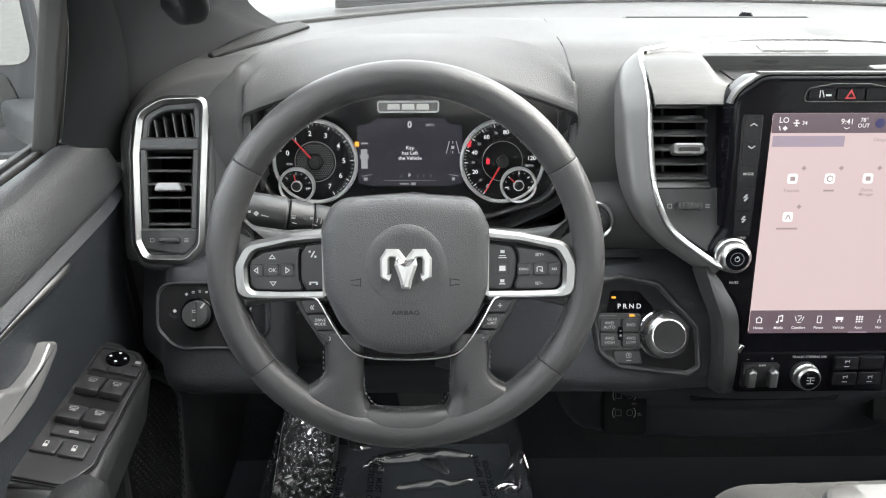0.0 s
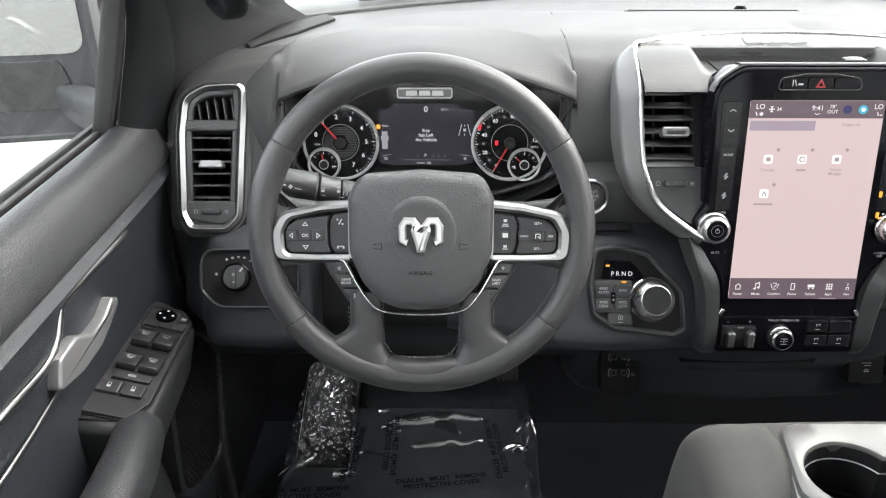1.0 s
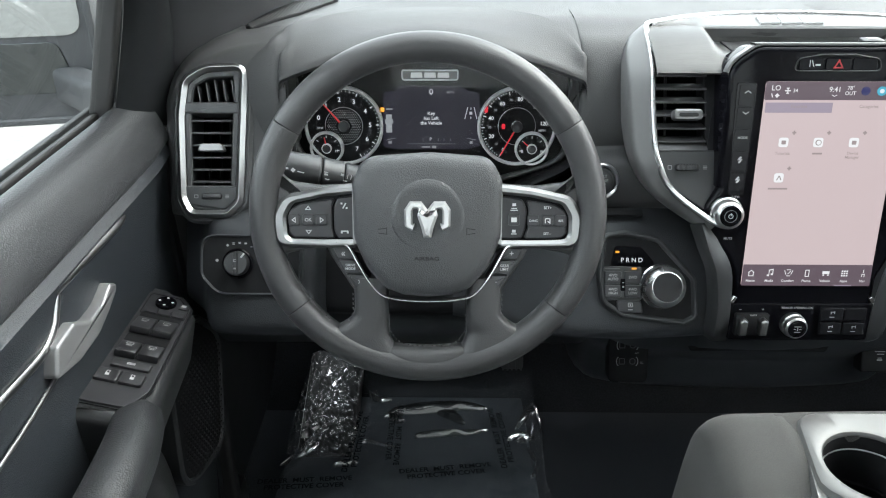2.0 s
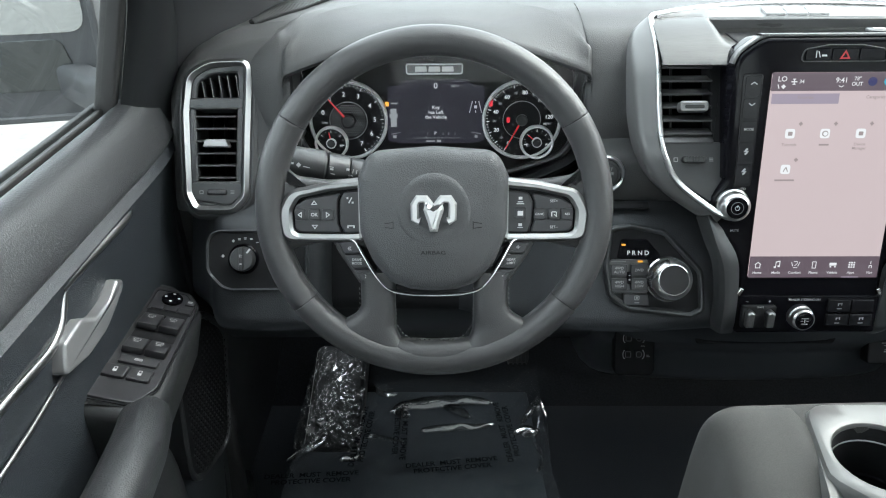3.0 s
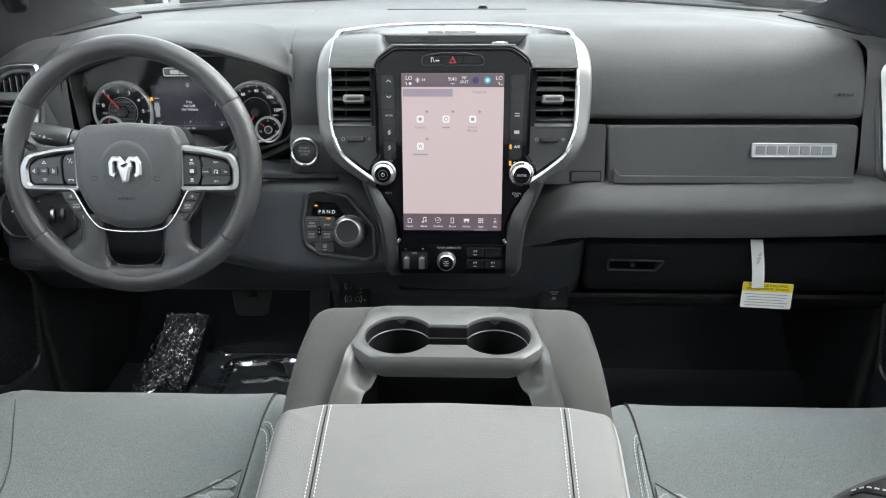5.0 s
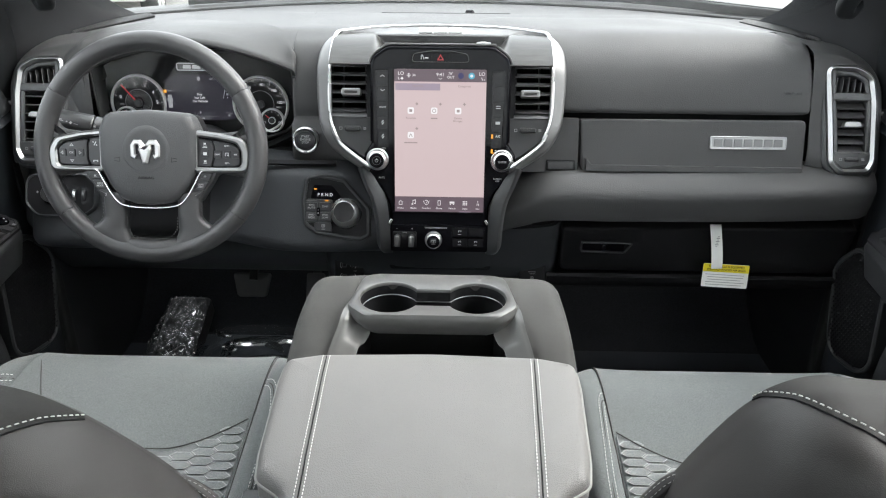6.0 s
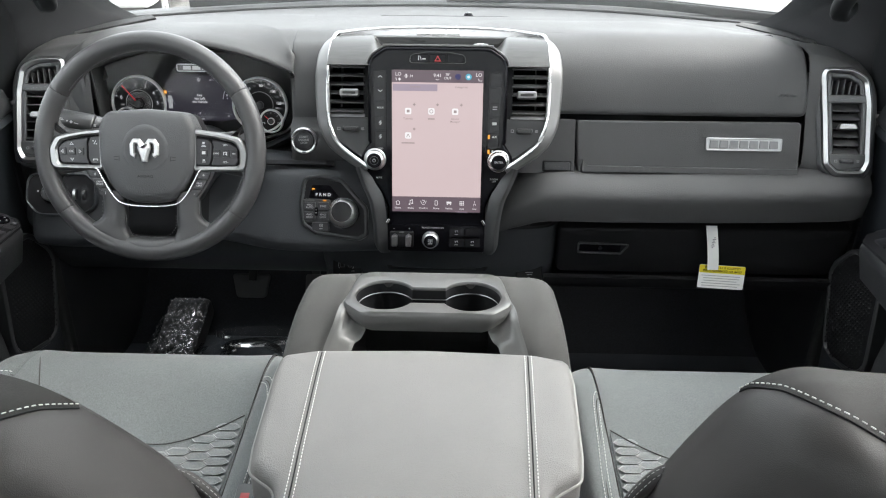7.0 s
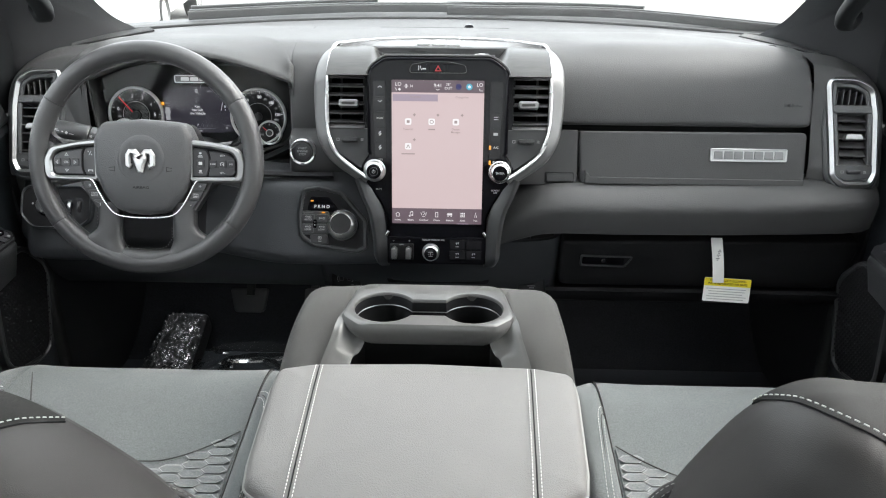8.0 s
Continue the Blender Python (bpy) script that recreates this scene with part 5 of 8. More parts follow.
for (x, y, w) in ((0.038, 0.0, 0.0), (0.068, 0.0, 0.0), (0.038, -0.020, 0.0), (0.068, -0.020, 0.0)):
    part("stack_switch", slab(box_poly(0.029, 0.0175, 0.002), on(LP, x + 0.001, y + 0.001, 0), -0.002, 0.005, 0.0015), GLOSS_SOFT, stack)
part("lower_face", slab(box_poly(0.182, 0.052, 0.004), on(LP, 0, -0.012, 0), -0.02, 0.0, 0.002), GLOSS, stack)

# ---- front doors ----
DOOR_CARD = material("dark_door_card", (0.019, 0.022, 0.026), 0.44, 0, 0.5, 700, 0.07, 6, kind="cell", spec=0.45)
POD_GREY = material("satin_charcoal_plastic", (0.021, 0.022, 0.023), 0.38, 0, 0.2, 1200, 0.07, 8)
DOOR_VINYL = material("soft_door_vinyl", (0.026, 0.027, 0.029), 0.42, 0, 0.6, 520, 0.08, 5, kind="cell", spec=0.42)
HANDLE_SILVER = material("silver_handle_paint", (0.24, 0.24, 0.245), 0.34, 0.55, 0.1, 1500, 0.05, 9)
BUTTON = material("black_switch_plastic", (0.015, 0.015, 0.017), 0.42, 0, 0.15, 1500, 0.06, 9)
GRAIN_WOOD = material("dark_grained_inlay", (0.05, 0.05, 0.052), 0.35, 0.2, 0.4, 90, 0.4, 30, stretch=(1, 0.15, 4))


def front_door(s):
    d = thing("door_front_%s" % ("left" if s < 0 else "right"), (s * 0.88, 0.30, FLOOR_Z), "black padded truck door with silver pull and window switches" if s < 0 else "black padded truck door with a speaker grille", "car door", kind="structure")
    prof = [(0.908, 1.372), (0.900, 1.392), (0.884, 1.398), (0.866, 1.386), (0.852, 1.358), (0.845, 1.335), (0.850, 1.326), (0.864, 1.312), (0.872, 1.26), (0.876, 1.16), (0.870, 1.00), (0.868, 0.80), (0.880, 0.66), (0.905, 0.60)]
    rows = []
    for y, k in ((0.912, 0.0), (0.885, 0.0), (0.84, 0.0), (0.70, 0.0), (0.45, 0.0), (0.10, 0.0), (-0.20, 0), (-0.345, 0)):
        rows.append([(s * x, y, z + (0.018 * max(0, (y - 0.86) / 0.12) if z > 1.3 else 0)) for x, z in prof])
    fine_rows = smooth_rows(rows, 4)
    part("upper_panel", sheet([r[:25] for r in fine_rows], 0.018), DOOR_VINYL, d, "soft charcoal upper door pad")
    part("door_card", sheet([[p + Vector((s * 0.003, 0, 0)) for p in r[24:]] for r in fine_rows], 0.016), DOOR_CARD, d, "dark grained lower door card")
    # added black strip that gives the gap before the vent its darkness
    part("door_gap_strip", sweep([Vector((s * 0.868, 0.934, z)) for z in (0.62, 0.9, 1.2, 1.30, 1.345)], box_poly(0.060, 0.030, 0.010), up=Vector((0, 1, 0))), SEAL, d, "added dark strip for the shaded gap ahead of the door")
    part("outer_skin", block((0.03, 1.36, 0.78), pose(s * 0.965, 0.32, 0.955), 0.01), BODY, d, "silver painted outer skin")
    for off, w, h, mt in ((0.914, 0.012, 0.016, SEAL), (0.928, 0.008, 0.022, SEAL)):
        part("window_seal", sweep([Vector((s * off, y, 1.386)) for y in (-0.34, 0.2, 0.60, 0.875)], box_poly(w, h, 0.003)), mt, d)
    gl = [[Vector((s * (0.922 - 0.17 * f), y, 1.372 + 0.56 * f)) for y in (-0.34, 0.2, 0.86)] for f in (0, 0.25, 0.5, 0.75, 1)]
    gp = part("window_pane", sheet(gl, 0.004), GLASS, d, "clear side window glass")
    gp.visible_shadow = False
    up = [Vector((s * (0.915 - 0.165 * f), 0.862 - 0.02 * f - 0.24 * max(0, f - 0.4), 1.37 + 0.56 * f)) for f in [k / 8 for k in range(9)]]
    part("window_frame", sweep(up, box_poly(0.018, 0.028, 0.004), up=Vector((s, 0, 0.3))), SEAL, d)
    part("frame_strip", sweep([p + Vector((-s * 0.010, 0.028, 0)) for p in up], box_poly(0.010, 0.022, 0.003), up=Vector((s, 0, 0.3))), PLASTIC, d)
    sail = smooth_rows([[(s * 0.897, 0.862, 1.368), (s * 0.884, 0.872, 1.366), (s * 0.872, 0.910, 1.362), (s * 0.866, 0.955, 1.352), (s * 0.874, 0.990, 1.340)],
                        [(s * 0.880, 0.872, 1.440), (s * 0.866, 0.882, 1.440), (s * 0.850, 0.920, 1.440), (s * 0.848, 0.965, 1.438), (s * 0.866, 1.005, 1.430)],
                        [(s * 0.855, 0.872, 1.540), (s * 0.842, 0.880, 1.542), (s * 0.828, 0.910, 1.545), (s * 0.828, 0.945, 1.545), (s * 0.850, 0.985, 1.540)],
                        [(s * 0.825, 0.810, 1.660), (s * 0.812, 0.815, 1.664), (s * 0.802, 0.830, 1.668), (s * 0.806, 0.850, 1.670), (s * 0.825, 0.890, 1.670)]], 5)
    part("mirror_sail", sheet(sail, 0.01), SAIL, d, "black moulded mirror cover", smooth=60)
    # silver lines and the dark grained inlay between them
    def line(name, pts, w, h, mt, lab=""):
        q = [Vector((s * a, b, c)) for a, b, c in pts]
        q = smooth_rows([q, q], 5)[0]
        part(name, sweep(q, [Vector((w * math.cos(t), h * math.sin(t))) for t in [2 * math.pi * k / 10 for k in range(10)]]), mt, d, lab)
    line("trim_line", [(0.862, 0.765, 1.296), (0.855, 0.735, 1.295), (0.856, 0.65, 1.297), (0.858, 0.57, 1.297)], 0.0045, 0.0055, SATIN, "satin silver trim line")
    line("trim_line", [(0.858, 0.57, 1.297), (0.862, 0.45, 1.305), (0.864, 0.2, 1.312), (0.866, -0.30, 1.320)], 0.002, 0.0022, SATIN, "satin silver trim line")
    line("trim_line", [(0.858, 0.575, 1.293), (0.858, 0.535, 1.256), (0.858, 0.42, 1.259), (0.860, 0.1, 1.264), (0.862, -0.30, 1.268)], 0.0042, 0.0052, SATIN, "satin silver trim line")
    line("trim_line", [(0.868, 0.60, 1.212), (0.862, 0.545, 1.214), (0.858, 0.42, 1.207), (0.858, 0.1, 1.205), (0.862, -0.30, 1.205)], 0.0024, 0.0030, SATIN, "satin silver trim line")
    inl = [[(s * 0.866, 0.55, 1.290), (s * 0.862, 0.53, 1.262)], [(s * 0.868, 0.30, 1.305), (s * 0.862, 0.30, 1.263)], [(s * 0.870, -0.30, 1.316), (s * 0.864, -0.30, 1.270)]]
    part("inlay", sheet(smooth_rows(inl, 3), 0.004), GRAIN_WOOD, d, "dark grained inlay")
    # pull handle: a broad root that narrows towards its free end
    bar = round_poly([(0.519, 1.226, 0.006), (0.569, 1.215, 0.02), (0.617, 1.215, 0.04), (0.650, 1.225, 0.03), (0.677, 1.236, 0.006), (0.680, 1.245, 0.005), (0.666, 1.252, 0.005), (0.640, 1.241, 0.04), (0.604, 1.241, 0.03), (0.574, 1.259, 0.012), (0.533, 1.257, 0.006)], 6)
    bar = [Vector((p.x - 0.59, p.y - 1.235)) for p in bar]
    if s > 0:
        bar = [Vector((-p.x, p.y)) for p in bar]
    part("pull_handle", slab(bar, pose(s * 0.850, 0.59, 1.235, 90, 0, 90 if s < 0 else -90), -0.012, 0.004, 0.0040, 4), HANDLE_SILVER, d, "satin silver pull handle")
    foot = round_poly([(0.522, 1.228, 0.004), (0.566, 1.216, 0.006), (0.570, 1.254, 0.006), (0.535, 1.254, 0.004)], 4)
    foot = [Vector((p.x - 0.59, p.y - 1.235)) for p in foot]
    if s > 0:
        foot = [Vector((-p.x, p.y)) for p in foot]
    part("handle_root", slab(foot, pose(s * 0.850, 0.59, 1.235, 90, 0, 90 if s < 0 else -90), -0.030, 0.0015, 0.003, 3), HANDLE_SILVER, d)
    cup = round_poly([(-0.10, -0.028, 0.01), (0.10, -0.010, 0.03), (0.115, 0.045, 0.02), (-0.06, 0.045, 0.03)], 5)
    part("handle_cup", slab([Vector((s * -p.x, p.y)) for p in cup], pose(s * 0.870, 0.63, 1.238, 90, 0, -s * 90), -0.01, 0.003, 0.002), DARK, d)
    # armrest with the switch pod
    pod = round_poly([(s * 0.885, 0.845, 0.01), (s * 0.845, 0.845, 0.02), (s * 0.796, 0.800, 0.02), (s * 0.782, 0.60, 0.02), (s * 0.790, 0.575, 0.01), (s * 0.885, 0.575, 0.005)], 6)
    tilt = pose(s * 0.833, 0.690, 1.150, 0, -s * 14, 0)
    lp = [Vector((p.x - s * 0.833, p.y - 0.71)) for p in pod]
    podp = part("armrest_pod", slab(lp, tilt, -0.075, 0.0, 0.015, 5), POD_GREY, d)
    arm_rows = []
    for y, xi, z in ((0.60, 0.788, 1.136), (0.575, 0.780, 1.144), (0.53, 0.771, 1.148), (0.45, 0.766, 1.150), (0.25, 0.762, 1.150), (0.0, 0.764, 1.148), (-0.25, 0.775, 1.14), (-0.33, 0.785, 1.12)):
        arm_rows.append([(s * (xi + 0.062), y, z - 0.10), (s * (xi + 0.058), y, z - 0.035), (s * (xi + 0.053), y, z - 0.008), (s * (xi + 0.044), y, z + 0.003), (s * (xi + 0.024), y, z + 0.006), (s * (xi + 0.008), y, z), (s * xi, y, z - 0.014), (s * (xi + 0.004), y, z - 0.05), (s * (xi + 0.03), y, z - 0.085), (s * 0.872, y, z - 0.11)])
    part("armrest_pad", sheet(smooth_rows(arm_rows, 4), 0.01), DOOR_VINYL, d, "soft black armrest pad")
    low = []
    for y, k in ((0.70, 0.0), (0.60, 0.6), (0.40, 1), (0.0, 1), (-0.33, 0.7)):
        low.append([(s * (0.868 - 0.015 * k), y, 1.00), (s * (0.850 - 0.045 * k), y, 0.93), (s * (0.845 - 0.055 * k), y, 0.80), (s * (0.850 - 0.04 * k), y, 0.68), (s * 0.885, y, 0.61)])
    part("map_pocket", sheet(smooth_rows(low, 4), 0.008), PLASTIC, d)
    GR = pose(s * 0.820, 0.785, 0.985, 90, 0, -s * 82)
    go = round_poly([(-0.075, -0.10, 0.05), (0.045, -0.115, 0.04), (0.085, 0.06, 0.05), (0.03, 0.12, 0.03), (-0.055, 0.11, 0.03)], 7)
    go = [Vector((p.x * -s, p.y)) for p in go]
    part("speaker_surround", band(inset(go, -0.010), go, GR, -0.055, 0.004, 0.003), PLASTIC, d)
    gr = part("speaker_grille", pad(inset(go, 0.0005), GR, -0.01, 0.001, 0.004, 0.002), DARK, d, "black perforated speaker grille")
    dots = bmesh.new()
    for r in range(-14, 15):
        for c in range(-11, 12):
            p = Vector(((c + (0.5 if r % 2 else 0)) * 0.0082, r * 0.0082))
            v = p
            if v.length > 1e-6 and v.length > (ray_out(go, Vector((0, 0)), v.normalized()).length - 0.004):
                continue
            q = GR @ Vector((p.x, p.y, 0.0052))
            e = GR.to_3x3()
            vs = [dots.verts.new(q + e @ Vector((0.0030 * math.cos(t), 0.0030 * math.sin(t), 0))) for t in (0, math.pi / 2, math.pi, 3 * math.pi / 2)]
            tp = dots.verts.new(q + e @ Vector((0, 0, 0.0016)))
            for k in range(4):
                dots.faces.new((vs[k], vs[(k + 1) % 4], tp))
    tagged(part("grille_studs", dots, DARK, gr, smooth=0), kind="stuff")
    return d, tilt, podp


def mark(name, plates, m, mat, parent, z=0.0004):
    ob = part(name, tiny_plates(m, plates, z), mat, parent, smooth=0)
    return tagged(ob, kind="stuff")


SW, POD = front_door(-1)[1:]
SW_R, POD_R = front_door(1)[1:]
# driver's switches
plate = round_poly([(-0.034, 0.112, 0.008), (0.012, 0.112, 0.012), (0.030, 0.088, 0.012), (0.034, -0.085, 0.020), (0.020, -0.118, 0.015), (-0.036, -0.118, 0.006)], 5)
panel = part("switch_panel", slab(plate, SW, -0.002, 0.004, 0.0015), BUTTON, POD, "black window switch panel")
part("panel_groove", band(inset(plate, -0.0022), inset(plate, -0.0002), SW, -0.002, 0.0014, 0.0002), DARK, panel)
keyfield = round_poly([(-0.029, 0.106, 0.006), (0.010, 0.106, 0.008), (0.0285, 0.082, 0.006), (0.0285, 0.058, 0.003), (-0.029, 0.058, 0.003)], 4)
part("mirror_field", band(keyfield, inset(keyfield, 0.0010), SW, 0.003, 0.0048, 0.0003), DARK, panel)
mj = part("mirror_joystick", lathe([(0.0135, 0.003), (0.0135, 0.0065), (0.0125, 0.0075), (0.006, 0.0062), (0, 0.0062)], on(SW, -0.004, 0.088), 28), GLOSS, panel)
mark("joystick_mark", [(-0.004, 0.0965, 0.003, 0.003, 45), (-0.004, 0.0795, 0.003, 0.003, 45), (-0.0125, 0.088, 0.003, 0.003, 45), (0.0045, 0.088, 0.003, 0.003, 45)], SW, PRINT, mj, 0.0082)
part("fold_key", slab(box_poly(0.012, 0.013, 0.002), on(SW, 0.020, 0.087), 0.003, 0.006, 0.001), BUTTON, panel)
mark("fold_mark", [(0.020, 0.087, 0.006, 0.005)], SW, PRINT_DIM, panel, 0.0064)
for x in (-0.016, 0.0015, 0.019):
    part("mirror_key", slab(box_poly(0.0165, 0.011, 0.0015), on(SW, x, 0.066), 0.003, 0.0065, 0.001), BUTTON, panel)
for y in (0.053, 0.004):
    part("switch_well", slab(box_poly(0.052, 0.016, 0.003), on(SW, 0.0, y), 0.003, 0.0044, 0.0), DARK, panel)
for x, y, w, h, tilt_x in ((-0.0135, 0.030, 0.025, 0.034, -12), (0.0135, 0.030, 0.025, 0.034, -12), (-0.0135, -0.022, 0.025, 0.028, -10), (0.0135, -0.022, 0.025, 0.028, -10)):
    k = part("window_switch", block((w, h, 0.010), SW @ pose(x, y, 0.006, tilt_x), 0.002), BUTTON, panel)
    km = SW @ pose(x, y + 0.004, 0.006, tilt_x)
    mark("window_mark", [(0, 0.003, 0.0075, 0.0008), (-0.0040, 0.001, 0.0008, 0.0045), (0.0040, 0.001, 0.0008, 0.0045), (0, -0.001, 0.0085, 0.0008), (0, -0.0032, 0.0060, 0.0008), (0, -0.0046, 0.0070, 0.0008)], km, PRINT, k, 0.0054)
k = part("window_lock", slab(box_poly(0.046, 0.014, 0.003), on(SW, 0.0, -0.049), 0.003, 0.0075, 0.002), BUTTON, panel)
mark("lock_out_mark", [(0, -0.0475, 0.0080, 0.0008), (0, -0.049, 0.0095, 0.0008), (0, -0.0505, 0.0095, 0.0008), (-0.0045, -0.049, 0.0008, 0.003)], SW, PRINT, k, 0.0079)
for x in (-0.0155, 0.0125):
    k = part("door_lock_key", slab(box_poly(0.0265, 0.021, 0.003), on(SW, x - 0.003, -0.073), 0.003, 0.0080, 0.002), BUTTON, panel)
    mark("lock_mark", [(x - 0.003, -0.0745, 0.0045, 0.0040), (x - 0.0047, -0.0705, 0.0008, 0.004), (x - 0.0013, -0.0705, 0.0008, 0.003), (x - 0.003, -0.0685, 0.0040, 0.0008)], SW, PRINT, k, 0.0084)
plate_r = [Vector((-p.x, p.y)) for p in plate]
panel_r = part("switch_panel", slab(plate_r, SW_R, -0.002, 0.004, 0.0015), BUTTON, POD_R)
for x, y in ((0, 0.06), (0, 0.0)):
    part("window_switch", block((0.028, 0.034, 0.010), SW_R @ pose(x, y, 0.006, -10), 0.002), BUTTON, panel_r)

# ---- side vents ----
def side_vent(s):
    v = thing("side_air_vent", (s * 0.775, 0.90, 1.25), "black air vent in a satin silver frame", "air vent", "end air vents")
    m = plane_at(s * 0.777, 0.897, 1.343, 25)
    k = -s   # local x: positive towards the middle of the car
    out = round_poly([(k * 0.048, 0.103, 0.020), (k * -0.012, 0.101, 0.05), (k * -0.044, 0.082, 0.03), (k * -0.0500, 0.030, 0.06), (k * -0.0480, -0.080, 0.03), (k * -0.036, -0.106, 0.020), (k * 0.020, -0.106, 0.020), (k * 0.040, -0.086, 0.022), (k * 0.043, 0.0, 0.06)], 9)
    inn = inset(out, 0.0110)
    part("silver_frame", band(out, inn, m, -0.02, 0.011, 0.0052), SATIN, v, "satin silver frame")
    part("surround", polar_ring(inset(out, -0.008), inset(inn, 0.001), m, -0.09, 0.001, 90, 0.004), PLASTIC, v)
    hole = inset(inn, 0.0080)
    part("vent_face", polar_ring(inset(inn, -0.001), hole, m, -0.05, 0.004, 90, 0.002), PLASTIC, v)
    # back and duct painted with the darkness of a deep vent
    part("vent_back", slab(inset(hole, -0.003), m, -0.095, -0.085, 0), DEPTH_SHADE, v)
    part("vent_duct", polar_ring(inset(hole, -0.004), inset(hole, -0.001), m, -0.09, -0.02, 60), DEPTH_SHADE, v)
    for i in range(5):
        part("upper_fin", block((0.0020, 0.030 - 0.004 * max(0, 2 - i), 0.030), m @ pose(k * (-0.019 + 0.0115 * i), 0.0645 - 0.002 * max(0, 2 - i), -0.010, 0, 0, k * 9), 0.0008), SLAT, v)
    part("brow", slab(round_poly([(k * 0.036, 0.050, 0.004), (k * -0.044, 0.050, 0.004), (k * -0.044, 0.034, 0.003), (k * 0.036, 0.034, 0.003)], 3), m, -0.04, 0.006, 0.003), PLASTIC, v)
    for i in range(6):
        part("slat", block((0.056, 0.0028, 0.018), m @ pose(k * -0.0045, 0.026 - 0.0165 * i, -0.008, 8 if s < 0 else 52), 0.0011), SLAT, v)
    for i in range(3):
        part("inner_vane", block((0.0014, 0.090, 0.010), m @ pose(k * (-0.020 + 0.0155 * i), -0.014, -0.044), 0.0005), DARK, v)
    part("vane_post", block((0.0025, 0.095, 0.004), m @ pose(k * 0.012, -0.014, -0.034), 0.0008), DARK, v)
    tab = part("vent_tab", slab(round_poly([(-0.019, -0.005, 0.003), (0.019, -0.005, 0.003), (0.014, 0.006, 0.004), (-0.014, 0.006, 0.004)], 3), on(m, k * -0.002, -0.012), 0.000, 0.012, 0.002), TAB_SILVER, v, "silver vent tab")
    part("lower_sill", slab(round_poly([(k * 0.034, -0.062, 0.003), (k * -0.043, -0.062, 0.003), (k * -0.040, -0.088, 0.008), (k * 0.014, -0.096, 0.008), (k * 0.032, -0.080, 0.006)], 4), m, -0.04, 0.006, 0.003), PLASTIC, v)
    part("vent_wheel", slab(box_poly(0.028, 0.008, 0.004), on(m, k * -0.003, -0.077), 0.004, 0.009, 0.003), BUTTON, v)
    mark("vent_mark", [(-k * 0.003 - 0.021, -0.0750, 0.0046, 0.0007), (-k * 0.003 - 0.021, -0.0790, 0.0046, 0.0007), (-k * 0.003 - 0.0233, -0.077, 0.0007, 0.0046), (-k * 0.003 - 0.0187, -0.077, 0.0007, 0.0046), (-k * 0.003 + 0.021, -0.0752, 0.0052, 0.0007), (-k * 0.003 + 0.021, -0.077, 0.0052, 0.0007), (-k * 0.003 + 0.021, -0.0788, 0.0052, 0.0007)], m, PRINT_DIM, v, 0.0064)


side_vent(-1)
side_vent(1)
for s in (-1, 1):
    ends = smooth_rows([[(s * 0.69, 0.985, 1.4765), (s * 0.76, 0.985, 1.4670), (s * 0.82, 0.985, 1.44), (s * 0.855, 0.99, 1.41)], [(s * 0.70, 0.955, 1.4655), (s * 0.76, 0.955, 1.4560), (s * 0.82, 0.945, 1.43), (s * 0.852, 0.95, 1.39)],
                        [(s * 0.705, 0.935, 1.4460), (s * 0.76, 0.935, 1.4385), (s * 0.828, 0.925, 1.405), (s * 0.850, 0.93, 1.36)], [(s * 0.705, 0.905, 1.35), (s * 0.76, 0.905, 1.35), (s * 0.830, 0.90, 1.34), (s * 0.850, 0.91, 1.30)],
                        [(s * 0.70, 0.872, 1.262), (s * 0.76, 0.862, 1.252), (s * 0.828, 0.868, 1.25), (s * 0.850, 0.89, 1.24)], [(s * 0.69, 0.90, 1.24), (s * 0.76, 0.90, 1.235), (s * 0.82, 0.90, 1.235), (s * 0.85, 0.91, 1.23)]], 4)
    shell = sheet(ends)
    to_vent = plane_at(s * 0.777, 0.897, 1.343, 25).inverted()
    gone = []
    for f in shell.faces:
        q = to_vent @ f.calc_center_median()
        if abs(q.x) < 0.036 and abs(q.y) < 0.092:
            gone.append(f)
    bmesh.ops.delete(shell, geom=gone, context="FACES")
    part("dash_end", shell, VINYL, dash)
    # ribbed loudspeaker cover on the dash top
    def cover_row(f):
        """Inner and outer edge of the speaker cover, from the glass towards the door."""
        u, w = min(1, 2 * f), max(0, 2 * f - 1)
        a = Vector((s * (0.640 + 0.042 * u + 0.056 * w), 1.190 - 0.105 * u - 0.077 * w, 0))
        b = Vector((s * (0.672 + 0.060 * u + 0.020 * w), 1.218 - 0.072 * u - 0.116 * w, 0))
        return [Vector((p.x, p.y, top_z(p.x, p.y) + 0.003)) for p in (a, a.lerp(b, 0.5), b)]
    sp = part("corner_speaker", sheet([cover_row(k / 12) for k in range(13)], 0.004), DARK, dash, "ribbed corner speaker cover")
    ribs = bmesh.new()
    for i in range(46):
        a, c, b = cover_row((i + 0.5) / 46)
        q = sweep([a, c + Vector((0, 0, 0.0035)), b], circle(0.0017, 6))
        me = bpy.data.meshes.new("s")
        q.to_mesh(me)
        ribs.from_mesh(me)
        q.free()
        bpy.data.meshes.remove(me)
    tagged(part("speaker_ribs", ribs, VINYL, sp), kind="stuff")

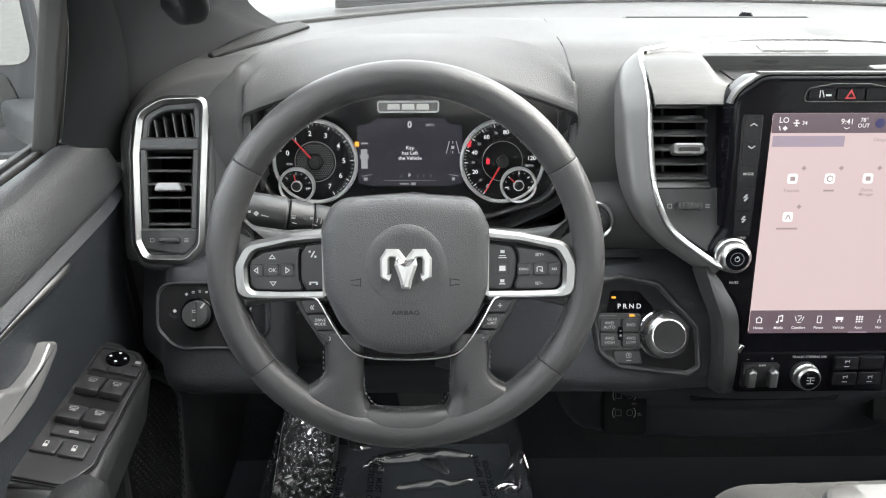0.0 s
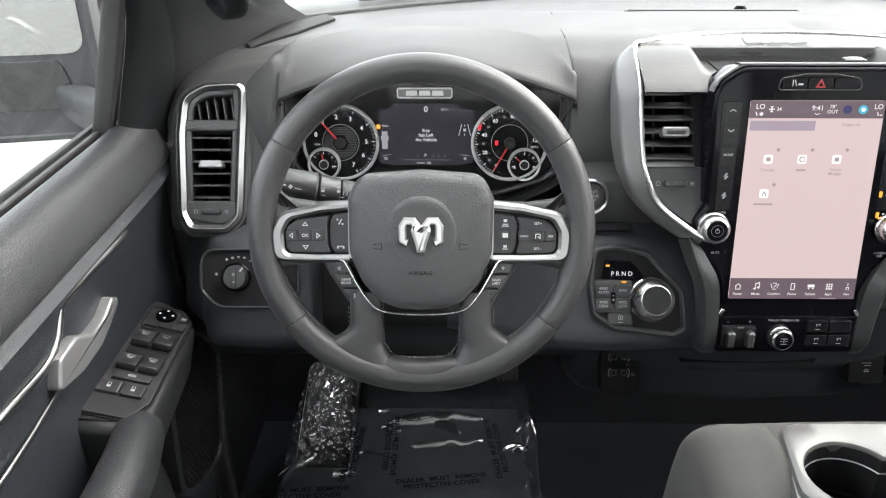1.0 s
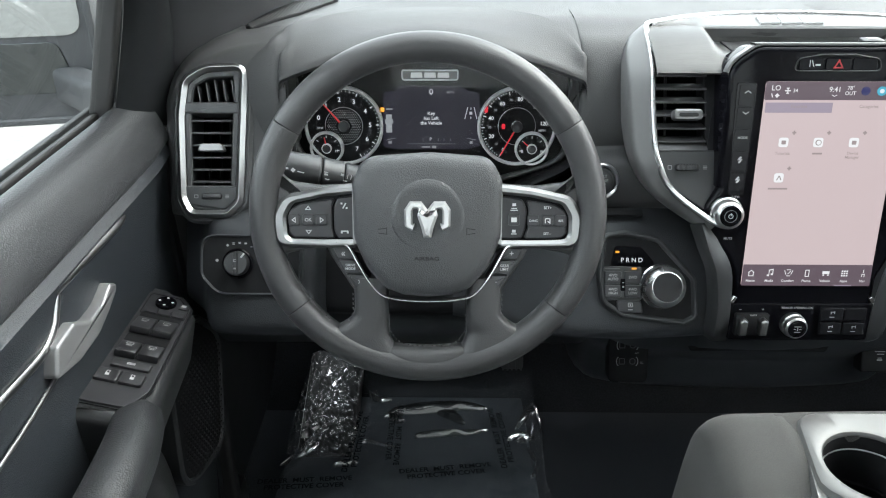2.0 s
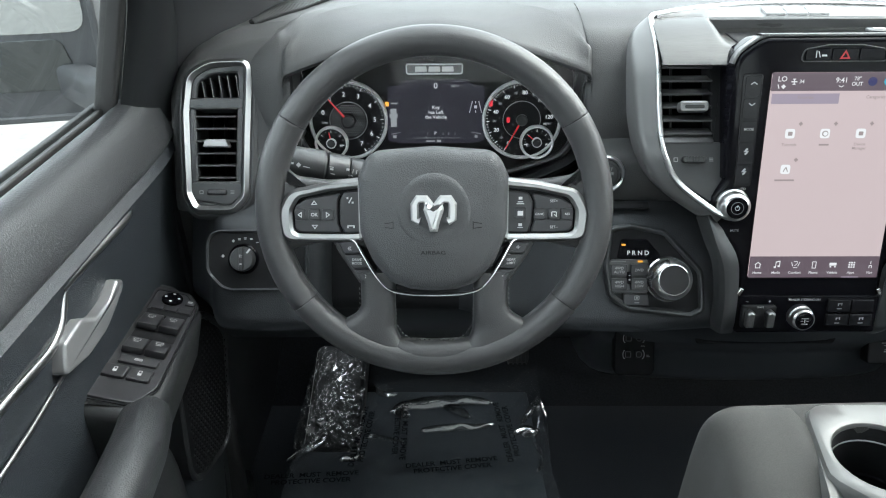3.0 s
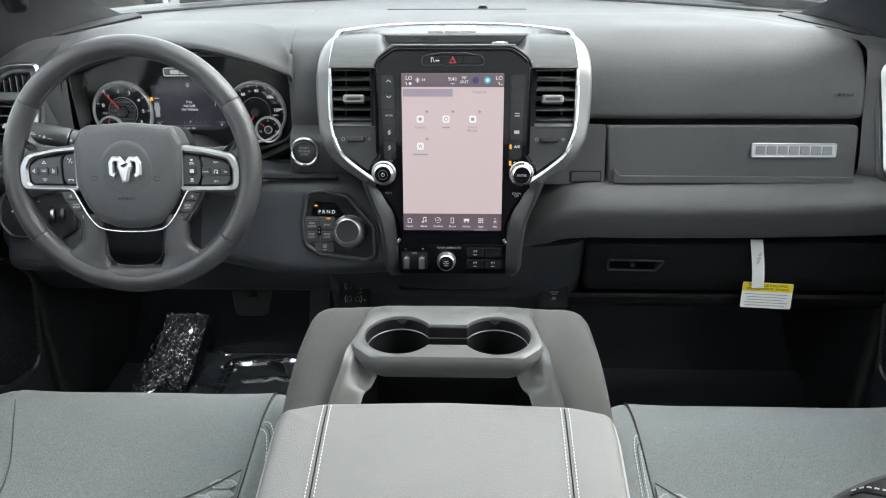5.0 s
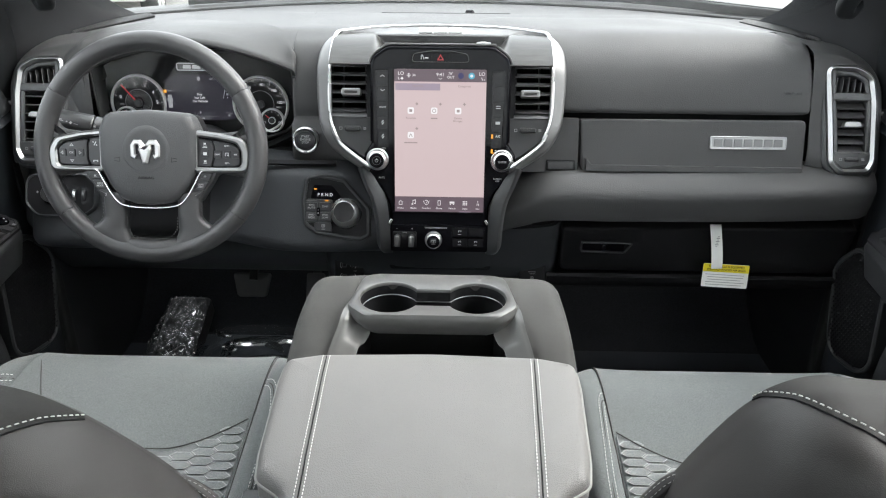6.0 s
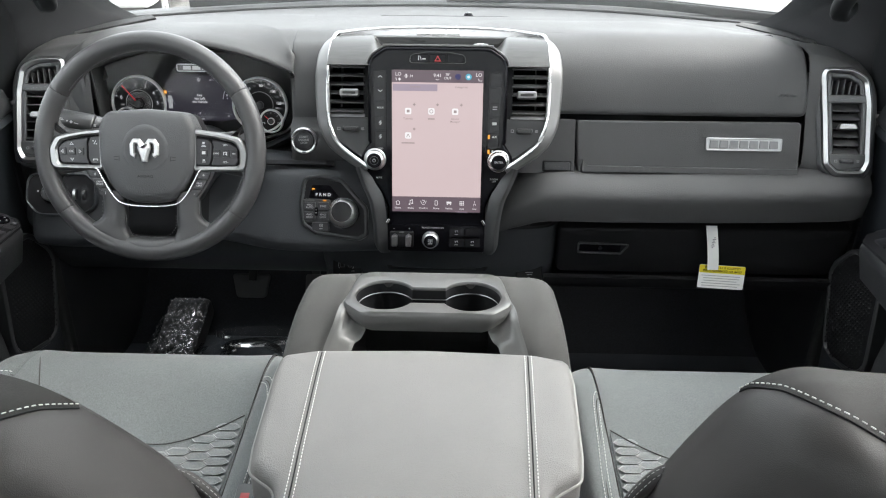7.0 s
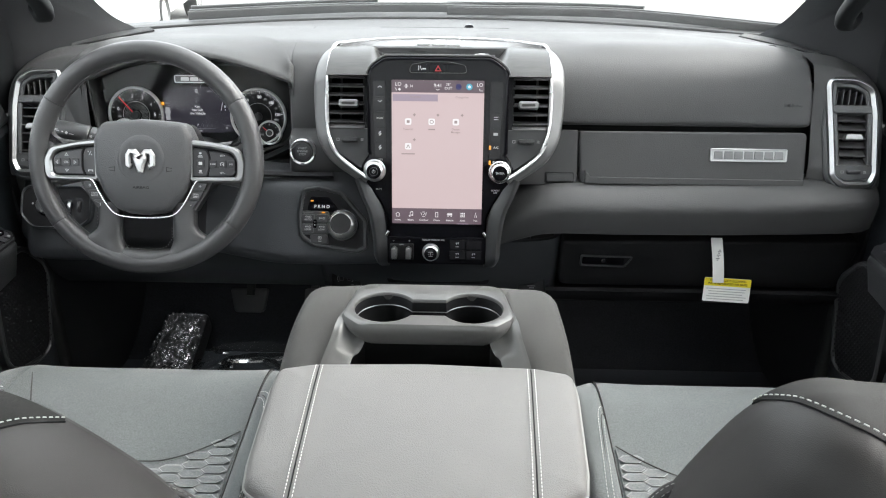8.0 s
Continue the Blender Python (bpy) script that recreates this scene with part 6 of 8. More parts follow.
# ---- lettering and glowing marks ----
SCREEN_DARK = glow("screen_dark_bar", (0.125, 0.085, 0.105), LIT)
SCREEN_TAB = glow("screen_tab", (0.36, 0.29, 0.36), LIT)
SCREEN_WHITE = glow("screen_white", (0.92, 0.90, 0.90), LIT)
SCREEN_GREY = glow("screen_grey_ink", (0.36, 0.28, 0.28), LIT)
SCREEN_BLUE = glow("screen_blue", (0.05, 0.45, 0.62), LIT)
SCREEN_NAVY = glow("screen_navy", (0.02, 0.02, 0.12), LIT)
LAMP_AMBER = glow("amber_lamp", (1.0, 0.42, 0.04), LIT * 1.2)
LAMP_RED = glow("red_lamp", (0.8, 0.03, 0.05), LIT)
INK_LIT = glow("lit_white_ink", (0.75, 0.76, 0.78), LIT)
INK_LIT_DIM = glow("dim_white_ink", (0.30, 0.31, 0.32), LIT)


def ink(text, m, size, mat, parent, name="lettering", align="CENTER", bold=0.012, stretch=1.0):
    return part(name, words(text, m, size, align, bold, stretch), mat, parent, smooth=0)


def spot(name, poly, m, z0, z1, mat, parent, label=""):
    return part(name, slab(poly, m, z0, z1), mat, parent, label, smooth=0)


# ---- touch screen contents ----
E0 = 0.0006
spot("status_bar", box_poly(0.164, 0.0215, 0.001, 0, 0.1182), SC, -0.002, E0, SCREEN_DARK, bezel)
spot("dock_bar", box_poly(0.164, 0.0285, 0.001, 0, -0.1148), SC, -0.002, E0, SCREEN_DARK, bezel)
spot("active_tab", box_poly(0.080, 0.0125, 0.001, -0.040, 0.0985), SC, -0.002, E0, SCREEN_TAB, bezel)
spot("tab_shine", box_poly(0.080, 0.003, 0.001, -0.040, 0.1060), SC, -0.002, E0 * 1.3, SCREEN_MAT, bezel)
ink("Favorites", on(SC, -0.040, 0.1000, E0 * 2), 0.0052, SCREEN_GREY, bezel)
ink("Categories", on(SC, 0.043, 0.1000, E0 * 2), 0.0052, SCREEN_GREY, bezel)
ink("LO", on(SC, -0.070, 0.1215, E0 * 2), 0.0085, SCREEN_WHITE, bezel)
ink("LO", on(SC, 0.074, 0.1215, E0 * 2), 0.0085, SCREEN_WHITE, bezel)
ink("34", on(SC, -0.047, 0.1185, E0 * 2), 0.006, SCREEN_WHITE, bezel)
mark("fan_mark", [(-0.056, 0.1185, 0.007, 0.0014), (-0.056, 0.1185, 0.0014, 0.007), (-0.056, 0.1215, 0.0035, 0.0012), (-0.056, 0.1155, 0.0035, 0.0012)], SC, SCREEN_WHITE, bezel, E0 * 2)
mark("seat_mark", [(-0.074, 0.1130, 0.0012, 0.005, 20), (-0.068, 0.1128, 0.004, 0.004, 45), (0.074, 0.1130, 0.0012, 0.005, 20), (0.078, 0.1115, 0.003, 0.0012)], SC, SCREEN_WHITE, bezel, E0 * 2)
ink("9:41", on(SC, 0.000, 0.1198, E0 * 2), 0.0085, SCREEN_WHITE, bezel)
mark("chevron_mark", [(-0.0015, 0.1128, 0.0036, 0.0009, -30), (0.0015, 0.1128, 0.0036, 0.0009, 30)], SC, SCREEN_WHITE, bezel, E0 * 2)
ink("78°\nOUT", on(SC, 0.0185, 0.1185, E0 * 2), 0.0062, SCREEN_WHITE, bezel)
spot("profile_badge", circle(0.0052, 20, 0.0365, 0.1182), SC, 0, E0 * 2, SCREEN_NAVY, bezel)
spot("assistant_badge", circle(0.0055, 20, 0.0555, 0.1182), SC, 0, E0 * 2, SCREEN_BLUE, bezel)
spot("assistant_ring", circle(0.0026, 16, 0.0555, 0.1182), SC, 0, E0 * 3, SCREEN_WHITE, bezel)
for x, y, lab, c in ((-0.0525, 0.0565, "Tutorials", "play"), (-0.0105, 0.0565, "", "ring"), (0.0325, 0.0565, "Device\nManager", "play"), (-0.0525, 0.0125, "", "peak")):
    tile = spot("app_icon", box_poly(0.0115, 0.0115, 0.003, x, y), SC, 0, E0, SCREEN_WHITE, bezel)
    if c == "ring":
        spot("icon_mark", circle(0.0036, 16, x, y), SC, 0, E0 * 2, SCREEN_GREY, tile)
        spot("icon_heart", circle(0.0025, 16, x, y), SC, 0, E0 * 3, SCREEN_WHITE, tile)
    elif c == "play":
        spot("icon_mark", box_poly(0.0052, 0.0048, 0.001, x, y), SC, 0, E0 * 2, SCREEN_GREY, tile)
    else:
        mark("icon_mark", [(x - 0.0014, y, 0.0012, 0.006, -24), (x + 0.0014, y, 0.0012, 0.006, 24)], SC, SCREEN_GREY, tile, E0 * 2)
    mark("favourite_star", [(x + 0.011, y + 0.0120, 0.0050, 0.0018), (x + 0.011, y + 0.0120, 0.0018, 0.0050), (x + 0.011, y + 0.0120, 0.0034, 0.0034, 45)], SC, SCREEN_GREY, tile, E0 * 2)
    if lab:
        ink(lab, on(SC, x, y - 0.0135 - (0.002 if "\n" in lab else 0), E0 * 2), 0.0050, SCREEN_GREY, tile)
    else:
        mark("caption_bar", [(x, y - 0.0135, 0.012 if c == "ring" else 0.024, 0.0022)], SC, SCREEN_GREY, tile, E0 * 2)
for k, lab in enumerate(("Home", "Media", "Comfort", "Phone", "Vehicle", "Apps", "Nav")):
    x = -0.0715 + 0.0238 * k
    lb = ink(lab, on(SC, x, -0.1222, E0 * 2), 0.0046, SCREEN_WHITE, bezel, "dock_caption")
    y = -0.1118
    icons = (((-0.0018, 0.0022, 0.0050, 0.001, 38), (0.0018, 0.0022, 0.0050, 0.001, -38), (-0.0028, -0.0015, 0.001, 0.005), (0.0028, -0.0015, 0.001, 0.005), (0, -0.0038, 0.0066, 0.001)),
             ((-0.002, -0.003, 0.0028, 0.0024), (0.0028, -0.0015, 0.0028, 0.0024), (-0.001, 0.001, 0.001, 0.0075), (0.0038, 0.002, 0.001, 0.0075), (0.0014, 0.0046, 0.0056, 0.0014, 14)),
             ((0.0, 0.0046, 0.005, 0.001), (-0.0042, 0.001, 0.001, 0.006, 20), (0.0042, 0.001, 0.001, 0.006, -20), (0.0, -0.0036, 0.005, 0.001), (0.001, 0.001, 0.001, 0.006, -40)),
             ((-0.0022, 0, 0.001, 0.0085), (0.0022, 0, 0.001, 0.0085), (0, 0.0042, 0.005, 0.001), (0, -0.0042, 0.005, 0.001)),
             ((0, 0.001, 0.009, 0.0038), (-0.0028, -0.0024, 0.002, 0.002), (0.0028, -0.0024, 0.002, 0.002)),
             tuple((dx * 0.0030, dy * 0.0030, 0.0021, 0.0021) for dx in (-1, 0, 1) for dy in (-1, 0, 1)),
             ((0, 0.003, 0.001, 0.004), (0, -0.001, 0.004, 0.001), (-0.0015, -0.003, 0.001, 0.003), (0.0015, -0.003, 0.001, 0.003)))[k]
    mark("dock_icon", [(x + a[0], y + a[1], *a[2:]) for a in icons], SC, SCREEN_WHITE, lb, E0 * 2)
spot("active_app_line", box_poly(0.022, 0.0012, 0, 0.0475, -0.1283), SC, 0, E0 * 2, SCREEN_TAB, bezel)

# ---- keys round the screen ----
strip = round_poly([(-0.052, 0.141, 0.008), (0.052, 0.141, 0.008), (0.048, 0.156, 0.008), (0.020, 0.161, 0.01), (-0.020, 0.161, 0.01), (-0.048, 0.156, 0.008)], 5)
part("top_key_rim", band(strip, inset(strip, 0.0011), SC, -0.004, 0.0004, 0.0003), LEG_GREY, bezel, "thin grey key outline")
for a, b in ((-0.046, -0.017), (-0.015, 0.015), (0.017, 0.046)):
    part("top_key", slab(box_poly(b - a, 0.0145, 0.003, (a + b) / 2, 0.1495), SC, -0.004, 0.0002, 0.001), GLOSS, bezel)
tri = [Vector((-0.0062, 0.1445)), Vector((0.0062, 0.1445)), Vector((0, 0.1550))]
mark("lane_mark", [(-0.034, 0.150, 0.001, 0.008), (-0.0305, 0.150, 0.001, 0.008, 20), (-0.0245, 0.1485, 0.006, 0.002)], SC, PRINT, bezel, 0.0006)
part("hazard_mark", band(tri, inset(tri, 0.0016), SC, -0.001, 0.0008, 0.0002), material("dark_red_print", (0.35, 0.02, 0.025), 0.5), bezel, "red hazard triangle", smooth=0)
for s in (-1, 1):
    part("key_column", slab(round_poly([(s * 0.092, -0.010, 0.003), (s * 0.113, -0.010, 0.003), (s * 0.116, 0.128, 0.004), (s * 0.092, 0.128, 0.004)], 3), SC, -0.004, -0.0006, 0.001), GLOSS_SOFT, bezel)
    for k in range(5):
        part("side_key", slab(box_poly(0.018, 0.0240, 0.0025, s * 0.1035, 0.113 - 0.0265 * k), SC, -0.004, 0.0003, 0.0004), GLOSS_SOFT, bezel)
mark("up_mark", [(-0.1045, 0.117, 0.005, 0.0011, 35), (-0.1010, 0.117, 0.005, 0.0011, -35)], SC, PRINT_DIM, bezel, 0.001)
mark("down_mark", [(-0.1045, 0.092, 0.005, 0.0011, -35), (-0.1010, 0.092, 0.005, 0.0011, 35)], SC, PRINT_DIM, bezel, 0.001)
ink("MODE", on(SC, -0.103, 0.062, 0.001), 0.0042, PRINT_DIM, bezel)
for y in (0.035, 0.010):
    mark("fan_key_mark", [(-0.103, y + 0.0022, 0.0040, 0.0022, 45), (-0.103, y - 0.0022, 0.0040, 0.0022, 45), (-0.103, y, 0.0060, 0.0010)], SC, PRINT_DIM, bezel, 0.001)
ink("AUTO", on(SC, -0.104, -0.012, 0.001), 0.0042, PRINT_DIM, bezel)
ink("MUTE", on(SC, -0.106, -0.066, 0.0002), 0.0042, PRINT_DIM, bezel)
ink("SCREEN\nOFF", on(SC, 0.106, -0.068, 0.0002), 0.0042, PRINT_DIM, bezel)
ink("A/C", on(SC, 0.105, 0.012, 0.001), 0.0055, PRINT, bezel)
mark("recirculate_mark", [(0.105, -0.013, 0.009, 0.0013), (0.105, -0.017, 0.009, 0.0013), (0.1005, -0.015, 0.0013, 0.004), (0.1095, -0.015, 0.0013, 0.004)], SC, PRINT, bezel, 0.001)
for y in (0.012, -0.015):
    spot("amber_lamp", box_poly(0.0036, 0.0075, 0.001, 0.0945, y), SC, 0, 0.0012, LAMP_AMBER, bezel, "lit amber key lamp")
mark("defrost_mark", [(0.104, 0.062, 0.008, 0.0012), (0.104, 0.066, 0.008, 0.0012), (0.104, 0.036, 0.008, 0.005)], SC, PRINT_DIM, bezel, 0.001)
KP = on(SC, -0.113, -0.0315, 0.0206)
part("knob_power_ring", band(circle(0.0030, 24), circle(0.0023, 24), KP, -0.0004, 0.0003, 0), PRINT_DIM, bezel, smooth=0)
part("knob_outer_ring", band(circle(0.0078, 32), circle(0.0073, 32), KP, -0.0004, 0.0003, 0), PRINT_FAINT, bezel, smooth=0)
mark("knob_power_mark", [(0, 0.0024, 0.0008, 0.0034)], KP, PRINT, bezel, 0.0006)
ink("ENTER", on(SC, 0.113, -0.0315, 0.0208), 0.0052, PRINT_DIM, bezel)
ink("TRAILER STEERING ON", on(LP, -0.006, 0.0085, 0.0016), 0.0040, PRINT_DIM, stack)
ink("–", on(LP, -0.079, 0.006, 0.0012), 0.006, PRINT, stack)
ink("+", on(LP, -0.050, 0.006, 0.0012), 0.006, PRINT, stack)
ink("GAIN", on(LP, -0.064, 0.0005, 0.0076), 0.0036, PRINT_DIM, stack)
for x, y in ((0.038, 0.001), (0.038, -0.019), (0.068, -0.019)):
    mark("switch_mark", [(x, y + 0.0035, 0.0042, 0.0010), (x + 0.0030, y + 0.0030, 0.0010, 0.0036), (x - 0.0012, y + 0.0018, 0.0010, 0.0024), (x + 0.0005, y - 0.0035, 0.0062, 0.0009)], LP, PRINT_DIM, stack, 0.0056)
mark("trailer_mark", [(-0.010, -0.0105, 0.009, 0.0009), (-0.010, -0.0140, 0.0012, 0.0050), (-0.0135, -0.0140, 0.0030, 0.0009), (-0.0065, -0.0140, 0.0030, 0.0009), (-0.010, -0.0180, 0.008, 0.0011)], LP, PRINT_DIM, stack, 0.0194)
for x in (-0.090, 0.088):
    part("corner_clip", slab(box_poly(0.005, 0.010, 0.001), on(LP, x, 0.020, 0, -30 if x < 0 else 30), -0.002, 0.003, 0.001), CHROME, stack)
EMBLEM_PAINT = material("bright_relief_paint", (0.45, 0.45, 0.45), 0.4)
# relief letters of the maker's mark become plain raised bars on the top band and the door badge
def emblem_bars(m, w, h, n, z, mat, parent):
    for k in range(n):
        x = (k + 0.5) / n * w - w / 2
        part("badge_bar", slab(round_poly([(x - w / n * 0.45, -h / 2, 0.001), (x + w / n * 0.45, -h / 2, 0.001), (x + w / n * 0.41, h / 2, 0.001), (x - w / n * 0.41, h / 2, 0.001)], 2), m, -0.001, z, 0.0006), mat, parent)


emblem_bars(plane_at(-0.004, 0.972, 1.4868, 82), 0.086, 0.026, 3, 0.0024, EMBLEM_PAINT, stack)
part("tray_plug", block((0.028, 0.018, 0.010), pose(0.078, 0.905, 1.473), 0.003), PLASTIC, stack, "black capped socket in the tray")
mark("plug_mark", [(0.078, 0.0, 0.012, 0.008)], pose(0, 0.905, 1.4783), PRINT, stack)

# ---- badge on the storage door ----
badge = thing("door_badge", (0.584, 0.880, 1.292), "silver-edged rectangular badge on the storage door", "badge")
BD = on(sd, 0.584 - 0.475, 0.0085, 0.0055)
bo = box_poly(0.144, 0.0245, 0.004)
part("badge_plate", slab(bo, BD, -0.003, 0.0025, 0.001), material("badge_grey", (0.34, 0.34, 0.34), 0.40, 0.3), badge)
part("badge_rim", band(bo, inset(bo, 0.0022), BD, -0.001, 0.0042, 0.0006), SATIN, badge, "satin silver rim")
emblem_bars(on(BD, 0, 0, 0.0022), 0.132, 0.0145, 7, 0.0018, material("badge_dark_grey", (0.12, 0.12, 0.12), 0.35, 0.5), badge)

# ---- emblem and switches of the steering wheel ----
EMBLEM = material("bright_emblem_metal", (0.40, 0.40, 0.40), 0.32, 0.6)
emb = on(WH, 0.0008, 0.0, 0.0262)
part("emblem_boss", lathe([(0.0420, -0.0040), (0.0390, -0.0014), (0.0350, -0.0003), (0.0310, -0.0005), (0.0260, -0.0013), (0.0, -0.0016)], emb, 56), HUB, cover, smooth=60)
head = round_poly([(-0.0085, 0.013, 0.001), (0.0, 0.004, 0.002), (0.0085, 0.013, 0.001), (0.0110, 0.003, 0.001), (0.0065, -0.010, 0.001), (0.0042, -0.0205, 0.001), (-0.0042, -0.0205, 0.001), (-0.0065, -0.010, 0.001), (-0.0110, 0.003, 0.001)], 2)
part("emblem_middle", slab(head, emb, -0.002, 0.0068, 0.0030, 1), EMBLEM, cover, "plain chrome emblem", smooth=20)
for s in (-1, 1):
    arc = [(0.0030, 0.006), (0.0090, 0.0142), (0.0168, 0.0142), (0.0203, 0.0085), (0.0200, -0.0075), (0.0150, -0.0095)]
    pth = [emb @ Vector((s * x, y, 0.0012)) for x, y in arc]
    hexa = [Vector((0.0046, 0.0)), Vector((0.0024, 0.0036)), Vector((-0.0024, 0.0036)), Vector((-0.0046, 0.0)), Vector((-0.0024, -0.0034)), Vector((0.0024, -0.0034))]
    part("emblem_curl", sweep(pth, hexa, up=(WH.to_3x3() @ Vector((0, 0, 1)))), EMBLEM, cover, smooth=20)
    h = on(WH, s * 0.0465, -0.0145, 0.0245)
    mark("horn_mark", [(-s * 0.0035, 0, 0.0008, 0.0085), (s * 0.0015, 0.0026, 0.0085, 0.0008, s * -8), (s * 0.0015, -0.0026, 0.0085, 0.0008, s * 8)], h, DARK, cover, 0.0008)
ink("AIRBAG", on(WH, 0.0, -0.0445, 0.0256), 0.0058, DARK, cover, stretch=1.35)
for s in (-1, 1):
    if s < 0:
        inner = round_poly([(-0.079, 0.0225, 0.002), (-0.0975, 0.0195, 0.004), (-0.1025, 0.010, 0.01), (-0.1025, -0.016, 0.008), (-0.0975, -0.0255, 0.004), (-0.079, -0.0255, 0.002)], 4)
        outer = round_poly([(-0.1000, 0.0190, 0.004), (-0.139, 0.0130, 0.008), (-0.1515, 0.0045, 0.005), (-0.1525, -0.019, 0.006), (-0.1465, -0.0245, 0.004), (-0.1000, -0.0255, 0.004), (-0.1045, -0.015, 0.01), (-0.1045, 0.010, 0.01)], 4)
    else:
        inner = round_poly([(0.079, 0.0225, 0.002), (0.1035, 0.0185, 0.006), (0.1085, 0.008, 0.01), (0.1080, -0.012, 0.008), (0.103, -0.0255, 0.006), (0.079, -0.0255, 0.002)], 4)
        outer = round_poly([(0.1060, 0.0180, 0.004), (0.139, 0.0130, 0.008), (0.1515, 0.0045, 0.005), (0.1525, -0.019, 0.006), (0.1465, -0.0245, 0.004), (0.1055, -0.0255, 0.004), (0.1100, -0.012, 0.01), (0.1105, 0.008, 0.01)], 4)
    part("thumb_rocker", slab(inner, WH, 0.004, 0.0090, 0.002, 3), BUTTON, wheel)
    sp = part("thumb_pad", slab(outer, WH, 0.004, 0.0095, 0.002, 3), BUTTON, wheel)
    cx = -0.130 if s < 0 else 0.131
    for dx in (-0.0155, 0, 0.0145):
        part("thumb_key", slab(box_poly(0.0125, 0.0125, 0.0025), on(WH, cx + dx, -0.0045), 0.008, 0.0112, 0.0012), BUTTON, sp)
part("thumb_key", slab(box_poly(0.0125, 0.0125, 0.0025), on(WH, 0.0945, -0.0035), 0.007, 0.0108, 0.0012), BUTTON, wheel)


def arrow(m, x, y, turn, size, mat, parent):
    q = on(m, x, y, 0, turn)
    t = [Vector((-size, -size * 0.6)), Vector((size, -size * 0.6)), Vector((0, size * 0.75))]
    part("arrow_mark", band(t, inset(t, size * 0.26), q, 0, 0.0003, 0.0001), mat, parent, smooth=0)


Z1 = on(WH, 0, 0, 0.0097)
Z2 = on(WH, 0, 0, 0.0114)
arrow(Z1, -0.130, 0.0085, 0, 0.0036, PRINT, wheel)
arrow(Z1, -0.130, -0.0180, 180, 0.0036, PRINT, wheel)
arrow(Z2, -0.1458, -0.0045, 90, 0.0034, PRINT, wheel)
arrow(Z2, -0.1152, -0.0045, -90, 0.0034, PRINT, wheel)
ink("OK", on(Z2, -0.130, -0.0045), 0.0052, PRINT, wheel)
mark("call_mark", [(-0.0905, 0.0110, 0.0014, 0.007, -30), (-0.0935, 0.0135, 0.002, 0.002), (-0.0880, 0.0085, 0.002, 0.002), (-0.0905, -0.0170, 0.008, 0.0014), (-0.0938, -0.0185, 0.002, 0.002), (-0.0872, -0.0185, 0.002, 0.002)], Z1, PRINT, wheel, -0.0002)
ink("SET+", on(Z1, 0.131, 0.0095), 0.0040, PRINT, wheel)
ink("SET–", on(Z1, 0.131, -0.0190), 0.0040, PRINT, wheel)
ink("CANC", on(Z2, 0.1155, -0.0045), 0.0034, PRINT, wheel)
ink("RES", on(Z2, 0.1455, -0.0045), 0.0034, PRINT, wheel)
mark("cruise_mark", [(0.1285, -0.0045, 0.0010, 0.005), (0.1335, -0.0045, 0.0010, 0.005), (0.131, -0.0020, 0.004, 0.0010), (0.1325, -0.006, 0.004, 0.0010, -40)], Z2, PRINT, wheel)
mark("gap_mark", [(0.0945, 0.0130, 0.004, 0.003), (0.0945, 0.0090, 0.006, 0.001), (0.0945, 0.0070, 0.008, 0.001), (0.0945, -0.0035, 0.006, 0.005), (0.0945, -0.0160, 0.004, 0.003), (0.0945, -0.0190, 0.006, 0.001)], Z1, PRINT, wheel, 0.0016)

# ---- instrument cluster ----
cl = thing("instrument_cluster", (HX, 0.97, 1.28), "black instrument cluster with two white-ringed dials", "instrument cluster")
CL = plane_at(-0.485, 0.962, 1.342, 8)
part("cluster_panel", slab(inset(bay, -0.006), BAY, -0.03, -0.002, 0), DARK, cl)
part("cluster_glass_hood", band(round_poly([(-0.20, 0.085, 0.03), (-0.20, -0.05, 0.05), (-0.10, -0.08, 0.06), (0.10, -0.08, 0.06), (0.20, -0.05, 0.05), (0.20, 0.085, 0.03), (0.1, 0.105, 0.06), (-0.1, 0.105, 0.06)], 6),
                                round_poly([(-0.192, 0.080, 0.03), (-0.192, -0.046, 0.05), (-0.10, -0.073, 0.06), (0.10, -0.073, 0.06), (0.192, -0.046, 0.05), (0.192, 0.080, 0.03), (0.1, 0.098, 0.06), (-0.1, 0.098, 0.06)], 6), CL, -0.004, 0.012, 0.003), PLASTIC, cl)


def dial(cx, cy, r, name):
    m = on(CL, cx, cy, 0)
    ring = part("dial_ring", lathe([(r - 0.0045, 0.000), (r - 0.0040, 0.006), (r - 0.0022, 0.0085), (r, 0.006), (r + 0.0006, 0)], m, 56), PALE_RING, cl, "satin silver dial ring")
    face = part("dial_face", lathe([(0, 0.002), (r - 0.004, 0.002), (r - 0.004, -0.002)], m, 48), DARK, cl, name)
    return m, face


def ticks(m, face, r0, r1, a0, a1, n, w, mat, name="tick", every=1):
    pl = []
    for k in range(n + 1):
        a = radians(a0 + (a1 - a0) * k / n)
        long = k % every == 0
        ra = r0 if long else (r0 + r1) / 2
        pl.append(((ra + r1) / 2 * math.cos(a), (ra + r1) / 2 * math.sin(a), r1 - ra, w if long else w * 0.6, math.degrees(a)))
    mark(name, pl, m, mat, face, 0.0026)


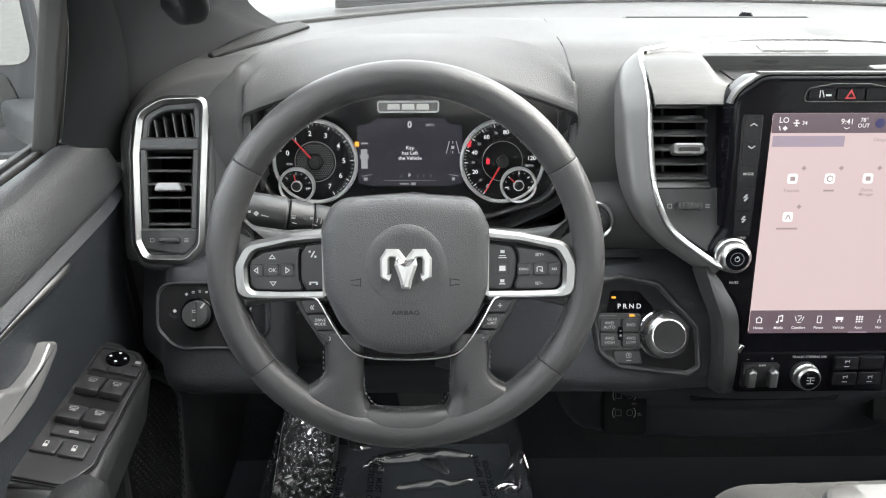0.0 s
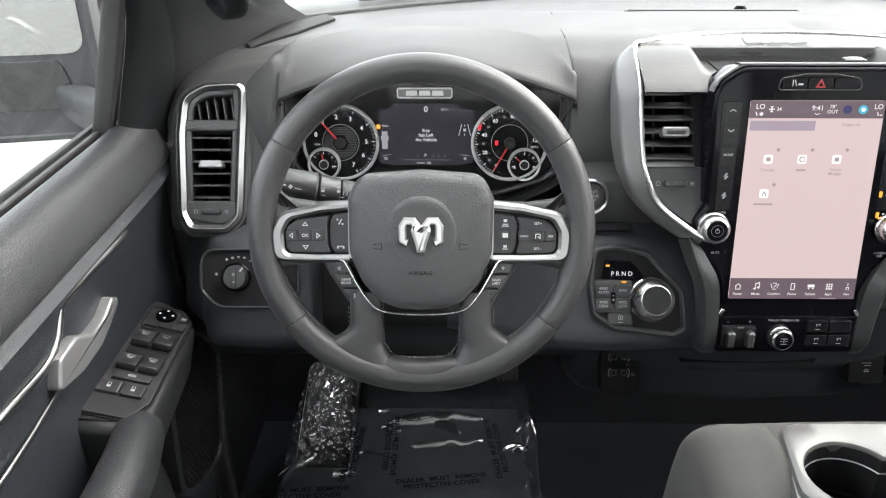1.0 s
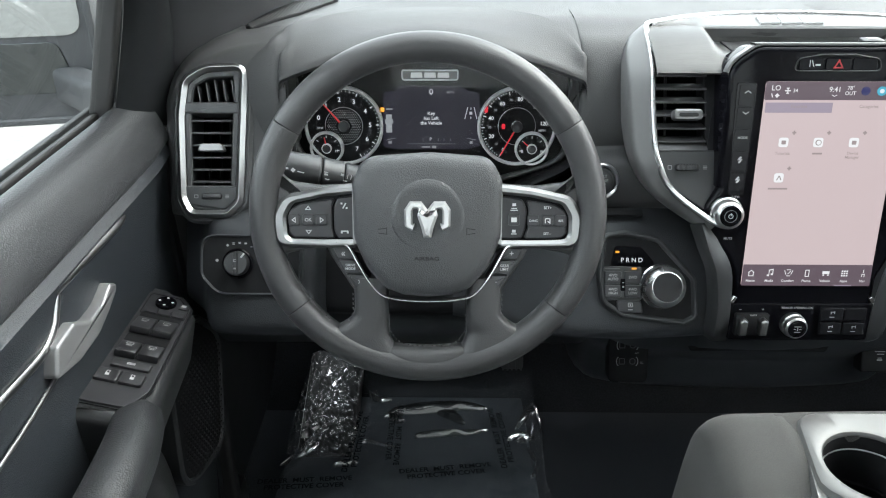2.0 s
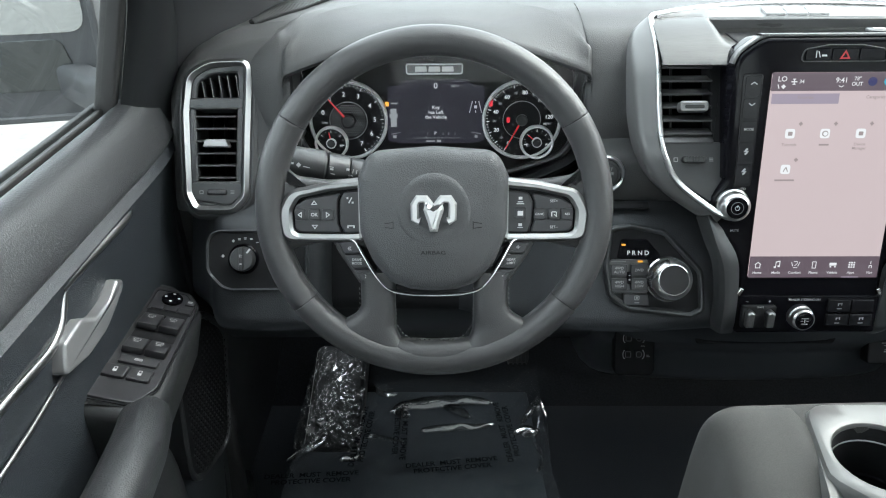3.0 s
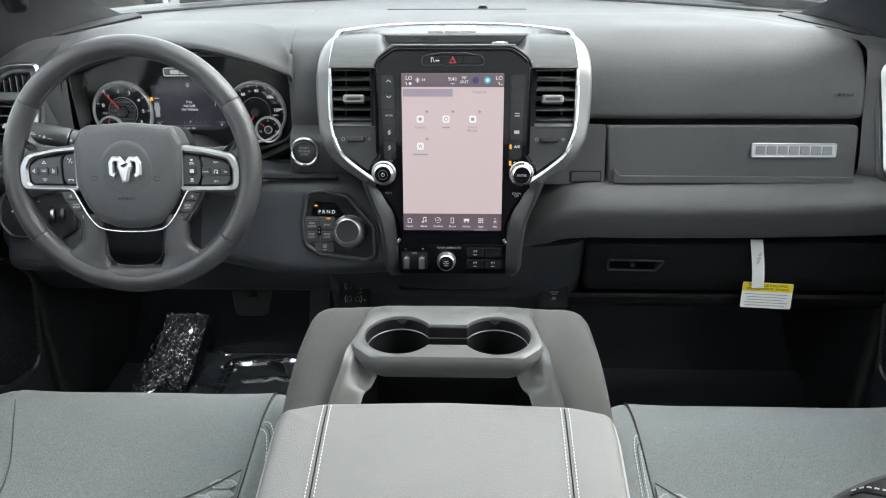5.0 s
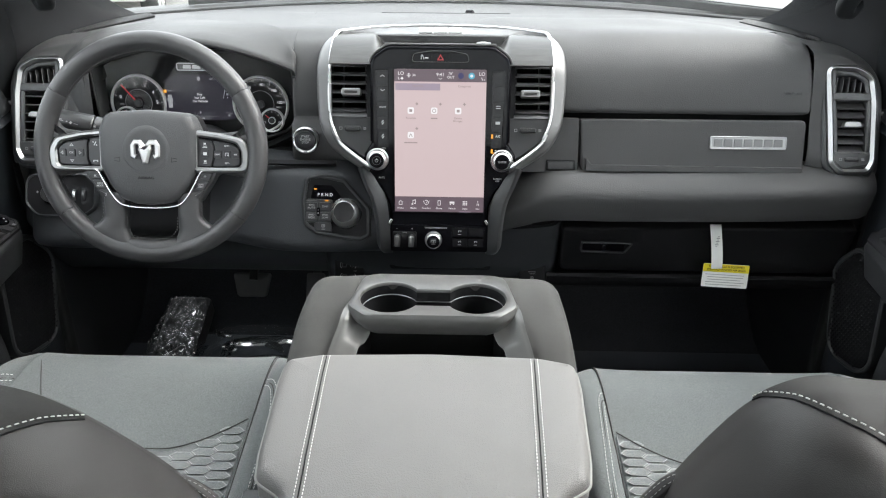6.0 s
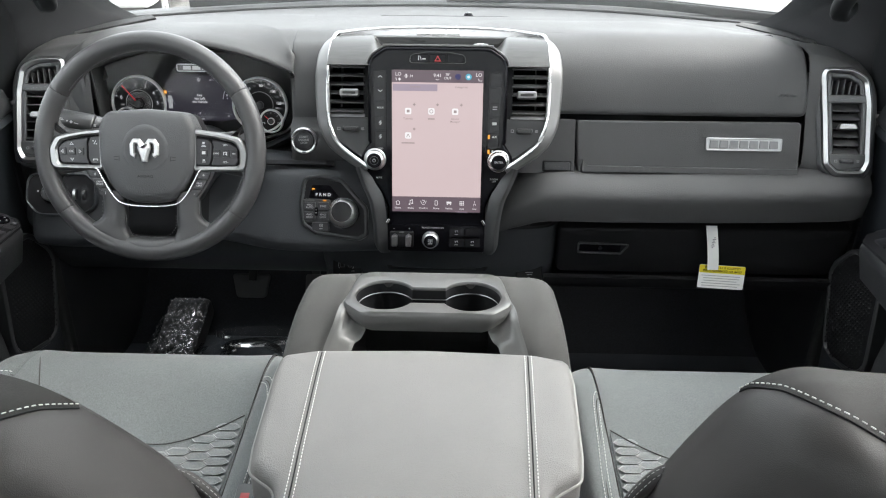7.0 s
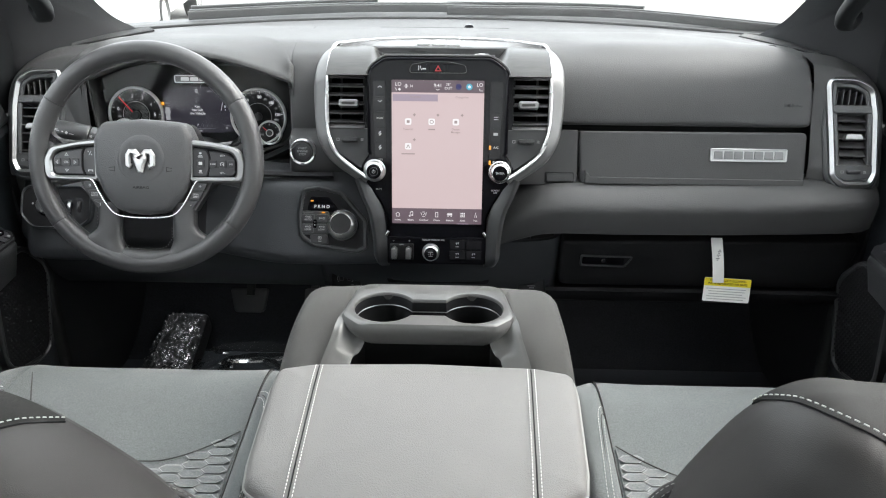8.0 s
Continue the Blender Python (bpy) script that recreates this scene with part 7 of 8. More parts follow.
def needle(m, ang, length, mat, parent, hub_r):
    q = on(m, 0, 0, 0.006, ang)
    part("needle", slab([Vector((-0.004, -0.0014)), Vector((length, -0.0006)), Vector((length, 0.0006)), Vector((-0.004, 0.0014))], q, 0, 0.0012), mat, parent, "red needle")
    part("needle_hub", lathe([(hub_r, 0.002), (hub_r, 0.008), (hub_r * 0.8, 0.0095), (0, 0.0095)], m, 28), PLASTIC, parent)


RPM_A0, RPM_A1 = 162, -62      # dial sweep, degrees
mt, ft = dial(-0.1245, -0.001, 0.0560, "tachometer dial")
ticks(mt, ft, 0.0455, 0.0505, RPM_A0, RPM_A1, 35, 0.0012, INK_LIT, every=5)
for k in range(8):
    a = radians(RPM_A0 + (RPM_A1 - RPM_A0) * k / 7)
    ink(str(k), on(mt, 0.0375 * math.cos(a), 0.0375 * math.sin(a), 0.0027), 0.0092, INK_LIT, ft, "numeral")
ink("RPM", on(mt, -0.034, -0.003, 0.0027), 0.0044, INK_LIT_DIM, ft)
part("inner_ring", band(circle(0.0270, 40), circle(0.0262, 40), mt, 0.001, 0.0032, 0.0003), PRINT_DIM, ft)
dots = bmesh.new()
for r in range(-9, 10):
    for c in range(-9, 10):
        x, y = (c + (0.5 if r % 2 else 0)) * 0.0026, r * 0.0024
        if 0.011 < math.hypot(x, y) < 0.0245:
            q = on(mt, x, y, 0.0026)
            vs = [dots.verts.new(q @ Vector((0.0008 * math.cos(t), 0.0008 * math.sin(t), 0))) for t in (0, 1.57, 3.14, 4.71)]
            dots.faces.new(vs)
tagged(part("dial_mesh", dots, PRINT_DIM, ft, smooth=0), kind="stuff")
needle(mt, 131, 0.0470, RED, ft, 0.0080)
msd, fs = dial(0.1215, -0.001, 0.0560, "speedometer dial")
SP0, SP1 = 241, 6
ticks(msd, fs, 0.0455, 0.0505, SP0, SP1, 48, 0.0011, INK_LIT, every=4)
for k in range(13):
    a = radians(SP0 + (SP1 - SP0) * k / 12)
    big = k % 2 == 0
    ink(str(10 * k), on(msd, 0.0385 * math.cos(a), 0.0385 * math.sin(a), 0.0027), 0.0076 if big else 0.0048, INK_LIT if big else INK_LIT_DIM, fs, "numeral")
ink("MPH", on(msd, 0.036, -0.006, 0.0027), 0.0052, INK_LIT_DIM, fs)
part("inner_ring", band(circle(0.0270, 40), circle(0.0262, 40), msd, 0.001, 0.0032, 0.0003), PRINT_DIM, fs)
spot("belt_lamp", box_poly(0.0048, 0.0075, 0.0015), on(msd, -0.019, 0.000), 0.002, 0.0030, LAMP_RED, fs, "lit red belt lamp")
needle(msd, 241, 0.0470, RED, fs, 0.0080)
for cx, cy, na, labs in ((-0.150, -0.0325, 100, ("C", "H")), (0.1435, -0.0325, 140, ("E", "F"))):
    m2, f2 = on(CL, cx, cy, 0.004), None
    ring = part("small_ring", lathe([(0.0205, 0.0), (0.0210, 0.005), (0.0228, 0.0065), (0.0242, 0.004), (0.0245, -0.003)], m2, 40), PALE_RING, cl, "satin silver small dial ring")
    f2 = part("small_dial_face", lathe([(0, 0.0015), (0.0208, 0.0015), (0.0208, -0.004)], m2, 36), DARK, cl)
    ticks(m2, f2, 0.0150, 0.0185, 190, -10, 8, 0.0010, INK_LIT, every=2)
    part("small_hub", lathe([(0.0062, 0.001), (0.0062, 0.0050), (0.0050, 0.006), (0, 0.006)], m2, 24), PLASTIC, f2)
    part("small_hub_ring", lathe([(0.0058, 0.0058), (0.0066, 0.0062), (0.0072, 0.0050), (0.0072, 0.001)], m2, 24), PALE_RING, f2)
    q = on(m2, 0, 0, 0.003, na)
    part("small_needle", slab([Vector((0.004, -0.0009)), Vector((0.016, -0.0005)), Vector((0.016, 0.0005)), Vector((0.004, 0.0009))], q, 0, 0.001), RED, f2)
    for lab, dx in zip(labs, (-0.0135, 0.0135)):
        ink(lab, on(m2, dx, -0.004, 0.0020), 0.0052, INK_LIT, f2)
CLUSTER_LCD = glow("cluster_screen", (0.020, 0.018, 0.027), LIT)
lcd = round_poly([(-0.044, 0.0560, 0.002), (0.044, 0.0560, 0.002), (0.052, 0.048, 0.003), (0.068, 0.047, 0.004), (0.0690, -0.0300, 0.003), (0.050, -0.0340, 0.003), (-0.050, -0.0340, 0.003), (-0.0690, -0.0300, 0.003), (-0.068, 0.047, 0.004), (-0.052, 0.048, 0.003)], 3)
lc = part("driver_display", slab(lcd, CL, -0.002, 0.0030, 0), CLUSTER_LCD, cl, "dark driver display with a message")
D = on(CL, 0, 0, 0.0034)
ink("0", on(D, 0.000, 0.0475), 0.0115, INK_LIT, lc)
ink("MPH", on(D, 0.0270, 0.0470), 0.0055, INK_LIT_DIM, lc)
ink("Key\nhas Left\nthe Vehicle", on(D, 0.0, 0.0105), 0.0068, INK_LIT, lc)
ink("P", on(D, -0.001, -0.0195), 0.0066, INK_LIT, lc)
mark("gear_scale", [(-0.012, -0.020, 0.0008, 0.004), (0.010, -0.020, 0.0008, 0.004), (0.018, -0.020, 0.0008, 0.004), (0.027, -0.020, 0.0008, 0.004), (0.0, -0.0260, 0.070, 0.0005), (-0.008, -0.0305, 0.012, 0.002), (0.004, -0.0305, 0.006, 0.0035)], D, INK_LIT_DIM, lc)
mark("lane_assist_mark", [(0.0495, 0.018, 0.0012, 0.017, -14), (0.0625, 0.018, 0.0012, 0.017, 14), (0.056, 0.018, 0.004, 0.004), (0.056, 0.0115, 0.0012, 0.003), (0.056, 0.0245, 0.0012, 0.003)], D, PRINT, lc)
mark("truck_mark", [(-0.0600, 0.003, 0.0085, 0.026), (-0.0600, 0.006, 0.0115, 0.006)], D, INK_LIT_DIM, lc)
mark("small_gauge_mark", [(-0.0570, -0.0190, 0.014, 0.0008, 10), (-0.0590, -0.0240, 0.005, 0.004), (0.0570, -0.0190, 0.014, 0.0008, -10), (0.0570, -0.0240, 0.004, 0.004)], D, INK_LIT_DIM, lc)
spot("fuel_lamp", box_poly(0.0055, 0.0060, 0.001, -0.0690, 0.0225), CL, 0.002, 0.0040, LAMP_AMBER, lc, "lit amber fuel lamp")
mark("fuel_caption", [(-0.0590, 0.0235, 0.009, 0.002)], D, INK_LIT_DIM, lc)
spot("door_lamp", box_poly(0.0050, 0.0090, 0.002, 0.0775, 0.0230), CL, 0.002, 0.0040, LAMP_RED, lc, "lit red door lamp")
bp = round_poly([(-0.040, 0.0645, 0.003), (0.037, 0.0645, 0.003), (0.0375, 0.0775, 0.003), (-0.0405, 0.0775, 0.003)], 4)
plate_c = part("maker_plate", slab(bp, CL, 0, 0.005, 0.001), material("plate_grey", (0.10, 0.10, 0.10), 0.4, 0.5), cl, "silver-edged plate")
part("plate_rim", band(inset(bp, -0.001), inset(bp, 0.0010), CL, 0, 0.0064, 0.0006), PALE_RING, plate_c)
emblem_bars(on(CL, -0.0015, 0.071, 0.005), 0.056, 0.0072, 3, 0.0012, PALE_RING, plate_c)
lens = part("cluster_lens", slab(inset(bay, 0.002), BAY, 0.024, 0.0255, 0), clear_glass("cluster_lens_glass", (1, 1, 1), 0.0, 1.16), cl, "clear cluster lens")
lens.visible_shadow = False

# ---- gear selector panel ----
gs = thing("gear_selector", (-0.195, 0.80, 1.14), "black gear selector panel with a silver-rimmed rotary dial", "gear selector")
GP = plane_at(-0.195, 0.800, 1.187, 28)
go = round_poly([(-0.058, 0.054, 0.012), (-0.030, 0.0585, 0.01), (0.013, 0.050, 0.015), (0.060, -0.002, 0.014), (0.062, -0.052, 0.008), (0.047, -0.060, 0.008), (-0.034, -0.050, 0.012), (-0.058, -0.034, 0.014), (-0.064, 0.006, 0.02)], 6)
part("panel_rim", band(inset(go, -0.004), inset(go, 0.004), GP, -0.012, 0.008, 0.003), PLASTIC, gs)
face = part("panel_face", slab(inset(go, 0.003), GP, -0.012, 0.0045, 0.001), DARK, gs)
disp = round_poly([(-0.050, 0.015, 0.004), (0.006, 0.013, 0.004), (0.008, 0.020, 0.006), (-0.010, 0.041, 0.008), (-0.044, 0.042, 0.006)], 4)
dp = part("gear_display", slab(disp, GP, 0, 0.0060, 0.001), GLOSS, gs, "gloss black gear display")
ink("P R N D", on(GP, -0.022, 0.0225, 0.0064), 0.0084, INK_LIT, dp)
spot("park_lamp", box_poly(0.0055, 0.0026, 0.001, -0.041, 0.0335), GP, 0.005, 0.0066, LAMP_AMBER, dp, "lit amber lamp")
DC = on(GP, 0.018, -0.012, 0)
DIAL_CAP = material("charcoal_dial_cap", (0.012, 0.012, 0.013), 0.5, 0, 0.2, 1500, 0.06, 9, spec=0.25)
part("dial_seat", lathe([(0.0300, 0.004), (0.0300, 0.0065), (0.0285, 0.0080), (0.0275, 0.006)], DC, 48), CHROME, gs, "chrome dial seat")
dialp = part("rotary_dial", lathe([(0.0280, 0.004), (0.0275, 0.012), (0.0265, 0.024), (0.0250, 0.0285), (0.0200, 0.0325), (0.0190, 0.0325)], DC, 56), BRIGHT_EDGE, gs, "satin silver rotary dial")
part("dial_cap", lathe([(0.0194, 0.0320), (0.0185, 0.0330), (0.0120, 0.0326), (0.0, 0.0322)], DC, 48), DIAL_CAP, dialp, "charcoal dial cap")
part("cap_ring", lathe([(0.0186, 0.0326), (0.0192, 0.0336), (0.0199, 0.0337), (0.0204, 0.0322)], DC, 56), CHROME, dialp, "chrome cap ring")
kn = bmesh.new()
for k in range(60):
    a = 2 * math.pi * k / 60
    q = block((0.0008, 0.0014, 0.014), DC @ pose(0.0266 * math.cos(a), 0.0266 * math.sin(a), 0.017, 0, 0, math.degrees(a) + 90), 0)
    me = bpy.data.meshes.new("s")
    q.to_mesh(me)
    kn.from_mesh(me)
    q.free()
    bpy.data.meshes.remove(me)
tagged(part("dial_knurl", kn, PLASTIC, dialp, smooth=0), kind="stuff")
part("key_tray", slab(box_poly(0.052, 0.045, 0.006, -0.034, -0.008), GP, 0.003, 0.0060, 0.001), PLASTIC, gs)
for x, y, w, h, lab in ((-0.047, 0.000, 0.022, 0.016, "4WD\nAUTO"), (-0.021, 0.000, 0.022, 0.016, "2WD"), (-0.047, -0.0185, 0.022, 0.016, "4WD\nHIGH"), (-0.021, -0.0185, 0.022, 0.016, "4WD\nLOW")):
    k = part("drive_key", slab(box_poly(w, h, 0.002), on(GP, x, y), 0.005, 0.0085, 0.0012), BUTTON, gs)
    ink(lab, on(GP, x, y, 0.0088), 0.0050, PRINT_DIM, k)
nk = part("neutral_key", slab(box_poly(0.0065, 0.016, 0.002), on(GP, -0.034, -0.010), 0.006, 0.0095, 0.001), GLOSS, gs)
mark("neutral_mark", [(-0.034, -0.007, 0.002, 0.0012), (-0.034, -0.0125, 0.0022, 0.0022)], GP, PRINT_DIM, nk, 0.0099)
mark("lamp_strip", [(-0.048, 0.0115, 0.020, 0.0010)], GP, THREAD_DARK, gs, 0.0066)
spot("drive_lamp", box_poly(0.0065, 0.0026, 0.001, -0.019, 0.0115), GP, 0.005, 0.0068, LAMP_AMBER, gs, "lit amber lamp")
k = part("stop_start_key", slab(round_poly([(-0.017, -0.008, 0.003), (0.017, -0.009, 0.003), (0.014, 0.008, 0.003), (-0.018, 0.008, 0.003)], 3), on(GP, -0.024, -0.0385), 0.003, 0.0080, 0.0015), BUTTON, gs)
mark("stop_start_mark", [(-0.0268, -0.0365, 0.0009, 0.0046), (-0.0212, -0.0365, 0.0009, 0.0046), (-0.024, -0.0340, 0.0050, 0.0009), (-0.024, -0.0390, 0.0050, 0.0009), (-0.024, -0.0365, 0.0020, 0.0024), (-0.024, -0.0428, 0.0062, 0.0012)], GP, PRINT_DIM, k, 0.0084)

# ---- start button ----
sb = thing("start_button", (-0.258, 0.86, 1.275), "round black start button with a chrome ring", "start button")
SB = plane_at(-0.258, 0.8625, 1.299, 10)
part("chrome_ring", lathe([(0.0255, 0), (0.0250, 0.005), (0.0230, 0.0070), (0.0205, 0.0055), (0.0200, 0.002)], SB, 44), BRIGHT_EDGE, sb, "satin silver ring")
bt = part("button_cap", lathe([(0.0198, 0.001), (0.0192, 0.0052), (0.0175, 0.0060), (0, 0.0052)], SB, 40), BUTTON, sb)
ink("START\nENGINE\nSTOP", on(SB, 0, 0.0015, 0.0064), 0.0058, PRINT_DIM, bt)
part("button_ring", band(circle(0.0158, 36), circle(0.0150, 36), SB, 0.004, 0.0064, 0.0002), DARK, bt)
mark("ring_mark", [(0, -0.0218, 0.007, 0.002)], SB, DARK, sb, 0.0072)

# ---- light switch and stalk ----
ls = thing("light_switch", (-0.735, 0.82, 1.17), "black headlight switch with a round knob", "light switch")
LS = plane_at(-0.735, 0.804, 1.203, 28)
lo = round_poly([(-0.052, 0.036, 0.02), (0.060, 0.036, 0.01), (0.078, 0.020, 0.012), (0.078, -0.024, 0.016), (0.055, -0.040, 0.02), (-0.030, -0.040, 0.03), (-0.052, -0.016, 0.02)], 6)
part("switch_rim", band(inset(lo, -0.003), inset(lo, 0.001), LS, -0.01, 0.0065, 0.002), LOWER, ls)
part("switch_face", slab(lo, LS, -0.01, 0.003, 0), DARK, ls)
part("knob_ring", lathe([(0.0205, 0.002), (0.0200, 0.007), (0.0182, 0.0085), (0.0165, 0.006)], on(LS, -0.004, 0, 0), 36), GLOSS, ls)
kb = part("light_knob", lathe([(0.0168, 0.003), (0.0160, 0.015), (0.0145, 0.017), (0, 0.017)], on(LS, -0.004, 0, 0), 36), PLASTIC, ls)
part("knob_bar", slab(box_poly(0.006, 0.0315, 0.0025), on(LS, -0.004, 0, 0, 0), 0.014, 0.0195, 0.0015), BUTTON, kb)
part("knob_pointer", slab(box_poly(0.0022, 0.007, 0.0006), on(LS, 0.0055, 0.0105, 0, -38), 0.017, 0.0180, 0.0), PRINT, kb)
mark("fog_mark", [(-0.0055, 0.004, 0.0010, 0.0034), (-0.0035, 0.0052, 0.0030, 0.0008), (-0.0035, 0.0028, 0.0030, 0.0008), (-0.004, -0.0065, 0.0032, 0.0020)], LS, PRINT_DIM, kb, 0.0199)
mark("light_mark", [(-0.032, 0.004, 0.0034, 0.0034, 45), (-0.018, 0.024, 0.0030, 0.0030, 45), (-0.010, 0.0272, 0.0034, 0.0009), (-0.010, 0.0255, 0.0034, 0.0009), (-0.002, 0.0280, 0.0034, 0.0009), (-0.002, 0.0264, 0.0026, 0.0009), (0.006, 0.0265, 0.0032, 0.0022), (0.014, 0.022, 0.0034, 0.0009)], LS, PRINT, ls, 0.0034)
for x in (0.040, 0.058):
    part("dimmer_slot", slab(box_poly(0.013, 0.034, 0.003), on(LS, x, -0.001), 0.002, 0.0036, 0), GLOSS, ls)
    part("dimmer_wheel", lathe([(0, -0.003), (0.0130, -0.003), (0.0135, 0), (0.0130, 0.003), (0, 0.003)], on(LS, x, -0.001, -0.004) @ pose(0, 0, 0, 0, 90, 0), 28), SATIN if x < 0.05 else PLASTIC, ls)
hr = thing("hood_release", (-0.72, 0.87, 1.05), "black hood release handle below the dash", "hood release")
part("release_handle", block((0.055, 0.02, 0.020), pose(-0.715, 0.872, 1.075, -20), 0.004), BUTTON, hr)
mark("release_mark", [(0, 0.02, 0.012, 0.004)], plane_at(-0.715, 0.862, 1.075, 10), PRINT_DIM, hr)

stalk = thing("turn_signal_stalk", (-0.60, 0.74, 1.35), "black multi-function stalk behind the wheel", "stalk")
s0, s1 = Vector((-0.525, 0.778, 1.326)), Vector((-0.670, 0.752, 1.365))


def stalk_piece(f0, f1, r0, r1, name, mat, parent):
    a, b = s0.lerp(s1, f0), s0.lerp(s1, f1)
    sec = lambda r: [Vector((r * math.cos(t) * 1.0, r * math.sin(t) * 0.85)) for t in [2 * math.pi * k / 20 for k in range(20)]]
    pts = [a, a.lerp(b, 0.04), a.lerp(b, 0.96), b]
    rr = [r0 * 0.92, r0, r1, r1 * 0.92]
    return part(name, sweep(pts, lambda f: sec(rr[min(3, int(round(f * 3)))])), mat, parent)


stalk_piece(0.0, 0.42, 0.0170, 0.0215, "stalk_arm", PLASTIC, stalk)
stalk_piece(0.43, 0.60, 0.0220, 0.0228, "stalk_ring", PLASTIC, stalk)
end = stalk_piece(0.61, 1.0, 0.0240, 0.0225, "stalk_knob", PLASTIC, stalk)
SK = plane_at(-0.641, 0.7325, 1.3670, 23)
mark("wash_mark", [(-0.015, 0.0035, 0.010, 0.0010, -13), (-0.0145, 0.0055, 0.006, 0.0009, -13), (-0.004, 0.001, 0.0028, 0.0022), (0.003, -0.001, 0.0042, 0.0042, 45), (0.012, -0.0035, 0.008, 0.0010, -13)], SK, PRINT, stalk, 0.0012)
SK2 = plane_at(-0.597, 0.7418, 1.3550, 23)
mark("wiper_mark", [(-0.005, 0.004, 0.0050, 0.0009, -12), (-0.005, 0.0015, 0.0040, 0.0022, -12), (-0.004, -0.004, 0.0050, 0.0009, -12), (0.014, 0.001, 0.0036, 0.0028, -12), (0.020, -0.001, 0.0009, 0.0050, -12), (0.024, -0.002, 0.0009, 0.0050, -12), (0.017, -0.006, 0.0050, 0.0009, -12)], SK2, PRINT, stalk, 0.0012)

# ---- sockets in the lower stack ----
us = thing("usb_socket_panel", (-0.19, 0.90, 0.96), "black socket panel with printed outlines", "socket panel")
UP = plane_at(-0.188, 0.868, 1.016, 20)
part("socket_plate", slab(box_poly(0.060, 0.090, 0.010), UP, -0.02, 0.003, 0.002), DARK, us)
for y in (0.013, -0.012):
    for x in (-0.010, 0.006):
        part("socket", slab(box_poly(0.010, 0.012, 0.002), on(UP, x, y), 0.002, 0.0042, 0.0006), DARK, us)
        ring = box_poly(0.0086, 0.0092, 0.0010 if x < 0 else 0.0040, x, y)
        part("socket_ring", band(ring, inset(ring, 0.0008), UP, 0.004, 0.0047, 0), PRINT_FAINT, us, smooth=0)
    for e in (-1, 1):
        arc = [UP @ Vector((-0.002 + e * (0.0125 + 0.0035 * math.cos(a)), y + 0.0068 * math.sin(a), 0.0046)) for a in [math.radians(-80 + 16 * k) for k in range(11)]]
        part("socket_bracket", sweep(arc, circle(0.0005, 5)), PRINT, us)
    mark("socket_tick", [(0.0190, y - 0.001, 0.004, 0.0008), (0.0200, y - 0.0035, 0.005, 0.0008)], UP, PRINT_DIM, us, 0.0046)
ink("AUX", on(UP, 0.012, 0.0005, 0.0036), 0.0030, PRINT_DIM, us)
ps = thing("power_socket_cover", (0.19, 0.90, 0.955), "black capped power socket", "power socket")
PP = plane_at(0.190, 0.868, 1.012, 20)
part("cover_plate", slab(box_poly(0.055, 0.050, 0.006), PP, -0.02, 0.001, 0.003), DARK, ps)
mark("socket_mark", [(0, 0.008, 0.016, 0.0010), (0.001, 0.004, 0.011, 0.0010), (0, -0.002, 0.006, 0.0010), (0, -0.005, 0.008, 0.0022)], PP, PRINT_DIM, ps, 0.0014)

# ---- hanging tag ----
YELLOW = material("yellow_print", (0.80, 0.66, 0.02), 0.6)
PAPER = material("white_card", (0.75, 0.75, 0.73), 0.7, 0, 0.1, 300, 0.04, 20)
tag = thing("hanging_warning_tag", (0.575, 0.845, 1.01), "white and yellow paper tag hanging from the glove box", "paper tag")
stp = [[Vector((0.545 + 0.010 * f - 0.011 + dx, 0.858 - 0.020 * math.sin(f * 1.8), 1.138 - 0.088 * f)) for dx in (0.0, 0.022)] for f in [k / 6 for k in range(7)]]
part("strap", sheet(stp, 0.0006), PAPER, tag, "white paper strap")
TG = pose(0.576, 0.842, 1.032, 90 - 14, 4, 2)
part("card", slab(box_poly(0.094, 0.048, 0.003), TG, -0.0005, 0.0005, 0), PAPER, tag, "white card", smooth=0)
part("yellow_band", slab(box_poly(0.094, 0.016, 0.002, 0, 0.0155), TG, 0.0004, 0.0009, 0), YELLOW, tag, "yellow warning band", smooth=0)
ink("THIS VEHICLE IS EQUIPPED\nWITH ADVANCED AIR BAGS", on(TG, 0, 0.0155, 0.0011), 0.0062, DARK, tag)
mark("small_print", [(-0.002 + 0.002 * (k % 2), 0.002 - 0.0052 * k, 0.080 - 0.006 * (k % 3), 0.0012) for k in range(5)], TG, PRINT_DIM, tag, 0.0008)
mark("strap_print", [(0.0, 0.004 * k, 0.003 + 0.004 * (k % 2), 0.002) for k in range(-4, 7)], plane_at(0.548, 0.8435, 1.098, -12), PRINT_DIM, tag, 0.002)

# ---- floor: pedals and the wrapped mat ----
MAT_RUBBER = material("black_floor_mat", (0.085, 0.100, 0.115), 0.8, 0, 0.6, 500, 0.15, 12)
mat_poly = round_poly([(-0.79, 1.00, 0.03), (-0.745, 1.335, 0.05), (-0.30, 1.335, 0.04), (-0.275, 0.70, 0.03), (-0.80, 0.70, 0.03)], 5)
solo("floor_mat", slab(mat_poly, pose(0, 0, FLOOR_Z), -0.002, 0.010, 0.004), MAT_RUBBER, (-0.53, 1.0, FLOOR_Z), "black rubber driver's floor mat", "floor mat")
FILM = bpy.data.materials.new("clear_plastic_film")
FILM.use_nodes = True
fn = FILM.node_tree
fn.nodes.remove(fn.nodes["Principled BSDF"])
f_clear, f_gloss, f_mix = fn.nodes.new("ShaderNodeBsdfTransparent"), fn.nodes.new("ShaderNodeBsdfGlossy"), fn.nodes.new("ShaderNodeMixShader")
f_gloss.inputs["Roughness"].default_value = 0.06
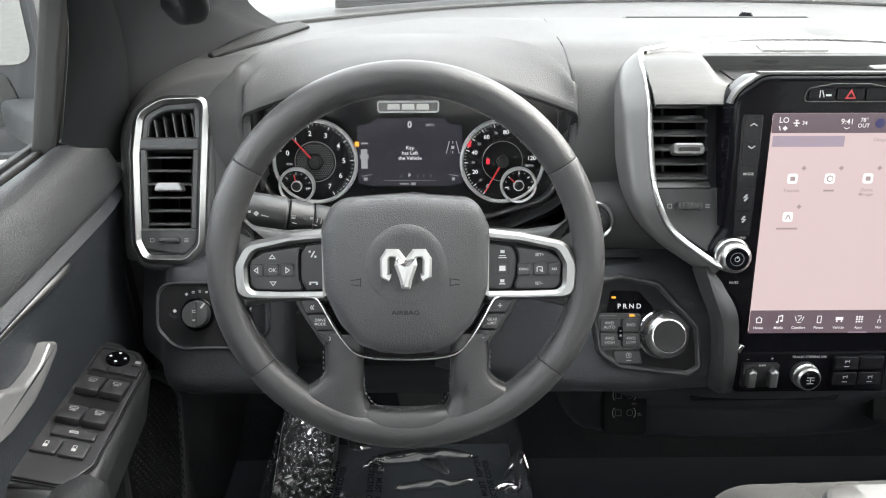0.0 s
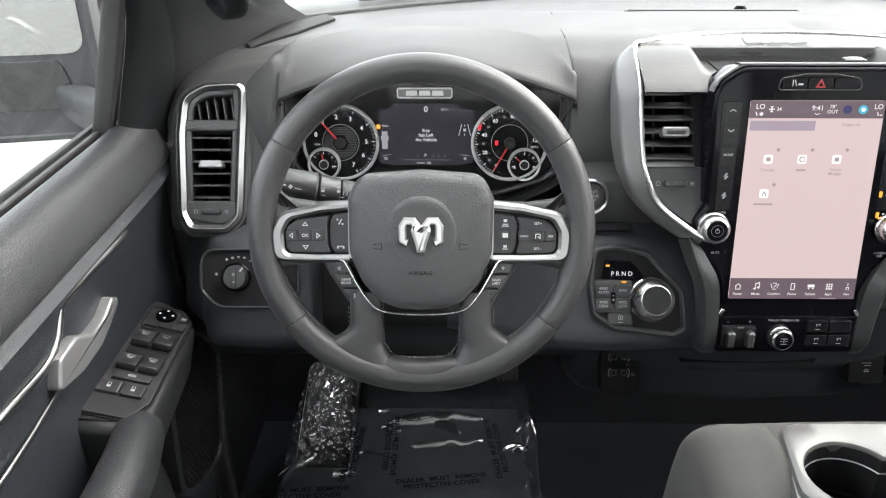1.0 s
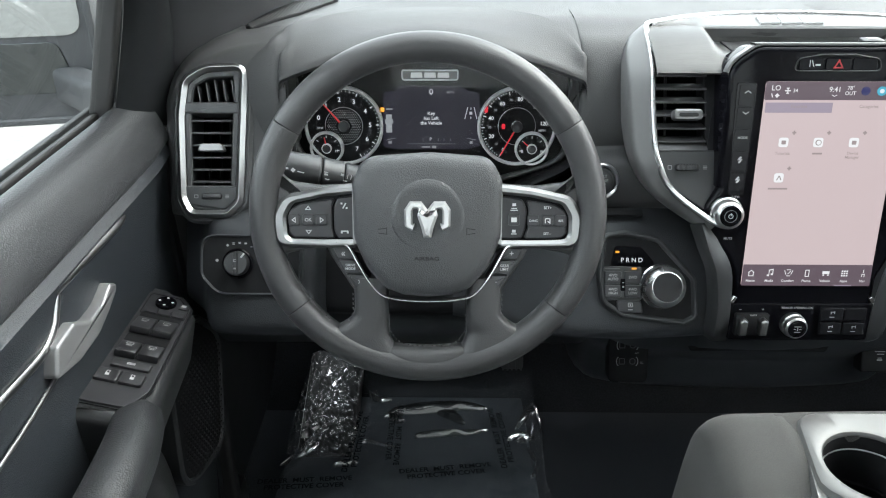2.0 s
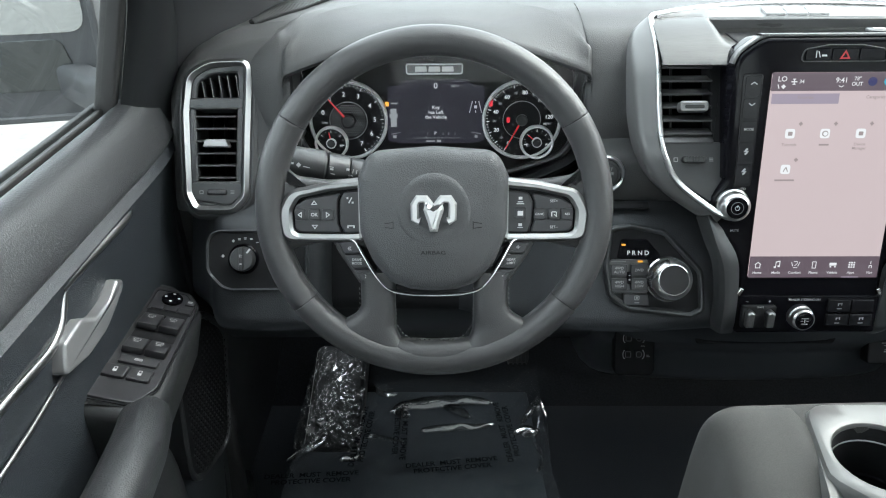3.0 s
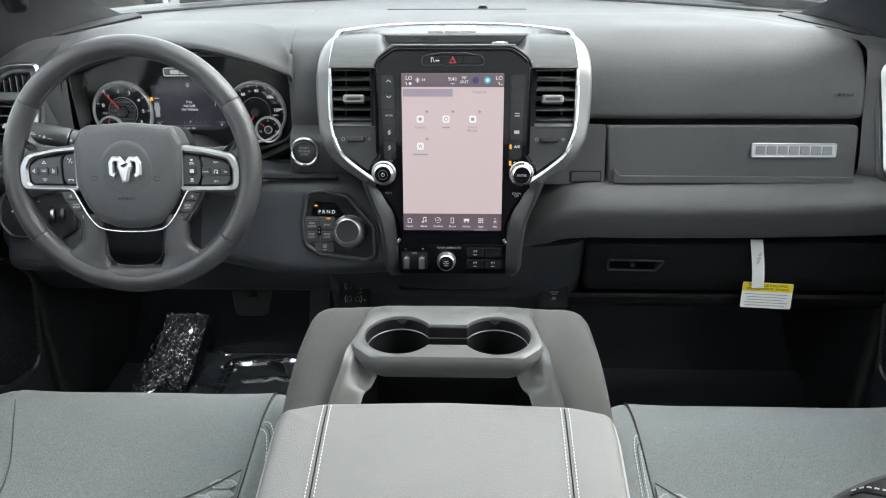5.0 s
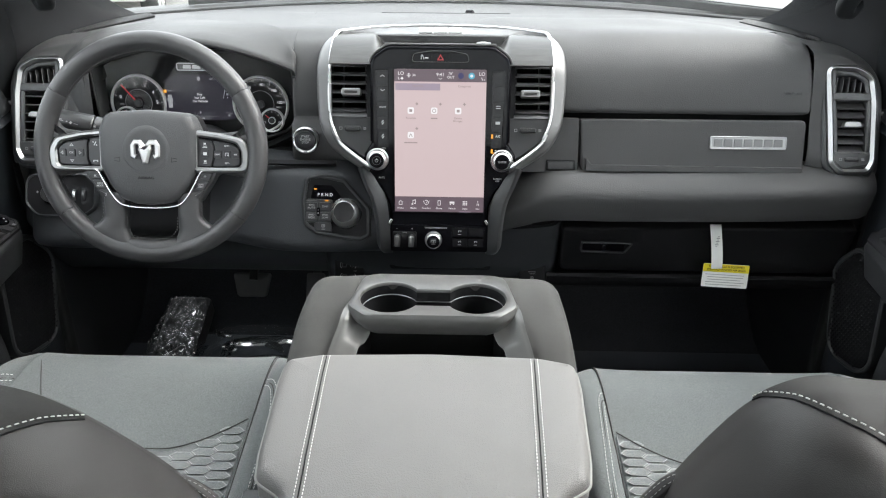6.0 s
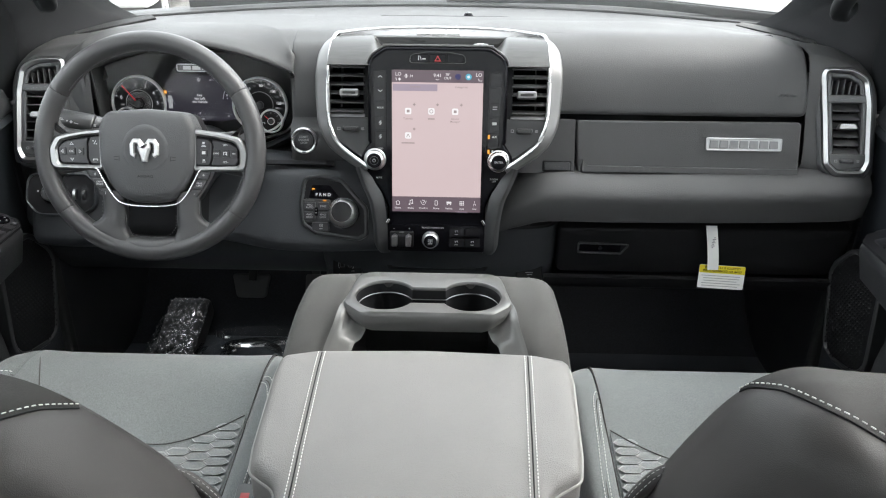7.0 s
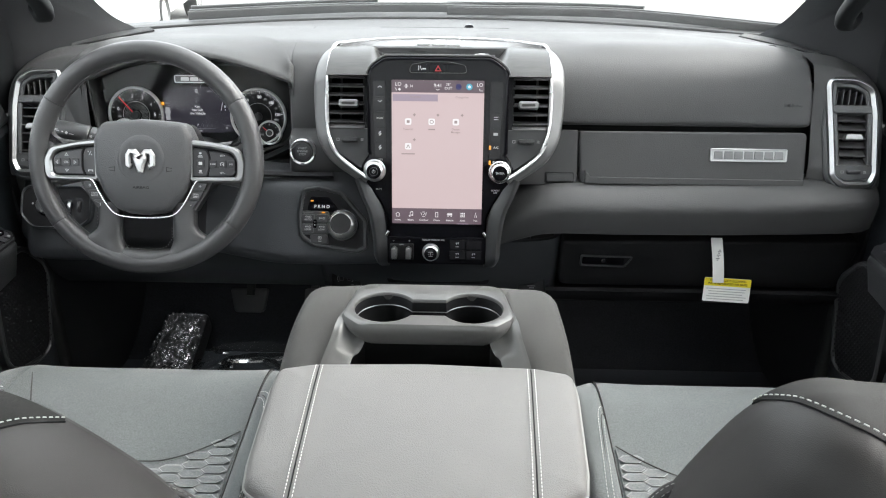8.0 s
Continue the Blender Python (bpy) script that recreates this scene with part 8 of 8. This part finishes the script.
f_fres, f_pow = fn.nodes.new("ShaderNodeLayerWeight"), fn.nodes.new("ShaderNodeMapRange")
f_fres.inputs[0].default_value = 0.5
fn.links.new(f_fres.outputs["Facing"], f_pow.inputs[0])
f_pow.inputs[1].default_value, f_pow.inputs[3].default_value, f_pow.inputs[4].default_value = 0.35, 0.09, 0.70
fn.links.new(f_pow.outputs[0], f_mix.inputs[0])
f_haze, f_veil = fn.nodes.new("ShaderNodeBsdfDiffuse"), fn.nodes.new("ShaderNodeMixShader")
f_haze.inputs[0].default_value = (0.62, 0.69, 0.76, 1)
f_veil.inputs[0].default_value = 0.075
fn.links.new(f_clear.outputs[0], f_veil.inputs[1])
fn.links.new(f_haze.outputs[0], f_veil.inputs[2])
fn.links.new(f_veil.outputs[0], f_mix.inputs[1])
fn.links.new(f_gloss.outputs[0], f_mix.inputs[2])
fn.links.new(f_mix.outputs[0], fn.nodes["Material Output"].inputs[0])
FOLD = FILM.copy()
FOLD.name = "creased_plastic_film"
FOLD.node_tree.nodes[f_pow.name].inputs[3].default_value = 0.32
PLEAT = FOLD.copy()
PLEAT.name = "pleated_plastic_film"
PLEAT.node_tree.nodes[f_pow.name].inputs[3].default_value = 0.70
FOLD.node_tree.nodes[f_veil.name].inputs[0].default_value = 0.02
cover_film = thing("plastic_mat_cover", (-0.53, 1.0, FLOOR_Z + 0.01), "clear crinkled protective plastic over the floor mat", "plastic cover")


def facing_up(bm):
    """Turns a lying sheet so that its faces look upwards."""
    bm.normal_update()
    if sum(f.normal.z for f in bm.faces) < 0:
        bmesh.ops.reverse_faces(bm, faces=bm.faces[:])
    return bm


def crinkle(x0, x1, y0, y1, nx, ny, fn):
    return facing_up(sheet([[Vector(fn(x0 + (x1 - x0) * i / nx, y0 + (y1 - y0) * j / ny)) for j in range(ny + 1)] for i in range(nx + 1)]))


def film_z(x, y):
    z = FLOOR_Z + 0.020 + 0.010 * noise.noise(Vector((x * 7, y * 5, 0.3)))
    z += 0.012 * math.exp(-((y - 1.165 - 0.12 * (x + 0.5)) / 0.022) ** 2) * max(0, -0.1 + noise.noise(Vector((x * 9, 2.1, 0))))
    z += 0.012 * math.exp(-((y - 1.215 + 0.05 * (x + 0.45)) / 0.012) ** 2) * max(0, 0.0 + noise.noise(Vector((x * 7, 5.1, 0))))
    z += 0.006 * abs(noise.noise(Vector((x * 22, y * 16, 3.0)))) * max(0, min(1, (x + 0.66) / 0.04))
    z += 0.05 * max(0, (x + 0.335) / 0.06) ** 1.5 * (0.6 + 0.6 * noise.noise(Vector((y * 12, x * 30, 4))))
    return z


part("film_sheet", crinkle(-0.79, -0.275, 0.72, 1.33, 90, 100, lambda x, y: (x + 0.012 * noise.noise(Vector((y * 8, 0, 1))) , y, film_z(x, y))), FILM, cover_film, smooth=60)
# a bunched, tightly creased fold by the dead pedal
def bunch(x, y):
    u, v = (x + 0.710) / 0.058, (y - 1.205) / 0.12
    z = 0.614 + 0.33 * (y - 1.085) - 0.012 * abs(u) ** 3
    for f, o, h in ((34, 0.0, 0.0045), (52, 4.0, 0.0030)):
        n = noise.noise(Vector((x * f, y * f * 0.75, o))) + 0.5 * noise.noise(Vector((x * f * 2.1, y * f * 1.7, o + 2)))
        z += h * math.exp(-(n / 0.10) ** 2)
    x -= 0.022 * max(0.0, (1.325 - y) / 0.24) * (-0.652 - x) / 0.116
    return (x + 0.004 * noise.noise(Vector((y * 30, 0, 8))), y + 0.006 * noise.noise(Vector((x * 40, 0, 3))), z + 0.004 * noise.noise(Vector((x * 20, y * 14, 6))))


part("creased_fold", crinkle(-0.768, -0.652, 1.085, 1.325, 96, 190, bunch), FOLD, cover_film, smooth=70)
FILM_INK = material("grey_film_print", (0.018, 0.021, 0.025), 0.8, spec=0.1)
for text, x, y, turn in (("DEALER  MUST  REMOVE\nPROTECTIVE COVER", -0.465, 1.035, 7), ("DEALER  MUST  REMOVE\nPROTECTIVE COVER", -0.648, 1.12, 86), ("DEALER  MUST  REMOVE\nPROTECTIVE COVER", -0.352, 1.135, 97), ("DEALER  MUST  REMOVE\nPROTECTIVE COVER", -0.572, 1.14, -90), ("DEALER  MUST  REMOVE\nPROTECTIVE COVER", -0.735, 1.000, 4)):
    part("film_print", words(text, pose(x, y, FLOOR_Z + 0.0300, 0, 0, turn), 0.0165, "CENTER", 0.02), FILM_INK, cover_film, smooth=0)


def film_fold(pts, w, h):
    """A raised pleat of the film along a line, thinning out at both ends."""
    q = [Vector((x, y, FLOOR_Z + 0.017)) for x, y in pts]
    q = smooth_rows([q, q], 10)[0]
    n = len(q)
    rows = []
    for i, p in enumerate(q):
        t = (q[min(n - 1, i + 1)] - q[max(0, i - 1)]).normalized()
        side = Vector((-t.y, t.x, 0))
        if side.y > 0:
            side = -side
        f = max(0.03, math.sin(math.pi * i / (n - 1)) ** 0.6)
        a, b = w * f * (1 + 0.25 * noise.noise(Vector((p.x * 26, p.y * 26, 9)))), h * f * (1 + 0.18 * noise.noise(Vector((p.x * 30, p.y * 30, 4))))
        rows.append([p + side * (a * u) + Vector((0, 0, b * v)) for u, v in ((1.0, -0.2), (0.8, 0.12), (0.4, 0.56), (0.1, 0.88), (-0.08, 1.0), (-0.24, 0.9), (-0.36, 0.5), (-0.45, -0.2))])
    part("film_pleat", facing_up(sheet(rows)), PLEAT, cover_film, smooth=60)


film_fold([(-0.600, 1.205), (-0.570, 1.228), (-0.50, 1.240), (-0.43, 1.246), (-0.375, 1.238)], 0.016, 0.016)
film_fold([(-0.592, 1.215), (-0.575, 1.203), (-0.553, 1.194)], 0.012, 0.012)
film_fold([(-0.485, 1.224), (-0.450, 1.214), (-0.425, 1.186)], 0.014, 0.014)
film_fold([(-0.530, 1.140), (-0.522, 1.150), (-0.466, 1.158), (-0.42, 1.161), (-0.375, 1.170)], 0.010, 0.010)
film_fold([(-0.320, 1.170), (-0.298, 1.215), (-0.272, 1.262)], 0.010, 0.012)
film_fold([(-0.322, 1.134), (-0.300, 1.142), (-0.282, 1.150)], 0.008, 0.010)
film_fold([(-0.783, 1.035), (-0.745, 1.105), (-0.700, 1.170), (-0.668, 1.205)], 0.005, 0.030)
film_fold([(-0.690, 1.060), (-0.668, 1.068), (-0.640, 1.070)], 0.008, 0.008)
film_fold([(-0.340, 1.138), (-0.318, 1.152), (-0.294, 1.156)], 0.010, 0.010)
film_fold([(-0.270, 1.10), (-0.266, 1.17), (-0.272, 1.25)], 0.006, 0.016)
film_fold([(-0.300, 1.03), (-0.285, 1.07), (-0.300, 1.12)], 0.008, 0.009)
film_fold([(-0.795, 1.06), (-0.745, 1.105), (-0.690, 1.155)], 0.008, 0.009)
film_fold([(-0.640, 1.128), (-0.622, 1.130), (-0.560, 1.112)], 0.004, 0.006)
film_fold([(-0.645, 1.300), (-0.620, 1.270), (-0.585, 1.265)], 0.008, 0.009)
PEDAL_RUBBER = material("worn_pedal_rubber", (0.075, 0.077, 0.080), 0.55, 0, 0.4, 300, 0.1, 20)
ped = thing("brake_pedal", (-0.48, 1.15, 0.78), "wide black brake pedal", "pedal")
BP = plane_at(-0.480, 1.15, 0.826, 24)
part("pedal_pad", pad(round_poly([(-0.036, -0.030, 0.012), (0.036, -0.030, 0.012), (0.048, 0.030, 0.008), (-0.048, 0.030, 0.008)], 5), BP, -0.012, 0.002, 0.003, 0.004), PEDAL_RUBBER, ped)
part("pedal_arm", sweep([Vector((-0.475, 1.15, 0.84)), Vector((-0.475, 1.22, 0.93)), Vector((-0.475, 1.28, 1.10))], box_poly(0.02, 0.012, 0.003)), PLASTIC, ped)
acc = thing("accelerator_pedal", (-0.33, 1.2, 0.70), "narrow ribbed accelerator pedal", "pedal")
AP = plane_at(-0.332, 1.205, 0.787, 30)
part("pedal_pad", slab(box_poly(0.046, 0.085, 0.008), AP, -0.012, 0.003, 0.003), PEDAL_RUBBER, acc)
for k in range(5):
    part("pedal_rib", block((0.0035, 0.026, 0.004), on(AP, -0.018 + 0.009 * k, -0.032, 0.004), 0.001), PEDAL_RUBBER, acc)
part("pedal_arm", sweep([Vector((-0.332, 1.215, 0.77)), Vector((-0.332, 1.30, 0.90)), Vector((-0.332, 1.36, 1.05))], box_poly(0.02, 0.012, 0.003)), PLASTIC, acc)
dead = thing("foot_rest", (-0.712, 1.215, FLOOR_Z), "black moulded foot rest", "foot rest")
part("rest_pad", slab(box_poly(0.115, 0.27, 0.02), plane_at(-0.712, 1.215, 0.640, 71), -0.05, 0.0, 0.01), PLASTIC, dead)

# ---- outside: wipers, bonnet, door mirror, parked vehicles ----
WIPER = material("black_wiper_rubber", (0.03, 0.03, 0.03), 0.5, 0, 0.2, 600)
def wiper(a, b, c, label):
    w = thing("wiper", tuple(a), label, "wiper", "windshield wipers")
    pth = [Vector(p) for p in (a, b, c)]
    pth = smooth_rows([pth, pth], 6)[0]
    part("blade", sweep(pth, box_poly(0.010, 0.020, 0.003)), WIPER, w)
    part("spoiler", sweep([p + Vector((0, 0.012, 0.010)) for p in pth], box_poly(0.018, 0.006, 0.002)), WIPER, w)
    part("arm", sweep([p + Vector((0, 0.028, 0.016)) for p in pth[:len(pth) * 2 // 3]], box_poly(0.014, 0.008, 0.003)), WIPER, w)
    part("end_cap", block((0.014, 0.022, 0.022), Matrix.Translation(pth[-1]), 0.003), WIPER, w)


wiper((0.00, 1.515, 1.487), (0.42, 1.44, 1.492), (0.755, 1.245, 1.484), "black wiper parked on the windshield")
wiper((-0.62, 1.36, 1.487), (-0.25, 1.50, 1.492), (0.14, 1.525, 1.492), "black wiper parked low on the windshield")
cowl = []
for i in range(35):
    x = -0.80 + 1.60 * i / 34
    y, up = shield_base(x) + 0.018, 0.5 + 0.5 * max(0.0, min(1.0, (x + 0.62) / 0.3))
    cowl.append([Vector((x, y + a, z)) for a, z in ((0.0, 1.466), (0.012, 1.470), (0.040, 1.470 + 0.008 * up), (0.10, 1.470 + 0.012 * up), (0.16, 1.455))])
solo("cowl", sheet(cowl, 0.006), WIPER, (0, 1.5, 1.46), "black plastic cowl panel below the windshield", "cowl", kind="structure")
solo("windshield_seal", sweep([Vector((x, shield_base(x) + 0.004, 1.4745)) for x in [-0.79 + 1.58 * k / 40 for k in range(41)]], box_poly(0.016, 0.006, 0.002)), SEAL, (0, 1.47, 1.47), "black rubber seal along the glass", "seal", kind="structure")
hood_r = []
for y, z, w in ((1.50, 1.430, 0.80), (1.75, 1.425, 0.84), (2.10, 1.405, 0.86), (2.45, 1.36, 0.86), (2.62, 1.28, 0.84), (2.68, 1.15, 0.82)):
    hood_r.append([(-w, y, z - 0.16), (-w * 0.93, y, z - 0.06), (-w * 0.72, y, z - 0.030), (-0.42, y, z - 0.024), (-0.36, y, z), (0, y, z + 0.006), (0.36, y, z), (0.42, y, z - 0.024), (w * 0.72, y, z - 0.030), (w * 0.93, y, z - 0.06), (w, y, z - 0.16)])
solo("bonnet", sheet(smooth_rows(hood_r, 4), 0.01), BODY, (0, 2.0, 1.2), "silver painted truck bonnet outside the windshield", "bonnet")
MIRROR = bpy.data.materials.new("mirror_glass")
MIRROR.use_nodes = True
mb = MIRROR.node_tree.nodes["Principled BSDF"]
mb.inputs["Base Color"].default_value, mb.inputs["Metallic"].default_value, mb.inputs["Roughness"].default_value = (0.42, 0.44, 0.45, 1), 1.0, 0.01
DIM_MIRROR = material("dim_wide_mirror", (0.09, 0.097, 0.10), 0.03, 1.0, 0.0, 300, 0.02)
HOUSING = material("grey_mirror_housing", (0.045, 0.047, 0.050), 0.5, 0, 0.2, 900)
for s in (-1, 1):
    dm = thing("door_mirror", (s * 1.10, 1.16, 1.27), "grey door mirror with a separate lower wide-angle glass", "door mirror", "door mirrors")
    DM = pose(s * 1.165, 1.16, 1.45, 90, 0, -s * 12)
    shell = round_poly([(-0.125, -0.175, 0.03), (0.125, -0.175, 0.03), (0.125, 0.19, 0.05), (-0.125, 0.19, 0.05)], 6)
    part("housing", pad(shell, DM @ pose(0, 0, 0, 0, 180, 0), 0.006, 0.10, 0.03, 0.04), HOUSING, dm)
    part("rim", band(shell, inset(shell, 0.012), DM, -0.01, 0.008, 0.003), HOUSING, dm)
    part("lower_housing", slab(inset(shell, 0.010), DM, -0.01, 0.002, 0), HOUSING, dm)
    part("main_glass", slab(box_poly(0.222, 0.200, 0.03, s * 0.006, 0.072), DM, 0, 0.004, 0), MIRROR, dm, "mirror glass")
    part("wide_glass", slab(round_poly([(s * 0.115, -0.122, 0.014), (s * -0.086, -0.122, 0.010), (s * -0.076, -0.090, 0.02), (s * -0.062, -0.038, 0.020), (s * 0.115, -0.038, 0.014)], 5), DM, 0, 0.004, 0.001), DIM_MIRROR, dm, "wide-angle mirror glass")
    part("mirror_arm", sweep([Vector((s * 0.93, 1.02, 1.36)), Vector((s * 1.02, 1.10, 1.34)), Vector((s * 1.12, 1.20, 1.34))], box_poly(0.05, 0.06, 0.015)), HOUSING, dm)

RUBBER = material("tyre_rubber", (0.02, 0.02, 0.02), 0.8, 0, 0.4, 80)
ALLOY = material("alloy_rim", (0.5, 0.5, 0.5), 0.3, 0.9)
WHITE_PAINT = material("white_vehicle_paint", (0.70, 0.70, 0.69), 0.3, 0, 0.0, 300, 0.03, 2, coat=0.5)
DARK_GLASS = material("dark_vehicle_glass", (0.015, 0.017, 0.018), 0.08)


def parked_van(x, y, turn, paint, label):
    v = thing("parked_van", (x, y, 0), label, "van", "parked vehicles")
    T = pose(x, y, 0, 0, 0, turn)
    prof = round_poly([(-2.4, 0.35, 0.1), (2.45, 0.35, 0.1), (2.5, 0.95, 0.2), (1.75, 1.15, 0.2), (1.15, 1.95, 0.25), (-2.35, 2.0, 0.2)], 5)
    S = T @ pose(0, 0, 0, 90, 0, 0)
    loops = []
    for z, k in ((-0.95, 0.97), (-0.90, 1.0), (0.90, 1.0), (0.95, 0.97)):
        loops.append([S @ Vector((p.x * k, 1.1 + (p.y - 1.1) * k, z)) for p in prof])
    part("body", rings(loops), paint, v)
    for sx in (-1, 1):
        m = S @ (pose(0, 0, 0.952) if sx > 0 else pose(0, 0, -0.952, 0, 180, 0))
        for a, b in ((-2.1, -1.0), (-0.9, 0.2), (0.3, 1.15)):
            if sx < 0:
                a, b = -b, -a
            part("side_window", slab(round_poly([(a, 1.2, 0.06), (b, 1.2, 0.06), (b, 1.75, 0.08), (a, 1.75, 0.08)], 4), m, -0.01, 0.006, 0), DARK_GLASS, v)
        for wx in (-1.5, 1.55):
            wm = S @ pose(wx, 0.36, sx * 0.86, 0, 0 if sx > 0 else 180, 0)
            w = part("wheel", lathe([(0.22, 0.10), (0.33, 0.11), (0.36, 0.06), (0.36, -0.10), (0.2, -0.12)], wm, 36), RUBBER, v)
            part("rim", lathe([(0.0, 0.09), (0.06, 0.10), (0.20, 0.06), (0.235, 0.105), (0.225, -0.05)], wm, 30), ALLOY, w)
            for k in range(6):
                part("rim_spoke", block((0.17, 0.05, 0.03), wm @ pose(0.12 * math.cos(k * math.pi / 3), 0.12 * math.sin(k * math.pi / 3), 0.085, 0, 0, k * 60), 0.01), ALLOY, w)
    part("front_glass", slab(round_poly([(-0.75, 0.0, 0.05), (0.75, 0.0, 0.05), (0.66, 0.80, 0.05), (-0.66, 0.80, 0.05)], 3), T @ pose(1.72, 0, 1.22, 53, 0, 90), -0.01, 0.03, 0), DARK_GLASS, v)
    part("bumper", block((0.16, 1.86, 0.22), T @ pose(2.45, 0, 0.50), 0.05), HOUSING, v)


parked_van(-5.2, 11.5, 100, WHITE_PAINT, "white van parked ahead on the concrete")
